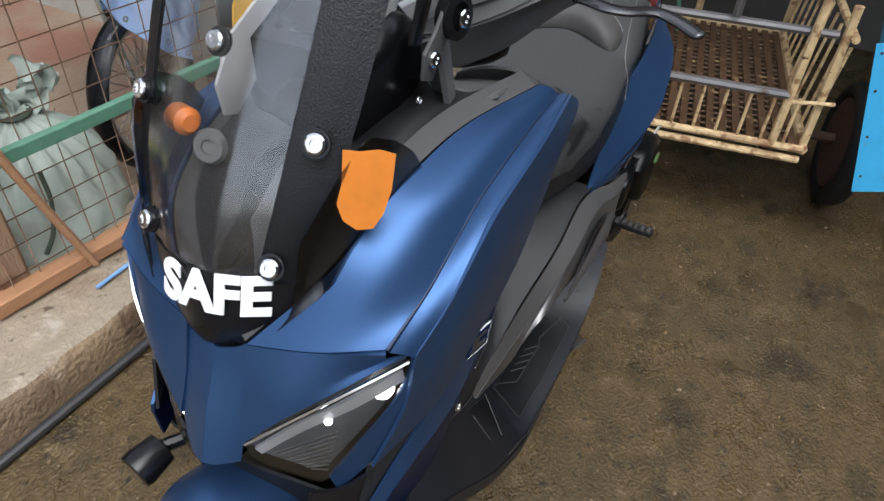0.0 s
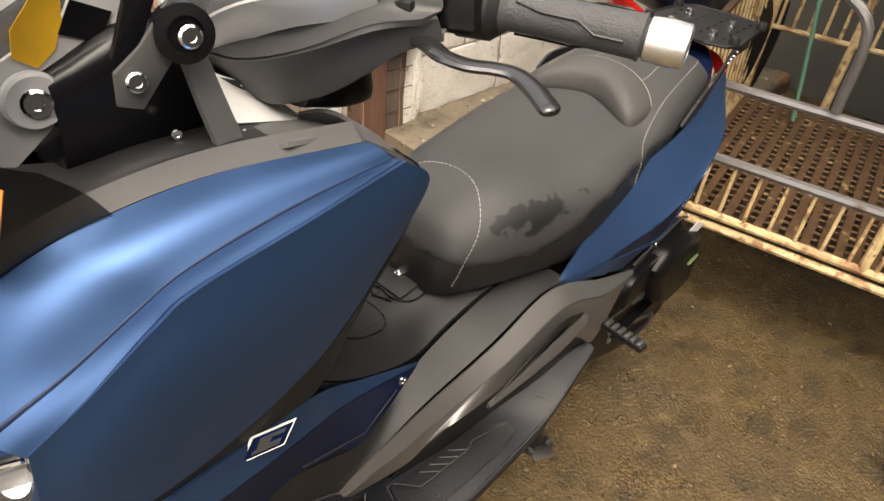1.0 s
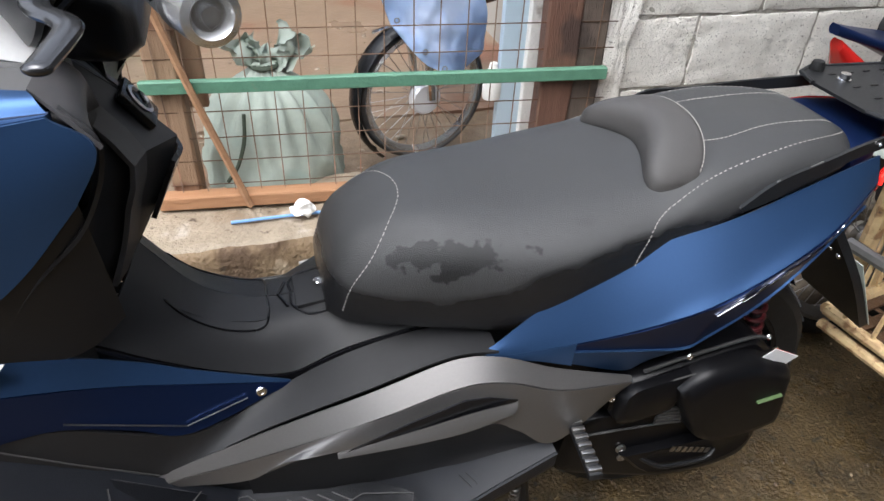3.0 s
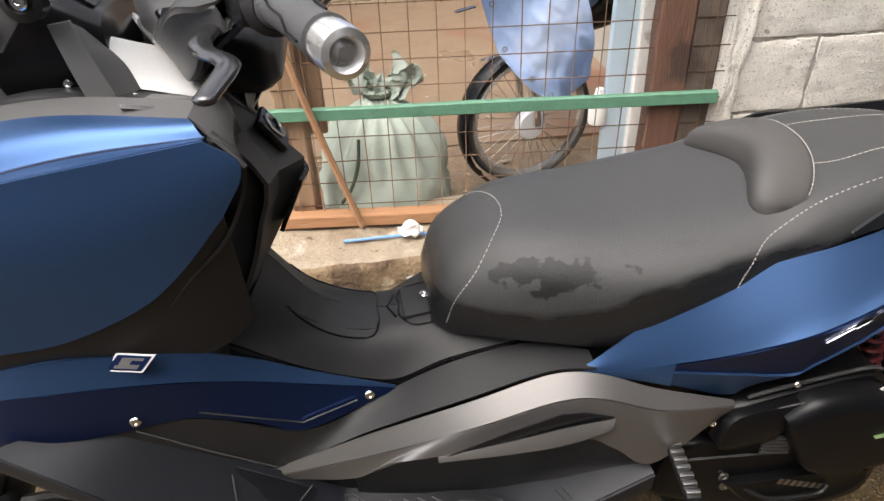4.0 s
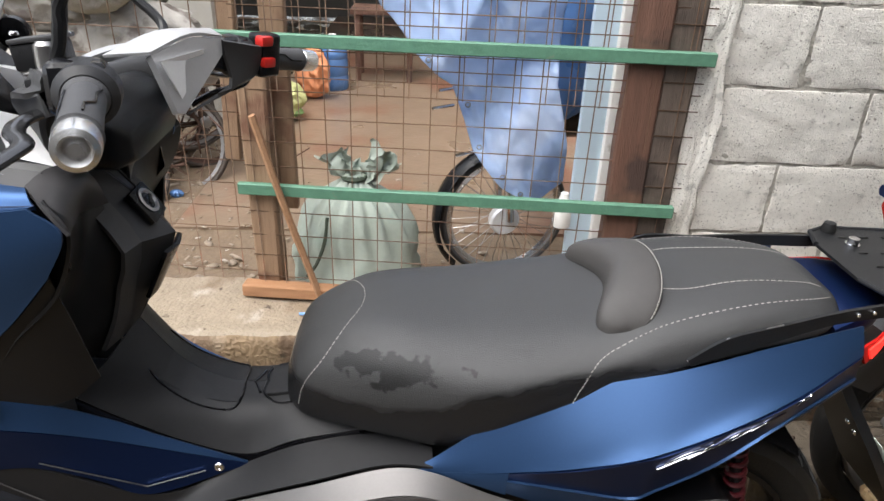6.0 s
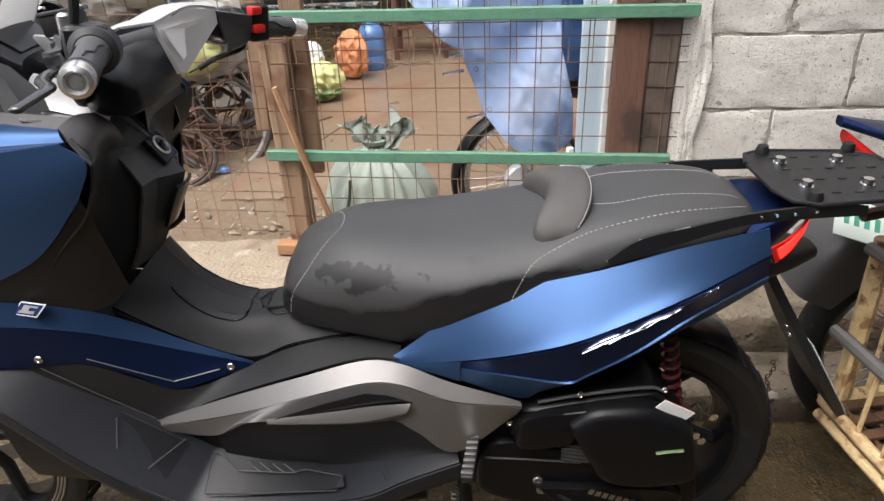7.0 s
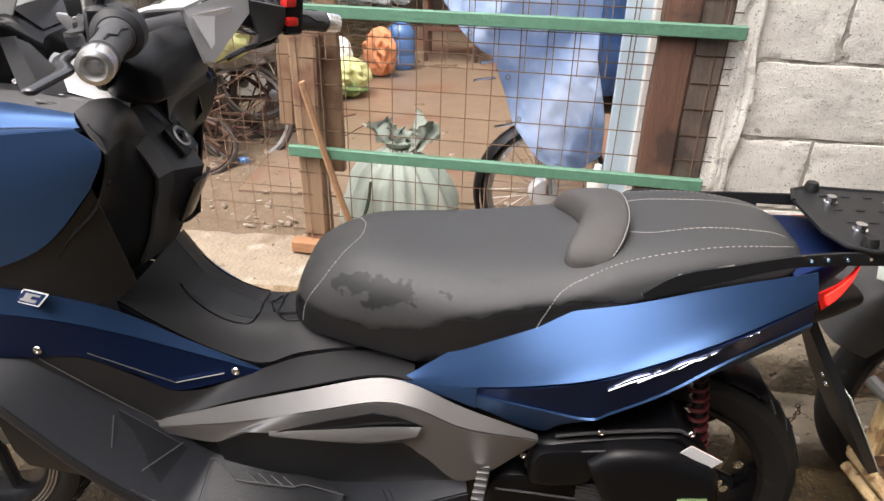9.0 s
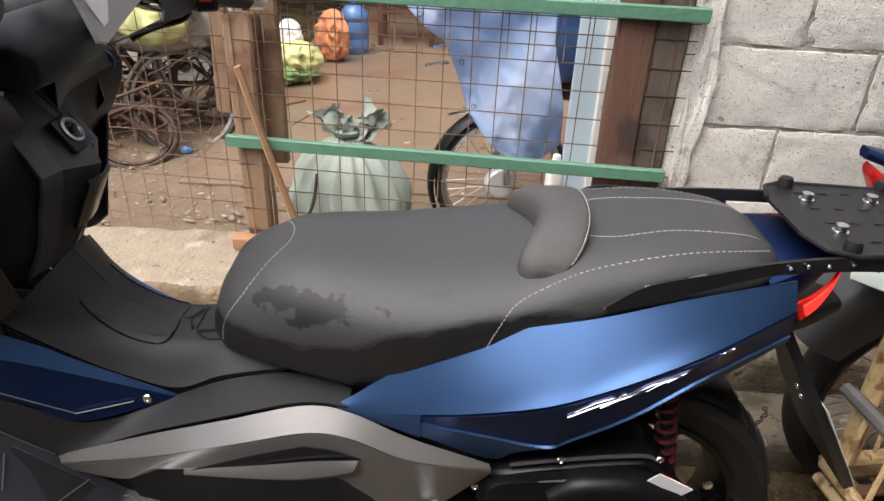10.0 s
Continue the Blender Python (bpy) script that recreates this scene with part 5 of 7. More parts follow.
both("bracket_arm", prism([(-.236, 1.1), (-.22, 1.095), (-.185, 1.16), (-.16, 1.235), (-.18, 1.24), (-.205, 1.17)], 0.006, pose(0, -.1, 0), 0.0012), M_BLACK, "black bracket arm")
both("rubber_ring", lathe([(.013, -.008), (.021, -.006), (.021, .006), (.013, .008), (.012, .004)], facing((-.191, -.117, 1.116), (-.2, -1, .1)), 26), M_BLACK, "black rubber ring")
both("label_plate", prism([(-.252, 1.11), (-.225, 1.098), (-.212, 1.118), (-.238, 1.131)], -0.0012, pose(0, PY - .001, 0)), M_BLACK, "black label on the bracket")
both("yellow_sticker", prism([(-.284, 1.1), (-.27, 1.09), (-.256, 1.1), (-.247, 1.118), (-.244, 1.135), (-.262, 1.137), (-.28, 1.118)], -0.0012, pose(0, PY - .001, 0)), M_YELLOW, "plain yellow sticker on the bracket")
for (x, y, z), r in (((-.28, PY - .0105, 1.07), .0105), ((-.23, -.1175, 1.09), .0075), ((-.191, -.1265, 1.116), .0085), ((-.193, -.083, 1.024), .005)):
    for s in (1, -1):
        fix((x, s * y, z), (-.2, -s, .1), r)
meter = loft([(-.27, [(0, 1.09), (.06, 1.085), (.068, 1.06), (.05, 1.0), (0, .99)]), (-.2, [(0, 1.115), (.066, 1.108), (.074, 1.07), (.055, 1.0), (0, .99)]), (-.15, [(0, 1.085), (.06, 1.08), (.066, 1.05), (.05, 1.0), (0, .99)])], 4, 4)
mt = part("instrument", meter, M_BLACK, scooter, "black instrument housing")
part("display", grid([[(-.155, -.05, 1.09), (-.155, 0, 1.092), (-.155, .05, 1.09)], [(-.19, -.055, 1.118), (-.19, 0, 1.12), (-.19, .055, 1.118)]], nu=3, nv=3), M_BLACK, mt)
discm = facing((-.352, .045, 1.015), (-1, -.3, .5))
part("round_cap", lathe([(0.001, 0.003), (0.006, 0.003), (0.007, 0.005), (0.014, 0.005), (0.017, 0)], discm, 24), M_ACCENT, scooter, "round grey cap behind the screen")
sig = part("indicator", lathe([(0.012, -0.02), (0.017, -0.012), (0.017, 0.012), (0.01, 0.02), (0.001, 0.021)], facing((-.335, .092, 1.022), (-.3, -1, .1)) @ Matrix.Scale(.8, 4), 24), M_ORANGE, scooter, "orange indicator cap")
part("stalk", tube([(-.335, .1, 1.022), (-.33, .15, 1.022)], 0.01, 10), M_BLACK, sig)

both("shield_cap", panel((((-.066, -.191, 1.007), (-.06, -.16, 1.014), (-.056, -.12, 1.006), (-.06, -.09, .992)), ((-.04, -.214, .99), (-.036, -.17, .992), (-.04, -.12, .984), (-.05, -.08, .974)), ((-.018, -.222, .966), (-.037, -.17, .96), (-.055, -.115, .948), (-.046, -.062, .936))), nu=4, nv=4), M_SHIELD, "dark grey shoulder of the leg shield")

# --- leg shield
LEG = [((-.045, -.208, .998), (-.058, -.15, .988), (-.066, -.09, .976), (-.07, -.05, .972), (-.066, -.023, .97)),
       ((-.02, -.22, .964), (-.039, -.168, .958), (-.057, -.113, .946), (-.047, -.06, .933), (-.03, -.022, .936)),
       ((-.052, -.216, .89), (-.06, -.166, .885), (-.055, -.115, .88), (-.014, -.067, .882), (.018, -.022, .876)),
       ((-.112, -.212, .83), (-.09, -.164, .82), (-.066, -.112, .82), (-.03, -.065, .828), (.0, -.022, .83)),
       ((-.16, -.2, .768), (-.117, -.157, .765), (-.08, -.112, .768), (-.047, -.062, .775), (-.03, -.022, .78)),
       ((-.185, -.19, .74), (-.142, -.153, .73), (-.105, -.112, .722), (-.066, -.072, .733), (-.055, -.023, .738))]
both("leg_shield", panel([r[:4] for r in LEG], nu=5, nv=5), M_MATBLACK, "black recessed leg shield", sharp=28)
both("shield_face", panel([(r[3], tuple((p + q) / 2 for p, q in zip(r[3], r[4])), r[4]) for r in LEG], nu=3, nv=1, hard=True), M_GREYDEEP, "dark grey faceted centre of the leg shield", sharp=20)
both("shield_ridge", panel([[(x - .004, y - .034, z + .001) for x, y, z in [r[3] for r in LEG]], [(x + .006, y - .002, z + .002) for x, y, z in [r[3] for r in LEG]]], nu=2, nv=2, thick=.006), M_GREY, "grey ridge of the leg shield", sharp=20)
kp = part("key_panel", moved(box((0.05, 0.05, 0.01), None, 0.004), pose(-.012, .002, .918, 0, 56, 0)), M_BLACK, scooter, "dark key switch panel")
part("key_ring", lathe([(0.012, 0), (0.017, 0.001), (0.018, 0.003), (0.014, 0.004), (0.012, 0.001)], facing((-.01, .002, .922), (.83, 0, .56)), 24), M_STEEL, kp)
part("key_slot", moved(box((.016, .004, .003)), facing((-.006, .002, .925), (.83, 0, .56)) @ pose(0, 0, 0, 0, 0, 35)), M_MATBLACK, kp)
part("glovebox_lid", grid([[(.012, -.03, .862), (.019, 0, .862), (.012, .03, .862)], [(-.024, -.03, .79), (-.02, 0, .79), (-.024, .03, .79)]], nu=3, nv=4, thick=0.006), M_BLACK, scooter, "dark glovebox lid")

# --- tunnel, floorboards and flank panels
T0 = ((-.055, -.025, .737), (.0, -.024, .657), (.06, -.022, .62), (.12, -.021, .615), (.19, -.019, .625), (.31, -.016, .625))
T1 = ((-.07, -.085, .72), (-.01, -.078, .645), (.06, -.072, .61), (.12, -.07, .606), (.19, -.07, .615), (.31, -.075, .62))
T2 = ((-.1, -.15, .69), (-.05, -.13, .635), (.02, -.112, .58), (.105, -.108, .553), (.185, -.112, .585), (.31, -.115, .612))
both("tunnel", panel((T0, T1, T2), nu=6, nv=6), M_DARK, "dark grey centre tunnel")
both("tunnel_side", panel((T2, ((-.12, -.1, .5), (-.05, -.1, .42), (.02, -.1, .38), (.105, -.1, .36), (.185, -.1, .36), (.31, -.1, .4))), nu=4, nv=3), M_BLACK)
lid = grid([S((-.02, -.075, .665), (.02, -.07, .632), (.07, -.066, .616), (.1, -.06, .613)), S((-.012, -.024, .678), (.02, -.024, .646), (.07, -.022, .622), (.1, -.022, .619))], nu=5, nv=3, thick=0.003)
both("fuel_lid", lid, M_DARK, "dark grey fuel lid")
part("latch_cover", moved(box((0.075, 0.07, 0.008), None, 0.004), pose(.165, 0.0, .623, 0, -6, 0)), M_DARK, scooter)
fix((.163, 0.005, .628), (.1, 0, 1), 0.0075)
tun = panel((T0, T1, T2), nu=6, nv=6)
tun_tree = BVHTree.FromBMesh(tun)
tun.free()
for seam, rr in ((((-.045, -.06, .69), (-.027, -.076, .674), (.003, -.08, .64), (.04, -.081, .618), (.078, -.076, .609), (.09, -.055, .614), (.09, -.02, .617)), .0016), (((.104, -.018, .618), (.112, -.036, .617), (.118, -.05, .614)), .0022), (((.124, -.018, .62), (.122, -.044, .617), (.135, -.062, .615), (.151, -.068, .615), (.178, -.066, .616)), .0018)):
    line = []
    for q in catmull(S(*seam), 6):
        h = tun_tree.find_nearest(q)
        line.append(h[0] + Vector((0, -.2, 1)).normalized() * .0012)
    both("seam", tube(line, rr, 5), M_BLACK, "dark panel seam")
L0 = ((-.43, -.185, .66), (-.36, -.2, .72), (-.3, -.206, .738), (-.24, -.2, .733), (-.142, -.172, .7), (-.073, -.142, .65), (-.01, -.127, .605), (.105, -.116, .547))
L1 = ((-.43, -.19, .64), (-.37, -.205, .685), (-.3, -.211, .694), (-.235, -.206, .69), (-.155, -.188, .668), (-.085, -.158, .628), (-.01, -.135, .588), (.104, -.117, .545))
L2 = ((-.43, -.185, .6), (-.37, -.2, .605), (-.3, -.198, .6), (-.238, -.191, .6), (-.161, -.18, .598), (-.09, -.166, .56), (-.027, -.151, .518), (.1, -.118, .542))
both("low_cowl_top", panel((L0, L1), nu=6, nv=3), M_BLUE, "matte blue lower cowl shoulder")
both("low_cowl", panel((L1, L2), nu=6, nv=4), M_BLUE_LOW, "darker blue lower cowl")
for a, b in (((-.15, -.1875, .61), (-.03, -.157, .536)), ((-.03, -.157, .536), (.048, -.137, .547))):
    both("pinstripe", tube(S(a, b), 0.0011, 5), M_STEEL, "thin silver line")
for p in ((.066, -.1285, .5465), (-.226, -.196, .616)):
    q = S(p)[0]
    for s in (1, -1):
        fix((q[0], s * q[1], q[2]), (0, -s, .15), 0.0075)
badge = prism([(-.033, -.011), (.015, -.011), (.033, .012), (-.015, .012)], -0.001, Matrix.Translation(S((-.2, -.2045, .7215))[0]) @ pose(0, 0, 0, -22, 0, -14))
part("badge", badge, M_WHITE, scooter, "small white outlined badge")
part("badge_field", prism([(-.0285, -.009), (.0135, -.009), (.0285, .010), (-.0135, .010)], -0.001, Matrix.Translation(S((-.2, -.2057, .722))[0]) @ pose(0, 0, 0, -22, 0, -14)), M_BLUE_LOW, scooter)
part("badge_bar", prism([(-.02, -.006), (.009, -.006), (.0125, -.001), (-.0005, -.001), (.004, .0045), (.017, .0045), (.0195, .0075), (-.0075, .0075), (-.014, -.0025), (-.0175, -.0025)], -0.001, Matrix.Translation(S((-.2, -.2069, .7223))[0]) @ pose(0, 0, 0, -22, 0, -14)), M_STEEL, scooter)
K0 = ((-.26, -.188, .596), (-.161, -.178, .594), (-.027, -.149, .514), (.09, -.119, .537), (.19, -.12, .582), (.3, -.122, .604), (.375, -.15, .604))
K1 = ((-.25, -.188, .585), (-.16, -.172, .515), (-.088, -.155, .447), (.071, -.163, .51), (.2, -.178, .566), (.31, -.178, .599), (.375, -.186, .603))
both("side_infill", panel((tuple((x, y + .004, z) for x, y, z in E), ((-.43, -.178, .655), (-.36, -.194, .715), (-.25, -.196, .73), (-.15, -.172, .698), (-.1, -.16, .7), (-.06, -.15, .73))), nu=5, nv=4), M_DARK, "dark grey infill panel")
both("carbon_trim", panel((K0, K1), nu=6, nv=4), M_DARK, "ribbed dark grey trim")
trim = panel((K0, K1), nu=6, nv=4)
trim_tree = BVHTree.FromBMesh(trim)
trim.free()
k_top, k_low = catmull(S(*K0[1:]), 20), catmull(S(*K1[1:]), 20)
for i in range(36, 96):
    a, b = k_top[i], k_low[min(i + 4, len(k_low) - 1)]
    rib = [trim_tree.find_nearest(a.lerp(b, u))[0] + Vector((0, -.0016, .0018)) for u in (.12, .5, .92)]
    both("rib", tube(rib, 0.0015, 4), M_GREY)
Q0 = ((-.09, -.153, .441), (.071, -.165, .509), (.205, -.18, .564), (.314, -.18, .598), (.377, -.19, .6), (.457, -.2, .57), (.57, -.208, .537))
Q1 = ((-.088, -.158, .432), (.08, -.182, .485), (.21, -.204, .54), (.318, -.206, .573), (.38, -.212, .574), (.46, -.218, .546), (.572, -.212, .53))
Q2 = ((-.07, -.158, .424), (.035, -.178, .432), (.125, -.203, .487), (.335, -.22, .513), (.395, -.223, .488), (.462, -.22, .438), (.562, -.206, .51))
# bevel coloured lighter than the flank for the sky light on it
both("flank_top", panel((Q0, Q1), nu=8, nv=3), M_SILVER, "gunmetal flank panel, upper bevel")
both("flank", panel((Q1, Q2), nu=8, nv=5), M_SILVERSHADE, "gunmetal flank panel")
dw = prism([(.155, .512), (.25, .546), (.318, .566), (.352, .562), (.395, .545), (.38, .536), (.25, .522)], -0.002, Matrix.Translation((0, -.207, 0)), 0.0006)
both("vent", dw, M_BLACK, "dark vent slot")
wd = grid([[(.15, -.204, .511), (.25, -.209, .528), (.33, -.212, .543), (.392, -.213, .548)], [(.15, -.207, .507), (.25, -.216, .514), (.32, -.220, .522), (.385, -.219, .537)], [(.15, -.204, .505), (.25, -.206, .507), (.31, -.208, .508), (.352, -.208, .512)]], nu=4, nv=2, thick=0.004)
both("vent_blade", wd, M_SILVER, "gunmetal blade in the vent")
both("lower_flank", panel((((.03, -.17, .43), (.125, -.192, .487), (.335, -.21, .512), (.395, -.212, .488), (.462, -.212, .438)), ((.03, -.16, .39), (.13, -.165, .4), (.3, -.18, .42), (.38, -.19, .42), (.46, -.205, .425)), ((.03, -.15, .36), (.15, -.152, .33), (.25, -.16, .335), (.35, -.19, .385), (.46, -.207, .412))), nu=6, nv=5), M_DARK, "dark grey lower flank")
FO = ((-.40, -.215, .612), (-.3, -.236, .545), (-.18, -.243, .428), (-.06, -.243, .332), (.0, -.243, .306), (.15, -.243, .322), (.295, -.242, .344), (.372, -.238, .381), (.468, -.224, .413))
FI = ((-.33, -.19, .615), (-.23, -.178, .575), (-.12, -.163, .478), (-.01, -.15, .385), (.03, -.148, .362), (.15, -.15, .338), (.25, -.16, .342), (.36, -.19, .39), (.465, -.207, .42))
both("floorboard", panel((FI, FO), nu=5, nv=6), M_FLOOR, "grey rubberised floorboard")
FU = tuple((x, y + .012, z - .045) for x, y, z in FO)
FV = tuple((x, y + .10, z - .075) for x, y, z in FO)
both("floor_skirt", panel((FO, FU, FV), nu=5, nv=4), M_FLOOR, "dark grey floorboard skirt")
both("skirt_line", tube(S((-.1, -.2445, .37), (-.042, -.245, .334), (-.012, -.246, .314), (.1, -.246, .317), (.262, -.2465, .3235)), 0.0012, 5), M_STEEL, "thin grey line")
fm = panel((((.015, -.165, .36), (.1, -.163, .346), (.2, -.168, .345), (.255, -.2, .35)), ((.01, -.224, .319), (.1, -.226, .326), (.2, -.226, .336), (.262, -.222, .345))), nu=5, nv=4, thick=0.003)
moved(fm, Matrix.Translation((0, 0, .004)))
both("foot_mat", fm, M_MATT, "dark rubber foot mat")
for i in range(4):
    x = .075 + .022 * i
    both("mat_rib", tube(S((x, -.172, .3575 - .07 * (x - .06)), (x + .026, -.19, .3525 - .05 * (x - .06))), 0.0014, 4), M_GREYDEEP)
for i in range(8):
    x = .325 + .01 * i
    both("mat_rib", tube(S((x, -.205, .376 + .33 * (x - .325)), (x + .012, -.226, .374 + .33 * (x - .325))), 0.0013, 4), M_MATBLACK)
both("toe_mat", moved(panel((((-.23, -.186, .555), (-.13, -.173, .473), (-.03, -.163, .39)), ((-.26, -.226, .51), (-.17, -.228, .428), (-.07, -.229, .35))), nu=4, nv=4, thick=0.003), Matrix.Translation((0, 0, .004))), M_MATT, "dark rubber toe mat")
for loop in (((.01, -.165, .374), (.003, -.223, .33), (.12, -.2265, .337), (.247, -.227, .346), (.257, -.206, .359), (.184, -.187, .355), (.163, -.194, .353), (.058, -.191, .355), (.022, -.164, .372), (.01, -.165, .374)),
             ((-.228, -.187, .561), (-.13, -.174, .4795), (-.033, -.164, .3965), (-.072, -.2285, .3565), (-.17, -.2275, .4345), (-.258, -.2255, .5165), (-.228, -.187, .561))):
    both("mat_edge", tube(S(*loop), .0011, 5), M_GREYDEEP, "raised edge line of the mat")
# highlights along the floorboard's creases, drawn as thin grey lines
for a_, b_ in (((-.232, -.193, .595), (-.161, -.181, .53)), ((-.161, -.181, .53), (-.08, -.162, .454)), ((-.136, -.187, .479), (-.133, -.218, .436)), ((-.087, -.222, .392), (-.035, -.166, .408))):
    both("floor_highlight", tube(S(a_, b_), .0011, 5), M_GREY)
fix(S((.077, -.21, .333))[0], (0, -.2, 1), 0.006)
part("underbody", loft([(-.36, [(0, .60), (.1, .6), (.15, .5), (.12, .3), (0, .28)]), (-.1, [(0, .62), (.08, .6), (.12, .45), (.13, .27), (0, .22)]), (.2, [(0, .58), (.08, .57), (.1, .4), (.14, .26), (0, .22)]), (.5, [(0, .62), (.12, .6), (.14, .48), (.12, .3), (0, .26)]), (.62, [(0, .64), (.12, .62), (.13, .52), (.08, .42), (0, .4)])], 4, 3), M_MATBLACK, scooter, "black frame and engine mass")

# --- seat
seat_sections = [
    (.166, [(0, .682), (.035, .681), (.058, .664), (.06, .638), (.04, .612), (0, .61)]),
    (.19, [(0, .732), (.05, .729), (.084, .703), (.092, .66), (.074, .617), (0, .61)]),
    (.24, [(0, .763), (.062, .758), (.105, .727), (.117, .672), (.098, .621), (0, .612)]),
    (.30, [(0, .777), (.075, .772), (.122, .74), (.136, .682), (.117, .618), (0, .612)]),
    (.42, [(0, .775), (.092, .77), (.147, .74), (.161, .69), (.142, .612), (0, .61)]),
    (.50, [(0, .781), (.097, .776), (.152, .75), (.166, .715), (.15, .667), (0, .65)]),
    (.60, [(0, .793), (.096, .789), (.145, .768), (.159, .738), (.148, .705), (0, .68)]),
    (.68, [(0, .817), (.09, .813), (.135, .796), (.152, .768), (.142, .736), (0, .7)]),
    (.80, [(0, .832), (.08, .829), (.119, .816), (.135, .791), (.127, .761), (0, .73)]),
    (.90, [(0, .828), (.064, .826), (.096, .813), (.112, .796), (.104, .775), (0, .75)]),
    (.948, [(0, .81), (.047, .809), (.067, .801), (.077, .79), (.07, .78), (0, .77)])]
seat_bm = loft(seat_sections, 6, 5)
seat_tree = BVHTree.FromBMesh(seat_bm)
seat = part("seat", seat_bm, M_SEAT, scooter, "dark grey stitched vinyl seat with wet patches and a painted shaded lower side", sharp=80)


def stitch(pts, label="pale stitching", dash=0.0034, gap=0.0022, r=0.0008):
    line = catmull(pts, 24)
    bm = bmesh.new()
    acc, on, run = 0.0, True, []
    for a in line:
        hit = seat_tree.find_nearest(a)
        q = hit[0] + hit[1] * 0.0006
        if run and (q - run[-1]).length < 1e-5:
            continue
        if run:
            acc += (q - run[-1]).length
        run.append(q)
        if on and acc > dash:
            add_tube(bm, run, r, 5)
            run, acc, on = [q], 0.0, False
        elif not on and acc > gap:
            run, acc, on = [q], 0.0, True
    return part("stitching", bm, M_THREAD, seat, label)


front_arc = [(.176, .093, .64), (.192, .1, .69), (.228, .09, .735), (.262, .05, .772), (.275, 0, .79)]
stitch(front_arc + [(x, -y, z) for x, y, z in reversed(front_arc[:-1])])
for s in (1, -1):
    stitch([(.556, s * .163, .71), (.575, s * .152, .745), (.612, s * .139, .78), (.69, s * .12, .808), (.8, s * .102, .82), (.9, s * .082, .82), (.938, s * .06, .808)], gap=0.0012)
    stitch([(.69, s * .05, .82), (.73, s * .06, .83), (.8, s * .052, .84), (.88, s * .05, .84), (.935, s * .045, .83)], gap=0.0004)


def pad_point(s, a, lift=0.0):
    """A place on the lumbar cushion: s from side to side, a round its section."""
    w = max(0.0, 1 - abs(s) ** 4.5) ** .5
    ca, sa = math.cos(a), math.sin(a)
    rx = (.026 + .008 * abs(s) if ca > 0 else .040 + .036 * abs(s) ** 1.6) * w
    rz = (.030 - .004 * s * s) * w
    return Vector((.667 - .03 * s * s + (rx + lift) * math.copysign(abs(ca) ** .6, ca) + .010 * sa, s * .12, .820 - .03 * s * s + (rz + lift) * math.copysign(abs(sa) ** .7, sa)))


def pad():
    bm = bmesh.new()
    n, seg = 44, 32
    rings = [[bm.verts.new(pad_point(-1 + 2 * i / n, 2 * math.pi * k / seg)) for k in range(seg)] for i in range(n + 1)]
    for a, b in zip(rings, rings[1:]):
        for k in range(seg):
            bm.faces.new((a[k], a[(k + 1) % seg], b[(k + 1) % seg], b[k]))
    bmesh.ops.remove_doubles(bm, verts=bm.verts, dist=1e-4)
    return bm


pad_ob = part("lumbar_pad", pad(), M_PAD, seat, "brown-grey lumbar cushion with pale stitching", sharp=80)
st_bm = bmesh.new()
for i in range(52):
    s0 = -.93 + 1.86 * i / 52
    add_tube(st_bm, [pad_point(s0 + d, radians(56), .0006) for d in (0, .012, .024)], .0009, 5)
part("stitching", st_bm, M_THREAD, pad_ob, "pale stitching")

# --- tail
U0 = ((.359, -.176, .6), (.472, -.168, .683), (.577, -.162, .727), (.693, -.165, .758), (.81, -.15, .785), (.948, -.12, .803))
U1 = ((.36, -.18, .598), (.48, -.193, .643), (.58, -.205, .676), (.69, -.209, .708), (.81, -.184, .748), (.95, -.127, .783))
U2 = ((.365, -.181, .595), (.475, -.204, .618), (.565, -.223, .645), (.66, -.231, .677), (.806, -.206, .73), (.953, -.131, .764))
both("tail_panel", panel((U0, U1, U2), nu=8, nv=6), M_BLUE, "matte blue tail panel")
# recessed lower side under the crease, stepped at its front end, and the band along the bottom edge
U2c = ((.476, -.203, .617), (.565, -.222, .643), (.64, -.2295, .668), (.675, -.2295, .681), (.747, -.218, .708), (.832, -.196, .736), (.953, -.131, .762))
UC = ((.473, -.199, .603), (.564, -.204, .59), (.641, -.208, .581), (.673, -.209, .597), (.747, -.205, .641), (.832, -.183, .69), (.96, -.122, .722))
U3 = ((.473, -.2, .579), (.569, -.19, .533), (.604, -.186, .543), (.671, -.184, .574), (.783, -.178, .637), (.875, -.152, .672), (.962, -.119, .708))
low_side = panel((U2c, UC), nu=8, nv=5)
low_tree = BVHTree.FromBMesh(low_side)
# same paint as the tail panel, coloured darker for its downward-facing shade
both("tail_lower", low_side, M_BLUE_LOW, "blue recessed lower tail with its shade painted in")
both("tail_band", panel((tuple((x, y - .004, z) for x, y, z in UC), U3), nu=8, nv=4), M_BLUE, "matte blue band along the tail's lower edge")
both("tail_tip", panel((((.363, -.18, .594), (.42, -.1925, .606), (.4755, -.2045, .618)), ((.366, -.18, .592), (.42, -.194, .599), (.474, -.2045, .602)), ((.37, -.18, .587), (.42, -.193, .59), (.474, -.203, .578))), nu=4, nv=3), M_BLUE, "matte blue front tip of the tail")
U4 = tuple((x, y + .09, z - .01) for x, y, z in U3)
both("tail_under", panel((U3, U4), nu=4, nv=2), M_MATBLACK)
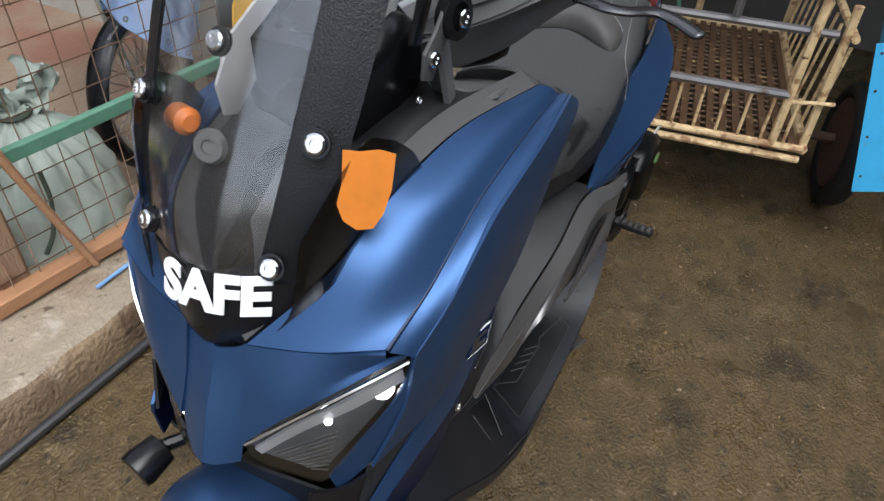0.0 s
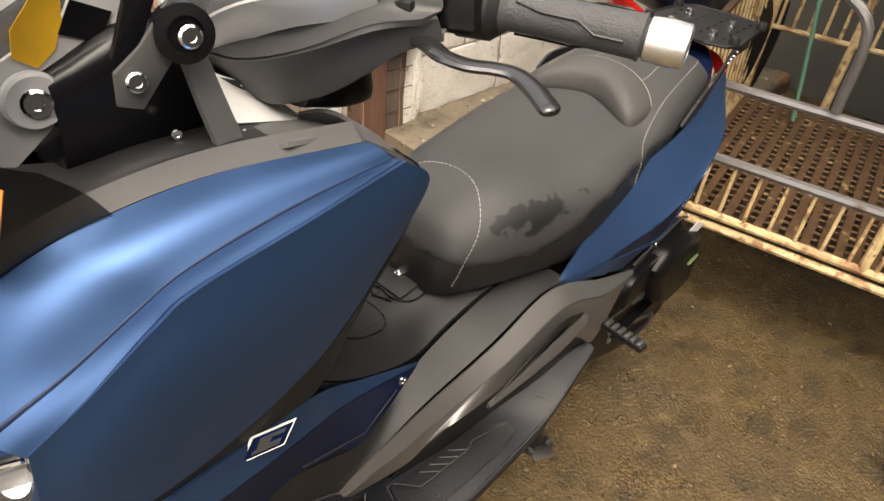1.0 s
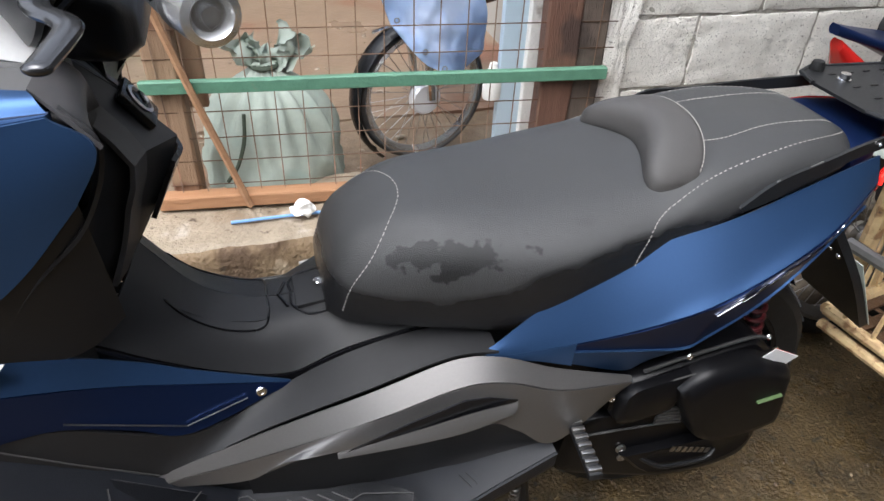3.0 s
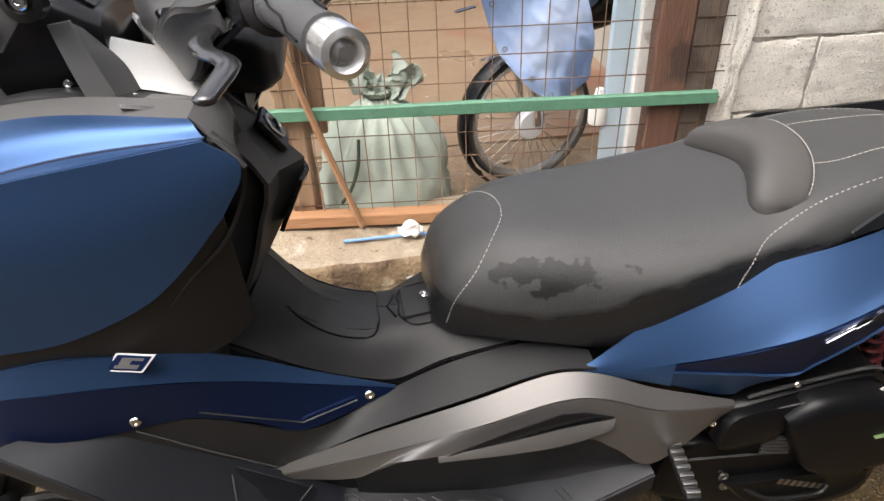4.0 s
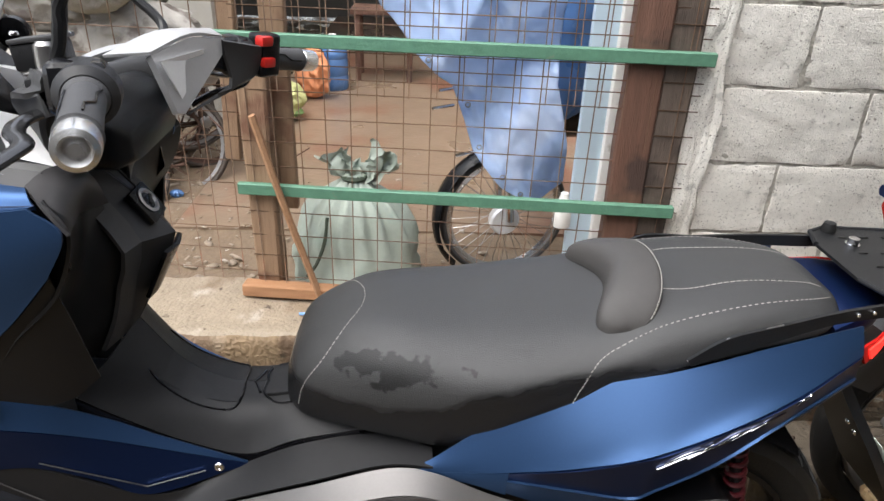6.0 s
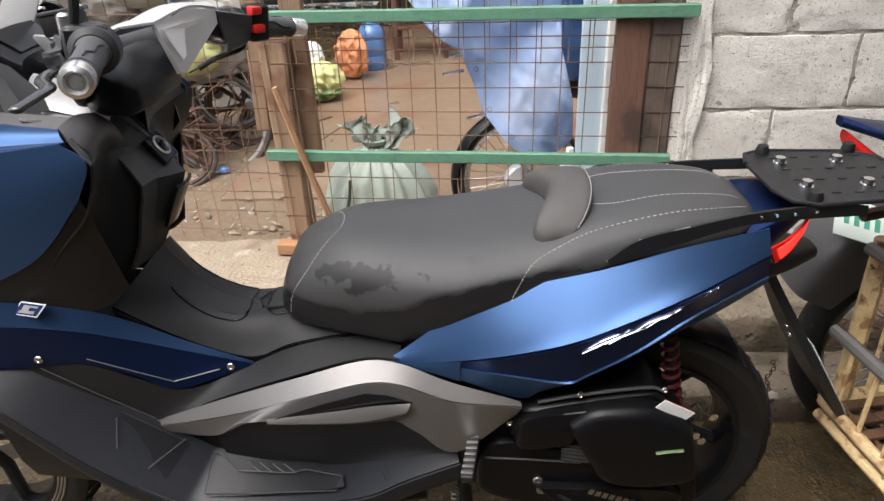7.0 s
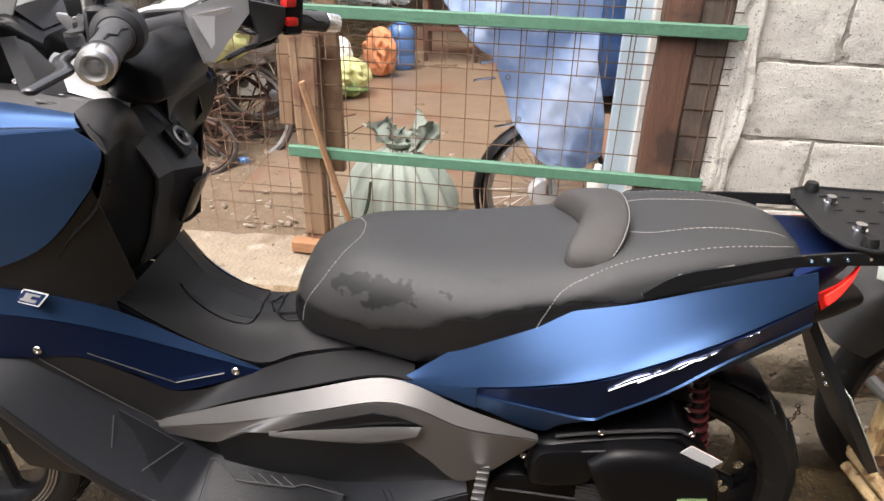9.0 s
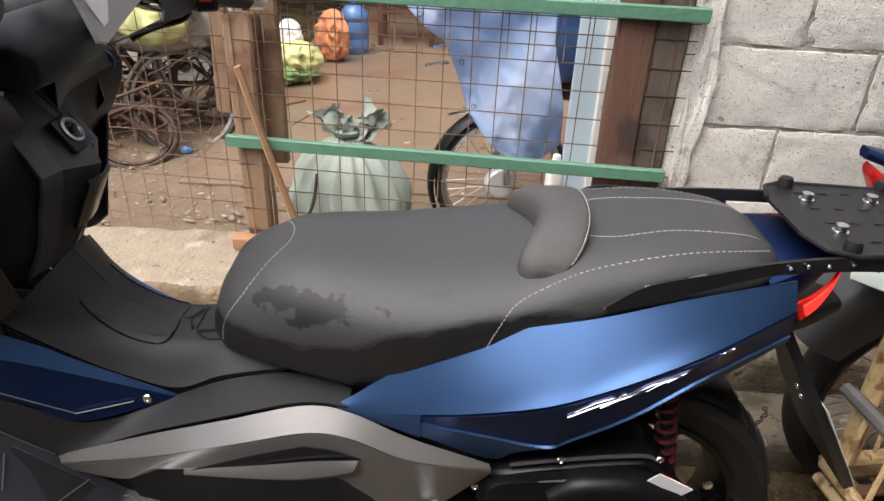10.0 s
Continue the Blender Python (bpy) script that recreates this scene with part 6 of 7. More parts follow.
part("tail_centre", loft([(.93, [(0, .79), (.08, .787), (.105, .775), (.09, .73), (0, .72)]), (.98, [(0, .803), (.07, .80), (.088, .79), (.08, .75), (0, .74)]), (1.036, [(0, .812), (.04, .81), (.05, .80), (.045, .775), (0, .77)])], 4, 3), M_BLUE_LOW, scooter, "blue tail end")
tl = panel((((.951, -.127, .772), (.985, -.11, .78), (1.015, -.088, .793), (1.04, -.052, .803), (1.044, .005, .803)), ((.966, -.123, .744), (.99, -.108, .752), (1.015, -.085, .768), (1.038, -.048, .78), (1.042, .005, .78))), nu=4, nv=3, thick=0.004)
both("tail_lamp", tl, M_REDLENS, "red tail lamp")
glow = panel((((.966, -.124, .768), (.99, -.111, .778), (1.018, -.088, .792), (1.043, -.052, .8)), ((.974, -.123, .752), (.995, -.108, .762), (1.018, -.087, .78), (1.042, -.05, .79))), nu=4, nv=2, thick=0.003)
both("lamp_strip", glow, M_TAILGLOW, "glowing red lamp strip")
for i, (a, b, w) in enumerate((((.66, -.2352, .65), (.73, -.2268, .682), .0055), ((.668, -.235, .66), (.712, -.2268, .684), .003), ((.715, -.23, .67), (.728, -.226, .69), .003), ((.70, -.2335, .664), (.752, -.222, .688), .004), ((.735, -.2275, .682), (.775, -.2165, .706), .004), ((.755, -.223, .688), (.80, -.209, .713), .0035), ((.78, -.2165, .701), (.825, -.2, .722), .003), ((.84, -.194, .729), (.852, -.188, .735), .003), ((.855, -.187, .731), (.87, -.178, .741), .003))):
    line = []
    for q in catmull(S(a, ((a[0] + b[0]) / 2, (a[1] + b[1]) / 2, (a[2] + b[2]) / 2 + .004), b), 4):
        h = low_tree.find_nearest(q)
        line.append(h[0] + Vector((0, -.001, .0003)))
    both("script_stroke", tube(line, w * .42, 6, flat=0.5), M_CHROME, "chrome script stroke")

# --- rack
arm_top = ((.699, -.163, .777), (.745, -.162, .811), (.82, -.148, .823), (.90, -.131, .833), (1.0, -.105, .832), (1.1, -.095, .828))
arm_bot = ((.705, -.163, .77), (.75, -.162, .785), (.82, -.148, .8), (.90, -.131, .815), (1.0, -.105, .812), (1.1, -.095, .812))
rk = part("rack_arm", panel((arm_top, arm_bot), nu=4, nv=2, thick=0.005), M_MATBLACK, scooter, "black flat steel rack arm")
low = (0, -.012, -.02, -.02, -.008, 0)
part("rack_arm", mirror(panel((tuple((x, y, z + d) for (x, y, z), d in zip(arm_top, low)), tuple((x, y, z + d) for (x, y, z), d in zip(arm_bot, low))), nu=4, nv=2, thick=0.005)), M_MATBLACK, scooter, "black flat steel rack arm")
part("arm_edge", tube(S((.699, -.166, .775), (.745, -.165, .81), (.82, -.151, .823)), 0.0015, 5), M_STEEL, scooter)
for x, y, z in ((.93, -.128, .826), (.955, -.122, .826), (.985, -.115, .824), (1.02, -.107, .824)):
    q = S((x, y, z))[0]
    fix((q[0], q[1], q[2]), (0, -1, 0), 0.003, rk)
plate_out = [(.975, -.055), (.99, -.1), (1.02, -.115), (1.17, -.1), (1.205, -.07), (1.21, 0), (1.205, .07), (1.17, .1), (1.02, .115), (.99, .1), (.975, .055)]
pb = bmesh.new()
pf = pb.faces.new([pb.verts.new((x, y, .832)) for x, y in plate_out])
ex = bmesh.ops.extrude_face_region(pb, geom=[pf])
bmesh.ops.translate(pb, vec=(0, 0, .005), verts=[v for v in ex["geom"] if isinstance(v, bmesh.types.BMVert)])
bmesh.ops.recalc_face_normals(pb, faces=pb.faces)
plate = part("rack_plate", pb, M_MATBLACK, scooter, "black slotted steel rack plate")
part("plate_lip", tube([(x, y, .836) for x, y in plate_out], 0.004, 8), M_MATBLACK, plate)
for x in (1.03, 1.125):
    for y in (-.05, .05):
        part("bolt", lathe([(.011, 0), (.011, .003), (.008, .003), (.008, .012), (.0005, .013)], pose(x, y, .837), 14), M_CHROME, plate)
for x in (1.0, 1.19):
    for y in (-.1, .1):
        part("knob", lathe([(.011, 0), (.012, .006), (.009, .016), (.0005, .017)], pose(x + (.02 if x < 1.1 else -.02), y, .836), 12), M_RUBBER, plate)
for i in range(5):
    for y in (-.022, .022, -.075, .075):
        part("slot", box((.013, .0035, .001), pose(1.03 + .035 * i, y, .8378)), M_BLACK, plate)

# --- plate holder and rear mudguard
ph = part("plate_holder", grid([[(.985, -.03, .7), (.985, .03, .7)], [(1.035, -.035, .615), (1.035, .035, .615)], [(1.1, -.075, .5), (1.1, .075, .5)], [(1.175, -.08, .375), (1.175, .08, .375)]], nu=4, nv=4, thick=0.016), M_MATBLACK, scooter, "black number plate holder")
for y in (-.055, -.03):
    part("holder_bolt", moved(screw(.005), facing((1.068 + .2 * (y + .03), y, .552), (-.86, 0, -.5))), M_CHROME, ph)
part("tail_beak", loft([(.93, [(0, .72), (.09, .72), (.1, .70), (.08, .66), (0, .65)]), (1.03, [(0, .715), (.05, .713), (.06, .70), (.05, .68), (0, .675)]), (1.09, [(0, .71), (.02, .708), (.025, .7), (.02, .69), (0, .688)])], 3, 3), M_MATBLACK, scooter)
part("number_plate", moved(box((.19, .165, .0015), None, .0005), pose(1.142, 0, .464, 0, 59, 0)), M_PLATE, ph, "thin white plate seen edge-on")
part("rear_hugger", lathe([(.288, -.075), (.296, -.06), (.3, 0), (.296, .06), (.288, .075)], facing((.8, 0, .285), (0, 1, 0)), 24, a0=radians(55), a1=radians(126)), M_BLACK, scooter, "black rear mudguard")

# --- wheels
def alloy_wheel(name, c, R, w, label):
    wh = new(name)
    wh.parent = scooter
    wh["label"] = label
    wh.matrix_basis = Matrix.Translation(c)
    m = facing((0, 0, 0), (0, 1, 0))
    prof = [(R - .075, -w * .4), (R - .06, -w * .48), (R - .03, -w * .5), (R - .012, -w * .42), (R - .003, -w * .22), (R, 0), (R - .003, w * .22), (R - .012, w * .42), (R - .03, w * .5), (R - .06, w * .48), (R - .075, w * .4), (R - .075, -w * .4)]
    part("tyre", lathe(prof, m, 72), M_RUBBER, wh, "black road tyre with sipes")
    gr = bmesh.new()
    for k in range(36):
        a0 = 2 * math.pi * k / 36
        for s in (-1, 1):
            pts = []
            for j in range(4):
                u = j / 3
                rr = R + .0008 - .010 * u ** 2
                aa = a0 + .10 * u + (.087 if s > 0 else 0)
                pts.append(m @ Vector((rr * math.cos(aa), rr * math.sin(aa), s * w * (.05 + .37 * u))))
            add_tube(gr, pts, .0022, 4)
    part("tread", gr, M_MATBLACK, wh, "dark tread grooves")
    r0 = R - .075
    part("rim", lathe([(r0, -w * .42), (r0 + .004, -w * .46), (r0 - .006, -w * .46), (r0 - .012, -w * .3), (r0 - .022, 0), (r0 - .012, w * .3), (r0 - .006, w * .46), (r0 + .004, w * .46), (r0, w * .42), (r0 - .002, 0), (r0, -w * .42)], m, 64), M_BLACK, wh, "black alloy rim")
    part("hub", lathe([(.02, -.06), (.045, -.05), (.05, 0), (.045, .05), (.02, .06)], m, 28), M_MATBLACK, wh)
    for k in range(6):
        a = 2 * math.pi * k / 6
        d1, d2 = Vector((math.cos(a - .12), math.sin(a - .12), 0)), Vector((math.cos(a + .2), math.sin(a + .2), 0))
        part("spoke", add_tube(bmesh.new(), [m @ (d1 * .04), m @ (d1 * .09 + d2 * .01), m @ (d2 * (r0 - .012))], .013, 8, flat=1.0), M_MATBLACK, wh)
    return wh
alloy_wheel("rear_wheel", (.80, .0, .287), .285, .135, "black alloy rear wheel")
fw = alloy_wheel("front_wheel", (-.585, .0, .285), .285, .115, "black alloy front wheel")
part("brake_disc", lathe([(.075, -.002), (.12, -.002), (.12, .002), (.075, .002), (.075, -.002)], facing((0, .05, 0), (0, 1, 0)), 40), M_STEEL, fw)
for rr in (.215, .222, .229):
    part("rim_tape", lathe([(rr - .001, 0), (rr + .001, .001), (rr + .003, 0), (rr - .001, 0)], facing((0, -.0585, 0), (0, -1, 0)), 64), M_STEEL, fw, "thin silver rim line")
part("front_mudguard", lathe([(.292, -.066), (.3, -.055), (.306, -.03), (.308, 0), (.306, .03), (.3, .055), (.292, .066)], facing((-.585, 0, .285), (0, 1, 0)), 28, a0=radians(30), a1=radians(112)), M_BLUE, scooter, "matte blue front mudguard")
part("mudguard_top", grid([[(-.545, -.075, .59), (-.548, -.04, .625), (-.55, 0, .637), (-.548, .04, .625), (-.545, .075, .59)], [(-.485, -.085, .6), (-.49, -.045, .64), (-.492, 0, .655), (-.49, .045, .64), (-.485, .085, .6)], [(-.425, -.085, .575), (-.43, -.045, .625), (-.432, 0, .64), (-.43, .045, .625), (-.425, .085, .575)]], nu=4, nv=5), M_BLUE, scooter, "matte blue top of the front mudguard", sharp=80)
for s in (-1, 1):
    part("fork_leg", tube([(-.585, s * .085, .285), (-.555, s * .085, .38), (-.51, s * .08, .52)], .021, 12), M_MATBLACK, scooter)
    part("fork_reflector", box((.004, .02, .03), pose(-.53, s * .108, .42)), M_ORANGE, scooter)

# --- engine and running gear
eng = new("engine")
eng.parent = scooter
eng["label"] = "black scooter engine and drive cover"
def dome(outline, layers, name, label, material=None, m=None):
    """A moulded cover: the outline (x, z) drawn in towards its middle from layer to layer, each (y, share, lift)."""
    pts = [Vector((x, 0, z)) for x, z in outline]
    ring = catmull(pts + [pts[0]], 3)[:-1]
    mid = sum(pts, Vector()) / len(pts)
    bm = bmesh.new()
    rings = []
    for y, share, lift in layers:
        rings.append([bm.verts.new(mid + (p - mid) * share + Vector((0, y, lift))) for p in ring])
    for a, b in zip(rings, rings[1:]):
        for k in range(len(ring)):
            j = (k + 1) % len(ring)
            bm.faces.new((a[k], a[j], b[j], b[k]))
    bm.faces.new(rings[-1])
    bm.faces.new(rings[0])
    return part(name, bm, material or M_ENGINE, eng, label, sharp=40)


dome([(.5, .39), (.517, .421), (.557, .43), (.64, .41), (.69, .393), (.74, .36), (.857, .337), (.89, .33), (.9, .26), (.88, .215), (.8, .2), (.7, .215), (.614, .25), (.507, .298), (.494, .333)],
     [(-.06, 1, 0), (-.165, 1, 0), (-.176, .985, .001), (-.182, .94, .003), (-.184, .86, .004)], "drive_cover", "black drive cover")
dome([(.6, .335), (.68, .33), (.76, .33), (.85, .32), (.862, .29), (.83, .26), (.75, .25), (.66, .27)], [(-.17, 1, 0), (-.195, 1, 0), (-.2, .94, 0), (-.198, .86, 0)], "belt_cover", "black lower cover")
dome([(.552, .452), (.566, .505), (.664, .53), (.774, .545), (.805, .535), (.852, .48), (.86, .39), (.78, .372), (.69, .4), (.6, .43)],
     [(-.1, 1, 0), (-.178, 1, 0), (-.19, .975, .002), (-.196, .9, .004)], "air_box", "black air box cover")
dome([(.562, .477), (.576, .506), (.64, .518), (.705, .522), (.69, .49), (.665, .46), (.65, .44), (.57, .432)], [(-.185, 1, 0), (-.203, .98, 0), (-.21, .9, .002), (-.212, .76, .004)], "air_duct", "black moulded duct")
dome([(.649, .5), (.675, .524), (.705, .534), (.77, .535), (.8, .524), (.845, .502), (.858, .45), (.868, .392), (.858, .372), (.779, .362), (.711, .378), (.685, .42), (.662, .464)],
     [(-.185, 1, 0), (-.215, .99, 0), (-.226, .955, -.002), (-.232, .87, -.006), (-.234, .74, -.008)], "air_box_lid", "black domed air box lid")
# highlights on the black covers' edges, laid on as paler lines
part("edge_highlight", tube([(.59, -.205, .506), (.65, -.21, .517), (.7, -.213, .527)], .0016, 5, 3), M_GREY, eng, "pale line drawn for the moulded edge's highlight")
part("edge_highlight", tube([(.512, -.184, .394), (.58, -.187, .392), (.68, -.187, .381)], .0022, 5, 3), M_GREY, eng, "pale line drawn for the moulded edge's highlight")
part("upper_edge", tube([(.6, -.192, .527), (.664, -.194, .542), (.774, -.194, .556), (.8, -.194, .548)], .003, 6, 3), M_GREYDEEP, eng)
part("pale_sticker", moved(box((.058, .0012, .024)), Matrix.Translation((.816, -.219, .529)) @ pose(0, 0, 0, 14, 29, 0)), M_WHITE, eng, "white and red warning sticker")
part("red_line", moved(box((.05, .0014, .003)), Matrix.Translation((.8205, -.2195, .5375)) @ pose(0, 0, 0, 14, 29, 0)), M_RED, eng)
part("green_mark", tube([(.79, -.2345, .452), (.81, -.2348, .455), (.834, -.2342, .457)], .0048, 6, 3, flat=.4), M_GREENPRINT, eng, "small green maker's mark")
for x, z in ((.668, .545), (.803, .552), (.553, .487)):
    part("bolt", moved(screw(.0055), facing((x, -.196, z), (0, -1, .2))), M_CHROME, eng)
for x, z in ((.606, .338), (.613, .314)):
    part("bolt", moved(screw(.009), facing((x, -.186, z), (0, -1, .1))), M_STEEL, eng)
for i in range(5):
    part("fin", box((.05, .004, .004), pose(.667, -.2, .402 + .008 * i, 0, 12, 0)), M_GREYDEEP, eng)
for i in range(7):
    part("cast_bar", box((.009, .0015, .012), pose(.7 + .0125 * i, -.2, .322 - .0048 * i, 0, 21, 0)), M_STEEL, eng, "raised cast lettering as plain bars")
part("kick_arm", tube([(.63, -.19, .322), (.66, -.2, .3), (.693, -.205, .284), (.77, -.205, .279), (.79, -.2, .292)], .0045, 8, 4), M_MATBLACK, eng)
spring = bmesh.new()
pts = []
for i in range(120):
    a = i / 120 * 2 * math.pi * 8
    u = i / 119
    pts.append((.846 - .03 * u + .013 * math.cos(a), -.135 + .013 * math.sin(a), .46 + .16 * u))
add_tube(spring, pts, .0042, 6)
sh = part("shock_absorber", tube([(.854, -.135, .42), (.812, -.135, .65)], .009, 10), M_MATBLACK, eng)
part("spring", spring, M_REDSPRING, sh, "red coil spring")
part("brake_calliper", box((.06, .03, .05), pose(.885, -.085, .25), .006), M_MATBLACK, eng)
for x, z in ((.9, .375), (.912, .362), (.925, .42)):
    part("bolt", moved(screw(.009), facing((x, -.12, z), (0, -1, 0))), M_CHROME, eng)
for s in (-1, 1):
    pg = part("footpeg", moved(box((.02, .1, .012), None, .003), Matrix.Translation((.487, s * .25, .462)) @ pose(0, 0, 0, s * 4, -4, s * 8)), M_MATBLACK, scooter, "ribbed passenger footpeg")
    for i in range(7):
        part("peg_rib", moved(box((.019, .007, .006), None, .001), Matrix.Translation((.487, s * .25, .462)) @ pose(0, 0, 0, s * 4, -4, s * 8) @ pose(0, -.042 + .014 * i, .008)), M_STEEL, pg)
    part("peg_bracket", tube([(.47, s * .13, .43), (.475, s * .2, .455)], .012, 8), M_MATBLACK, scooter)
cs = new("centre_stand")
cs.parent = scooter
cs["label"] = "black centre stand, put down"
for s in (-1, 1):
    part("stand_leg", tube([(.47, s * .09, .3), (.48, s * .12, .15), (.49, s * .15, .02), (.53, s * .155, .012)], .013, 8, 3), M_MATBLACK, cs)
part("crossbar", tube([(.475, -.11, .2), (.475, .11, .2)], .011, 8), M_MATBLACK, cs)
sp = bmesh.new()
add_tube(sp, [(.455 + .008 * math.cos(i * .9), -.135 + .008 * math.sin(i * .9), .12 + .0018 * i) for i in range(80)], .002, 5)
part("spring", sp, M_STEEL, cs)
ss = part("side_stand", tube([(.1, -.16, .235), (.2, -.175, .22), (.33, -.185, .205), (.35, -.205, .195)], .009, 8, 3), M_MATBLACK, scooter, "folded black side stand")
part("stand_foot", box((.05, .03, .006), pose(.365, -.215, .19, 0, 10, -20), .002), M_STEEL, ss)
part("frame_rail", tube([(-.2, -.12, .26), (.1, -.14, .22), (.4, -.13, .25)], .014, 8, 3), M_MATBLACK, scooter)

# --- handlebars, turned slightly to the right
BAR = Matrix.Translation((-.02, 0, 1.013)) @ Matrix.Rotation(radians(-3.0), 4, 'X') @ Matrix.Rotation(radians(-7.4), 4, Vector((.45, 0, .89))) @ Matrix.Translation((.02, 0, -1.0))
bars = new("handlebar")
bars.parent = scooter
bars["label"] = "handlebar with grey grips and alloy bar ends"
bars.matrix_basis = BAR
TO_BAR = (scooter.matrix_basis @ BAR).inverted()
def bpart(name, bm, material, label="", parent=None, sharp=35):
    return part(name, bm, material, parent or bars, label, sharp)
for s in (-1, 1):
    inner, outer, end = Vector((.065, s * .215, 1.082)), Vector((.118, s * .322, 1.069)), Vector((.133, s * .352, 1.066))
    d = (outer - inner).normalized()
    gm = facing(inner, d)
    L = (outer - inner).length
    g = bpart("grip", lathe([(.014, 0), (.0205, .002), (.0205, .008), (.0175, .012), (.0168, L * .5), (.0178, L - .004), (.019, L), (.012, L + .002)], gm, 28), M_GRIP, "grey rubber grip")
    for i in range(3):
        a0 = .6 + i * 1.9
        pts = [gm @ Vector((.0185 * math.cos(a0 + w), .0185 * math.sin(a0 + w), zz)) for w, zz in ((0, .018), (.25, .04), (.25, .07), (.7, .085), (.7, L - .012))]
        part("grip_groove", tube(pts, .0011, 5), M_BLACK, g)
    be = facing(outer, d)
    bpart("bar_end", lathe([(.0145, .002), (.0172, .004), (.0182, .02), (.0172, .034), (.0125, .036), (.0095, .030), (.0055, .030), (.0055, .034), (.0005, .034)], be, 32), M_ALU, "alloy bar end weight")
    sw = bpart("switch_box", moved(box((.055, .055, .05), None, .012, 3), Matrix.Translation((.045, s * .19, 1.088)) @ pose(0, 0, 0, 0, 0, s * -26)), M_BLACK, "black switch box")
    col = bpart("collar", lathe([(.027, -.024), (.031, -.018), (.029, .01), (.022, .018)], facing(inner - d * .012, d), 28), M_DARK)
    lw = [TO_BAR @ Vector(q) for q in ((-.012, -.195, 1.094), (-.018, -.222, 1.094), (-.021, -.24, 1.092), (-.014, -.26, 1.09), (.0, -.275, 1.089), (.008, -.29, 1.088), (.005, -.31, 1.085), (-.004, -.335, 1.079))]
    lv = [Vector((v.x, -s * v.y, v.z)) for v in lw]
    le = bpart("brake_lever", add_tube(bmesh.new(), catmull(lv, 5), .0098, 12, flat=.5), M_LEVER, "dark alloy brake lever")
    part("lever_tip", moved(cloth_blob(.0096, (1, .8, .52), 0, 1, 3), Matrix.Translation(lv[-1])), M_LEVER, le)
    bpart("lever_clamp", moved(box((.045, .04, .022), None, .005), Matrix.Translation((.005, s * .165, 1.085)) @ pose(0, 0, 0, 0, -10, s * -20)), M_MATBLACK)
    bpart("clamp_plate", moved(box((.04, .03, .004), None, .002), Matrix.Translation((.0, s * .163, 1.099)) @ pose(0, 0, 0, 0, -10, s * -20)), M_STEEL)
res = bpart("reservoir", moved(box((.048, .042, .026), None, .004), Matrix.Translation((-.012, -.148, 1.112)) @ pose(0, 0, 0, 0, -8, 18)), M_MATBLACK, "black brake fluid reservoir")
part("reservoir_lid", moved(box((.052, .046, .005), None, .002), Matrix.Translation((-.012, -.148, 1.1275)) @ pose(0, 0, 0, 0, -8, 18)), M_GREYDEEP, res)
for dx, dy in ((-.018, -.014), (.018, .014)):
    part("lid_screw", moved(screw(.0045), Matrix.Translation((-.012 + dx, -.148 + dy, 1.1305))), M_CHROME, res)
part("mirror_clamp", lathe([(.0115, 0), (.0115, .022), (.008, .026), (.0005, .026)], Matrix.Translation((.0, -.163, 1.1)), 16), M_STEEL, bars, "bright mirror clamp nut")
pod = bpart("switch_pod", moved(box((.034, .04, .064), None, .008, 3), Matrix.Translation(TO_BAR @ Vector((0.112, .196, 1.074))) @ pose(0, 0, 0, 0, 8, -30)), M_BLACK, "black switch pod")
for at in ((0.118, 0.18, 1.097), (0.119, 0.18, 1.066)):
    part("button", moved(box((.018, .022, .015), None, .004), Matrix.Translation(TO_BAR @ Vector(at)) @ pose(0, 0, 0, 0, 8, -30)), M_RED, pod, "red switch")
bpart("lever_arm", tube([TO_BAR @ Vector(q) for q in ((.085, .2, 1.04), (.075, .19, 1.028), (.03, .18, 1.015), (.0, .17, 1.0))], .005, 8, 4), M_BLACK, "black choke lever under the switches")
# cover: a wing on each side of the steering head
def BW(s, *pts):
    """World places on the far side of the bar, in its own frame; s = -1 gives the near side."""
    q = [TO_BAR @ Vector(p) for p in pts]
    return [(v.x, v.y * s, v.z) for v in q]
def plate(pts, depth):
    """A flat-sided plate: the outline pts and its copy shifted by depth."""
    bm = bmesh.new()
    f = bm.faces.new([bm.verts.new(q) for q in pts])
    r = bmesh.ops.extrude_face_region(bm, geom=[f])
    bmesh.ops.translate(bm, vec=depth, verts=[v for v in r["geom"] if isinstance(v, bmesh.types.BMVert)])
    bmesh.ops.recalc_face_normals(bm, faces=bm.faces)
    return bm
def wing(s):
    rows = []
    for y, x0, x1, z0, z1 in ((.0, -.115, -.05, 1.0, 1.075), (.06, -.1, -.05, .99, 1.08), (.12, -.07, -.02, 1.01, 1.09), (.175, -.035, .015, 1.05, 1.098), (.2, -.005, .04, 1.06, 1.095)):
        rows.append([(x0, s * y, (z0 + z1) / 2), (x0 + .02, s * y, z1 - .012), ((x0 + x1) / 2, s * y, z1), (x1 - .01, s * y, z1 - .008), (x1, s * y, (z0 + z1) / 2), (x1 - .02, s * y, z0 + .008), ((x0 + x1) / 2, s * y, z0), (x0 + .015, s * y, z0 + .02), (x0, s * y, (z0 + z1) / 2)])
    return grid(rows, nu=3, nv=4, thick=0.003)
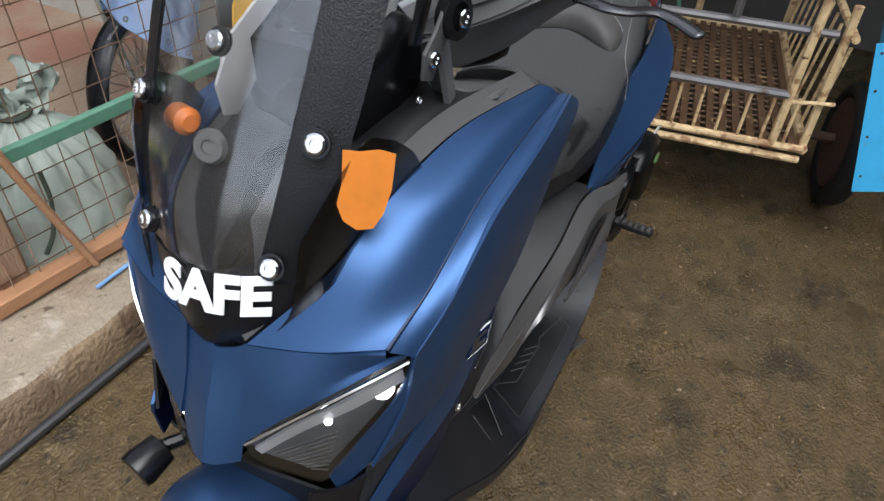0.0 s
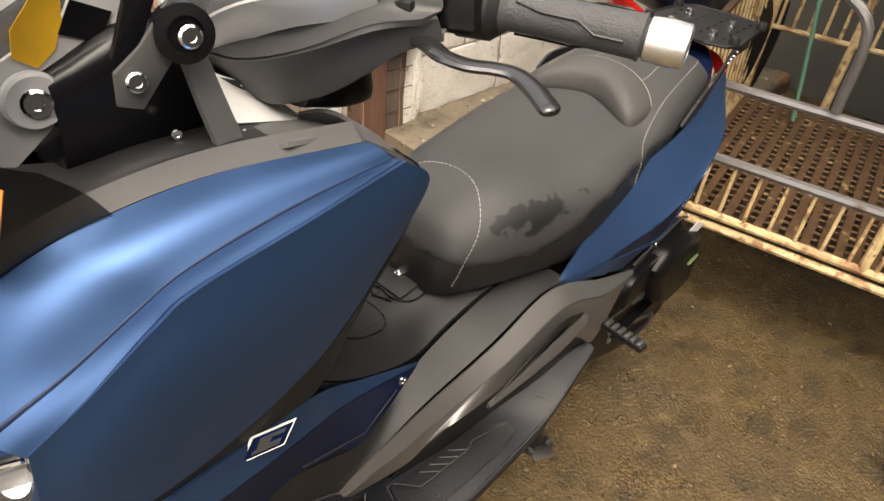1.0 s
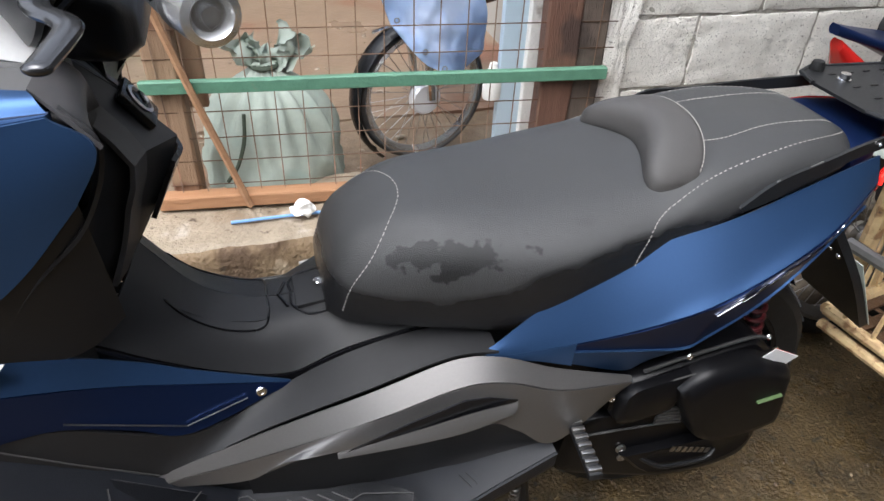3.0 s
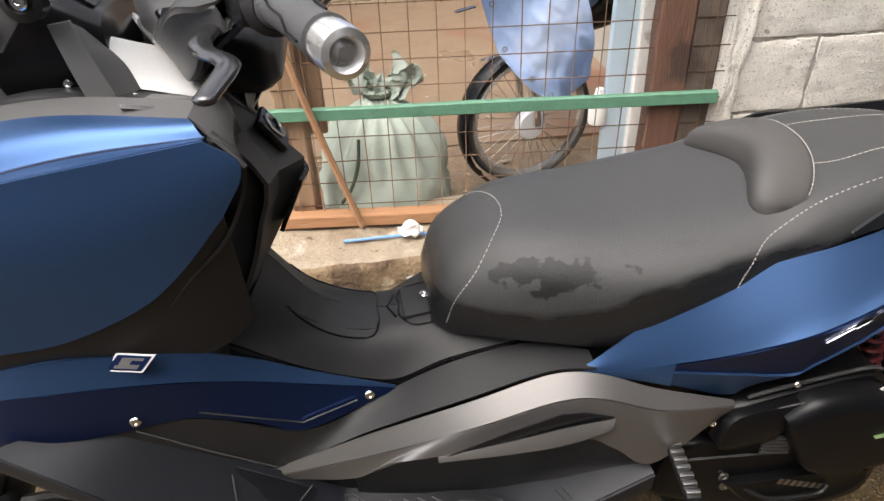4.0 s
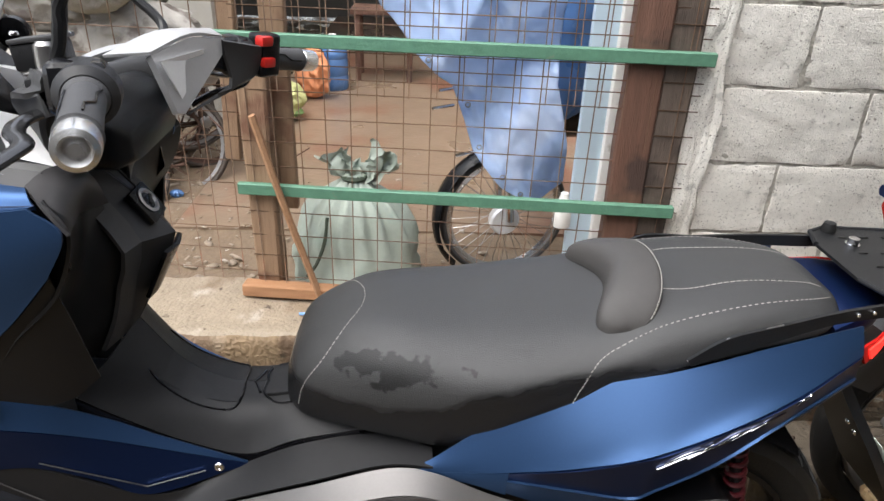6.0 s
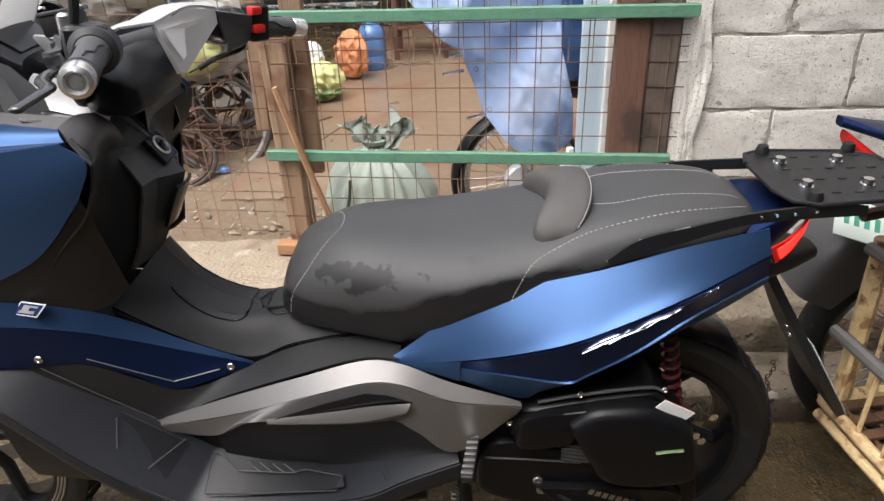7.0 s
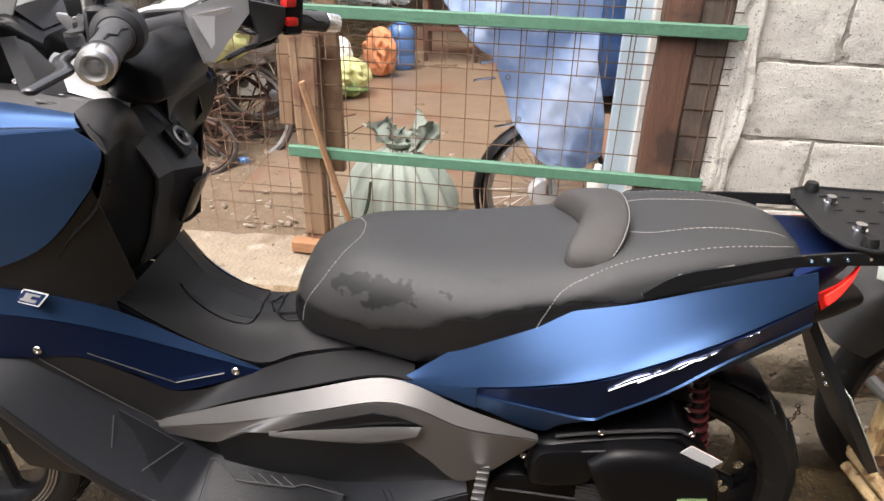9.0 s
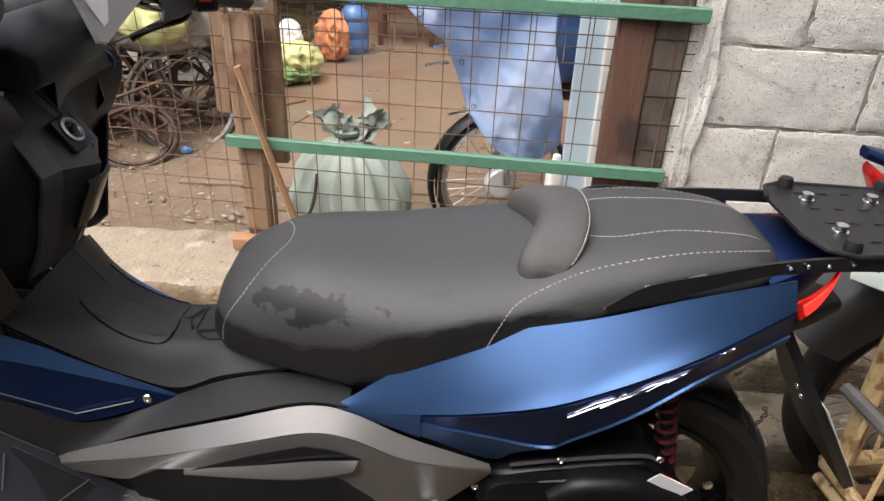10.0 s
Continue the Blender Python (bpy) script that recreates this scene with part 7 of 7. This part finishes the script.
for s in (-1, 1):
    bpart("bar_cover", wing(s), M_GREYDEEP, "dark grey handlebar cover", sharp=50)
    fp = grid([BW(-s, (-.122, -.008, 1.03), (-.098, -.07, 1.066), (-.081, -.128, 1.094), (-.03, -.18, 1.108)), BW(-s, (-.136, -.008, 1.05), (-.118, -.07, 1.095), (-.096, -.128, 1.12), (-.042, -.18, 1.128)), BW(-s, (-.125, -.008, 1.062), (-.1, -.07, 1.1), (-.075, -.128, 1.12), (-.03, -.18, 1.128))], nu=5, nv=4, thick=0.004)
    bpart("cover_panel", fp, M_COVER, "silver handlebar cover panel")
    if s > 0:
        rp = grid([BW(s, (-.05, .02, 1.1), (.0, .075, 1.122), (.055, .13, 1.118)), BW(s, (0.018, 0.0, 1.109), (0.049, 0.06, 1.122), (0.075, 0.11, 1.112))], nu=4, nv=3, thick=0.004)
        bpart("cover_top", rp, M_COVER, "silver top of the handlebar cover", sharp=25)
        rim = plate([(0.018, 0.0, 1.109), (0.049, 0.06, 1.122), (0.075, 0.11, 1.112), (0.073, 0.114, 1.089), (0.043, 0.02, 1.03), (0.037, 0.01, 1.033)], (-.012, .012, -.006))
        ci = bpart("cover_inset", moved(rim, TO_BAR), M_COVER, "silver rider's side of the handlebar cover")
        field = plate([Vector(q) + Vector((.005, -.008, .005)) for q in [(0.025, 0.005, 1.097), (0.055, 0.085, 1.098), (0.052, 0.09, 1.083), (0.036, 0.03, 1.044)]], (-.002, .002, -.001))
        part("inset_field", moved(field, TO_BAR), M_BRIGHT, ci, "bright field framed by a rim")
        housing = grid([BW(s, (0.074, 0.112, 1.11), (0.112, 0.17, 1.092)), BW(s, (0.072, 0.117, 1.088), (0.107, 0.175, 1.068)), BW(s, (0.074, 0.12, 1.039), (0.096, 0.17, 1.048)), BW(s, (0.044, 0.03, 1.026), (0.074, 0.12, 1.039))], nu=4, nv=3, thick=.006)
        bpart("switch_housing", housing, M_GREYDEEP, "dark grey housing between cover and switches", sharp=30)
    ms = bpart("mirror", tube([TO_BAR @ Vector(q) for q in (((.0, -.168, 1.1), (-.002, -.18, 1.137), (.006, -.181, 1.165), (.012, -.182, 1.19), (.02, -.19, 1.235), (.0, -.25, 1.4)) if s < 0 else ((-.015, .15, 1.1), (-.03, .17, 1.125), (-.073, .175, 1.163), (-.12, .172, 1.203), (-.19, .18, 1.28), (-.22, .22, 1.4)))], .007, 10, 5), M_MATBLACK, "black rear-view mirror on a thin stem")
    part("mirror_head", moved(cloth_blob(.06, (.35, 1.1, .7), 0, 1, 3), Matrix.Translation((-.02 if s < 0 else -.23, s * .285, 1.45))), M_MATBLACK, ms)
for k, q in enumerate((((-.05, -.10, 1.0), (-.02, -.13, 1.03), (.02, -.16, 1.06)), ((-.06, .1, 1.0), (-.03, .13, 1.02), (.01, .16, 1.06)))):
    bpart("cable", tube(q, .004, 6, 5), M_MATBLACK)
part("steering_head", loft([(-.17, [(0, 1.0), (.06, 1.0), (.07, .985), (.06, .96), (0, .95)]), (-.12, [(0, 1.0), (.06, .998), (.07, .98), (.06, .95), (0, .94)]), (-.07, [(0, .985), (.05, .982), (.06, .965), (.05, .94), (0, .935)])], 4, 3), M_DARK, scooter, "dark steering head cover")
part("stem_cover", loft([(-.062, [(0, 1.065), (.07, 1.065), (.085, 1.04), (.075, 1.005), (0, 1.0)]), (-.03, [(0, 1.078), (.092, 1.074), (.106, 1.045), (.096, 1.004), (0, .998)]), (.0, [(0, 1.066), (.09, 1.06), (.102, 1.032), (.094, 1.002), (0, .996)]), (.018, [(0, 1.045), (.068, 1.04), (.078, 1.024), (.07, 1.006), (0, 1.004)])], 5, 4), M_ENGINE, scooter, "black cover round the steering stem", sharp=50)
part("steering_stem", tube([(-.1, 0, .95), (-.085, 0, 1.02)], .026, 16), M_MATBLACK, scooter, "black steering stem")

# ---------------------------------------------------------------- tricycle sidecar
side = thing("tricycle_sidecar", "rusty cream-painted sidecar frame with a slatted floor and grey rails", "sidecar", (1.205, 0.03, 0), -80)
# local x runs along the open front, local y into the sidecar
W_, D_, FZ = 0.62, 0.95, 0.33
def bar(name, a, b, r, material, label="", seg=8):
    return part(name, roughen(tube([a, tuple((p + q) / 2 for p, q in zip(a, b)), b], r, seg), .001, 30, a[0] * 7), material, side, label)
for y in (0, D_):
    bar("floor_rail", (0, y, FZ), (W_, y, FZ), .012, M_CAGE)
    bar("floor_rail", (0, y, FZ - .035), (W_, y, FZ - .035), .012, M_CAGE)
for x in (0, W_):
    bar("floor_rail", (x, 0, FZ), (x, D_, FZ), .015, M_CAGE)
n_slat = 15
for i in range(n_slat):
    x = .03 + (W_ - .06) * i / (n_slat - 1)
    part("slat", roughen(box((.022, D_ - .02, .006), pose(x, D_ / 2, FZ + .004)), .001, 30, i), M_CAGEFLOOR, side)
for j in range(24):
    y = .03 + (D_ - .06) * j / 23
    part("cross_rod", tube([(0, y, FZ - .004), (W_, y, FZ - .004)], .0045, 5), M_CAGEFLOOR, side)
for i in range(9):
    x = .04 + (W_ - .1) * i / 8
    bar("upright", (x, 0.0, FZ), (x, 0.0, FZ + .155), .005, M_CAGE, seg=6)
bar("grey_rail", (-.02, 0, FZ + .16), (W_ - .09, 0, FZ + .16), .013, M_PIPE, "bare grey steel rail")
bar("grey_rail", (-.02, .02, FZ + .34), (W_ - .03, .02, FZ + .34), .012, M_PIPE, "bare grey steel rail")
bar("post", (0, .04, FZ - .02), (-.012, .04, FZ + .36), .018, M_CAGE, "cream post with rust")
bar("post", (W_ - .09, 0, FZ), (W_ - .09, 0, FZ + .62), .0125, M_CAGE, "cream post with rust")
bar("post", (W_, 0.02, FZ), (W_ - .01, .02, FZ + .42), .0125, M_CAGE, "cream post with rust")
bar("post", (0, D_, FZ), (0, D_, FZ + .75), .016, M_CAGE)
bar("post", (W_, D_, FZ), (W_, D_, FZ + .75), .016, M_CAGE)
bar("post", (W_ * .45, D_, FZ), (W_ * .45, D_, FZ + .75), .014, M_CAGE)
bar("rail", (W_ - .09, 0, FZ + .14), (W_ + .03, 0, FZ + .155), .006, M_CAGE)
for z in (.25, .44, .62):
    bar("rail", (0, D_, FZ + z), (W_, D_, FZ + z), .009, M_CAGE)
for i in range(17):
    y = .04 + (D_ - .06) * i / 16
    h = .4 + .1 * y
    bar("side_slat", (0, y, FZ), (-.035, y + .02, FZ + h), .0043, M_CAGE, seg=6)
part("side_plate", moved(roughen(cut(box((.004, .036, .4)), 3), .001, 20), Matrix.Translation((-.02, .15, FZ + .2)) @ pose(0, 0, 0, 0, -4, 0)), M_CAGE, side, "wide flat upright with rust")
bar("rail", (-.035, 0, FZ + .4), (-.035, D_, FZ + .5), .012, M_RUST, "dark rusty top rail")
for i in range(12):
    x = .03 + (W_ - .06) * i / 11
    bar("back_slat", (x, D_, FZ + .25), (x, D_, FZ + .44), .006, M_CAGE, seg=6)
for i in range(10):
    y = .05 + (D_ - .1) * i / 9
    bar("side_slat", (W_, y, FZ), (W_ + .02, y, FZ + .3), .005, M_CAGE, seg=6)
bar("rail", (W_ + .01, 0, FZ + .34), (W_ + .01, D_, FZ + .34), .011, M_CAGE)
bar("green_rod", (W_ * .2, D_ - .1, FZ + .45), (W_ * .34, D_ - .2, FZ + .02), .008, M_GREEN, "thin green rod")
part("axle", tube([(W_ * .2, D_ * .4, .2), (W_ + .3, D_ * .4, .2)], .018, 8), M_RUST, side)
for q in (.2, .8):
    part("floor_stay", tube([(W_ * q, D_ * .4, .2), (W_ * q, D_ * .4, FZ - .02)], .014, 8), M_RUST, side)
wl = Matrix.Translation((W_ + .17, .22, .21))
part("tyre", lathe(tyre_ring(.21, .08, .8), facing((W_ + .2, .32, .215), (1, 0, 0)), 40), M_RUBBER, side, "dark sidecar tyre")
part("rim", lathe([(.05, -.02), (.15, -.03), (.155, 0), (.15, .03), (.05, .02)], facing((W_ + .2, .32, .215), (1, 0, 0)), 30), M_RUST, side)
fs = box((.1, .004, .44), None, .001, 1)
part("fender_sheet", moved(fs, Matrix.Translation((W_ + .16, -.02, .47)) @ pose(0, 0, 0, -4, -14, 0)), M_SKYBLUE, side, "sky-blue sheet metal fender with rivets")
part("fender_side", moved(box((.004, .45, .44), None, .001, 1), Matrix.Translation((W_ + .21, .205, .47)) @ pose(0, 0, 0, 0, -14, 0)), M_SKYBLUE, side, "sky-blue sheet metal side")
for z in (.3, .42, .55, .65):
    for dx in (-.035, .035):
        part("rivet", lathe([(.004, 0), (.003, .002), (.0005, .0025)], facing((W_ + .16 + dx - .25 * (z - .47), -.0235 + .07 * (z - .47), z), (0, -1, 0)), 10), M_RUST, side)
part("grab_handle", tube([(W_ * .35, .0, FZ + .62), (W_ * .5, -.02, FZ + .55), (W_ * .52, .0, FZ + .36)], .012, 10, 5), M_PIPE, side, "bent grey pipe")

# ---------------------------------------------------------------- second motorcycle
bike = thing("parked_motorcycle", "dark blue and black motorcycle parked against the block wall", "motorcycle", (-.045, -.13, 0))
spoke_wheel(bike, (1.585, .39, .295), .295, .085, 36, (0, 1, 0), rim_mat=M_STEEL)
fender = grid([[(1.3, .30, .452), (1.36, .30, .52), (1.42, .30, .557), (1.52, .30, .58)],
               [(1.236, .315, .478), (1.285, .31, .578), (1.37, .305, .625), (1.52, .3, .64)],
               [(1.226, .39, .485), (1.28, .39, .592), (1.37, .39, .642), (1.52, .39, .655)],
               [(1.236, .465, .478), (1.285, .47, .578), (1.37, .475, .625), (1.52, .48, .64)],
               [(1.3, .48, .452), (1.36, .48, .52), (1.42, .48, .557), (1.52, .48, .58)]], nu=5, nv=5, thick=.004)
part("mudguard", fender, M_GREY, bike, "grey plastic mudguard over the rear wheel", sharp=50)
tailb = loft([(1.27, [(0, .83), (.01, .83), (.015, .82), (.01, .81), (0, .81)]), (1.36, [(0, .81), (.05, .805), (.06, .795), (.05, .785), (0, .78)]), (1.5, [(0, .785), (.075, .78), (.09, .76), (.08, .73), (0, .72)]), (1.68, [(0, .78), (.08, .77), (.1, .72), (.07, .66), (0, .64)])], 4, 4)
part("tail_cowl", moved(tailb, Matrix.Translation((.04, .47, -.006))), M_BLUE_LOW, bike, "dark blue tail cowl")
rl = loft([(1.285, [(0, .812), (.012, .812), (.018, .80), (.012, .79), (0, .79)]), (1.36, [(0, .76), (.055, .755), (.07, .73), (.05, .69), (0, .68)]), (1.41, [(0, .73), (.06, .725), (.07, .71), (.05, .685), (0, .68)])], 4, 4)
part("tail_lamp", moved(rl, Matrix.Translation((.04, .465, -.018))), M_REDLENS, bike, "unlit red tail lamp")
part("indicator", moved(cloth_blob(.028, (1.3, 1, .8), 0, 1, 3), pose(1.46, .39, .70)), M_ORANGE, bike, "pale orange indicator")
part("grab_rail", tube([(1.5, .39, .79), (1.41, .39, .84), (1.43, .4, .875), (1.56, .42, .87), (1.64, .42, .82)], .012, 10, 5), M_MATBLACK, bike, "black grab rail")
part("seat", moved(loft([(1.5, [(0, .83), (.07, .825), (.09, .8), (.08, .77), (0, .77)]), (2.1, [(0, .84), (.11, .83), (.14, .8), (.12, .77), (0, .77)])], 3, 3), Matrix.Translation((0, .45, 0))), M_SEAT, bike)
pl = part("number_plate", moved(box((.125, .003, .095), None, .001), Matrix.Translation((1.335, .322, .648)) @ pose(0, 0, 0, -58, 14, -14)), M_PLATE, bike, "white plate with green bars")
for i in range(5):
    part("plate_bar", moved(box((.01, .002, .03)), Matrix.Translation((1.335, .322, .648)) @ pose(0, 0, 0, -58, 14, -14) @ pose(-.04 + .02 * i, -.002, 0)), M_BARGREEN, pl)
part("swing_arm", tube([(1.585, .34, .295), (2.0, .34, .32)], .018, 8), M_MATBLACK, bike)
part("shock", tube([(1.6, .33, .32), (1.72, .33, .6)], .018, 10), M_CHROME, bike)
part("body", moved(loft([(1.75, [(0, .62), (.1, .6), (.13, .5), (.1, .3), (0, .28)]), (2.3, [(0, .7), (.12, .68), (.14, .5), (.1, .25), (0, .22)])], 3, 3), Matrix.Translation((0, .45, 0))), M_MATBLACK, bike)
part("exhaust", tube([(1.5, .29, .3), (1.7, .29, .27), (2.0, .29, .25)], .032, 14, 3), M_CHROME, bike, "chromed exhaust")

# things behind the second machine: chain hanging on the step
ch = bmesh.new()
for i in range(18):
    m = pose(1.24 + .006 * math.sin(i), .312, .20 - .011 * i, 90, 0, 90 * (i % 2))
    add_lathe(ch, [(.0045, -.0012), (.0065, -.0012), (.0065, .0012), (.0045, .0012), (.0045, -.0012)], m, 10)
solid("rusty_chain", ch, M_RUST, "short rusty chain hanging against the step", "chain")
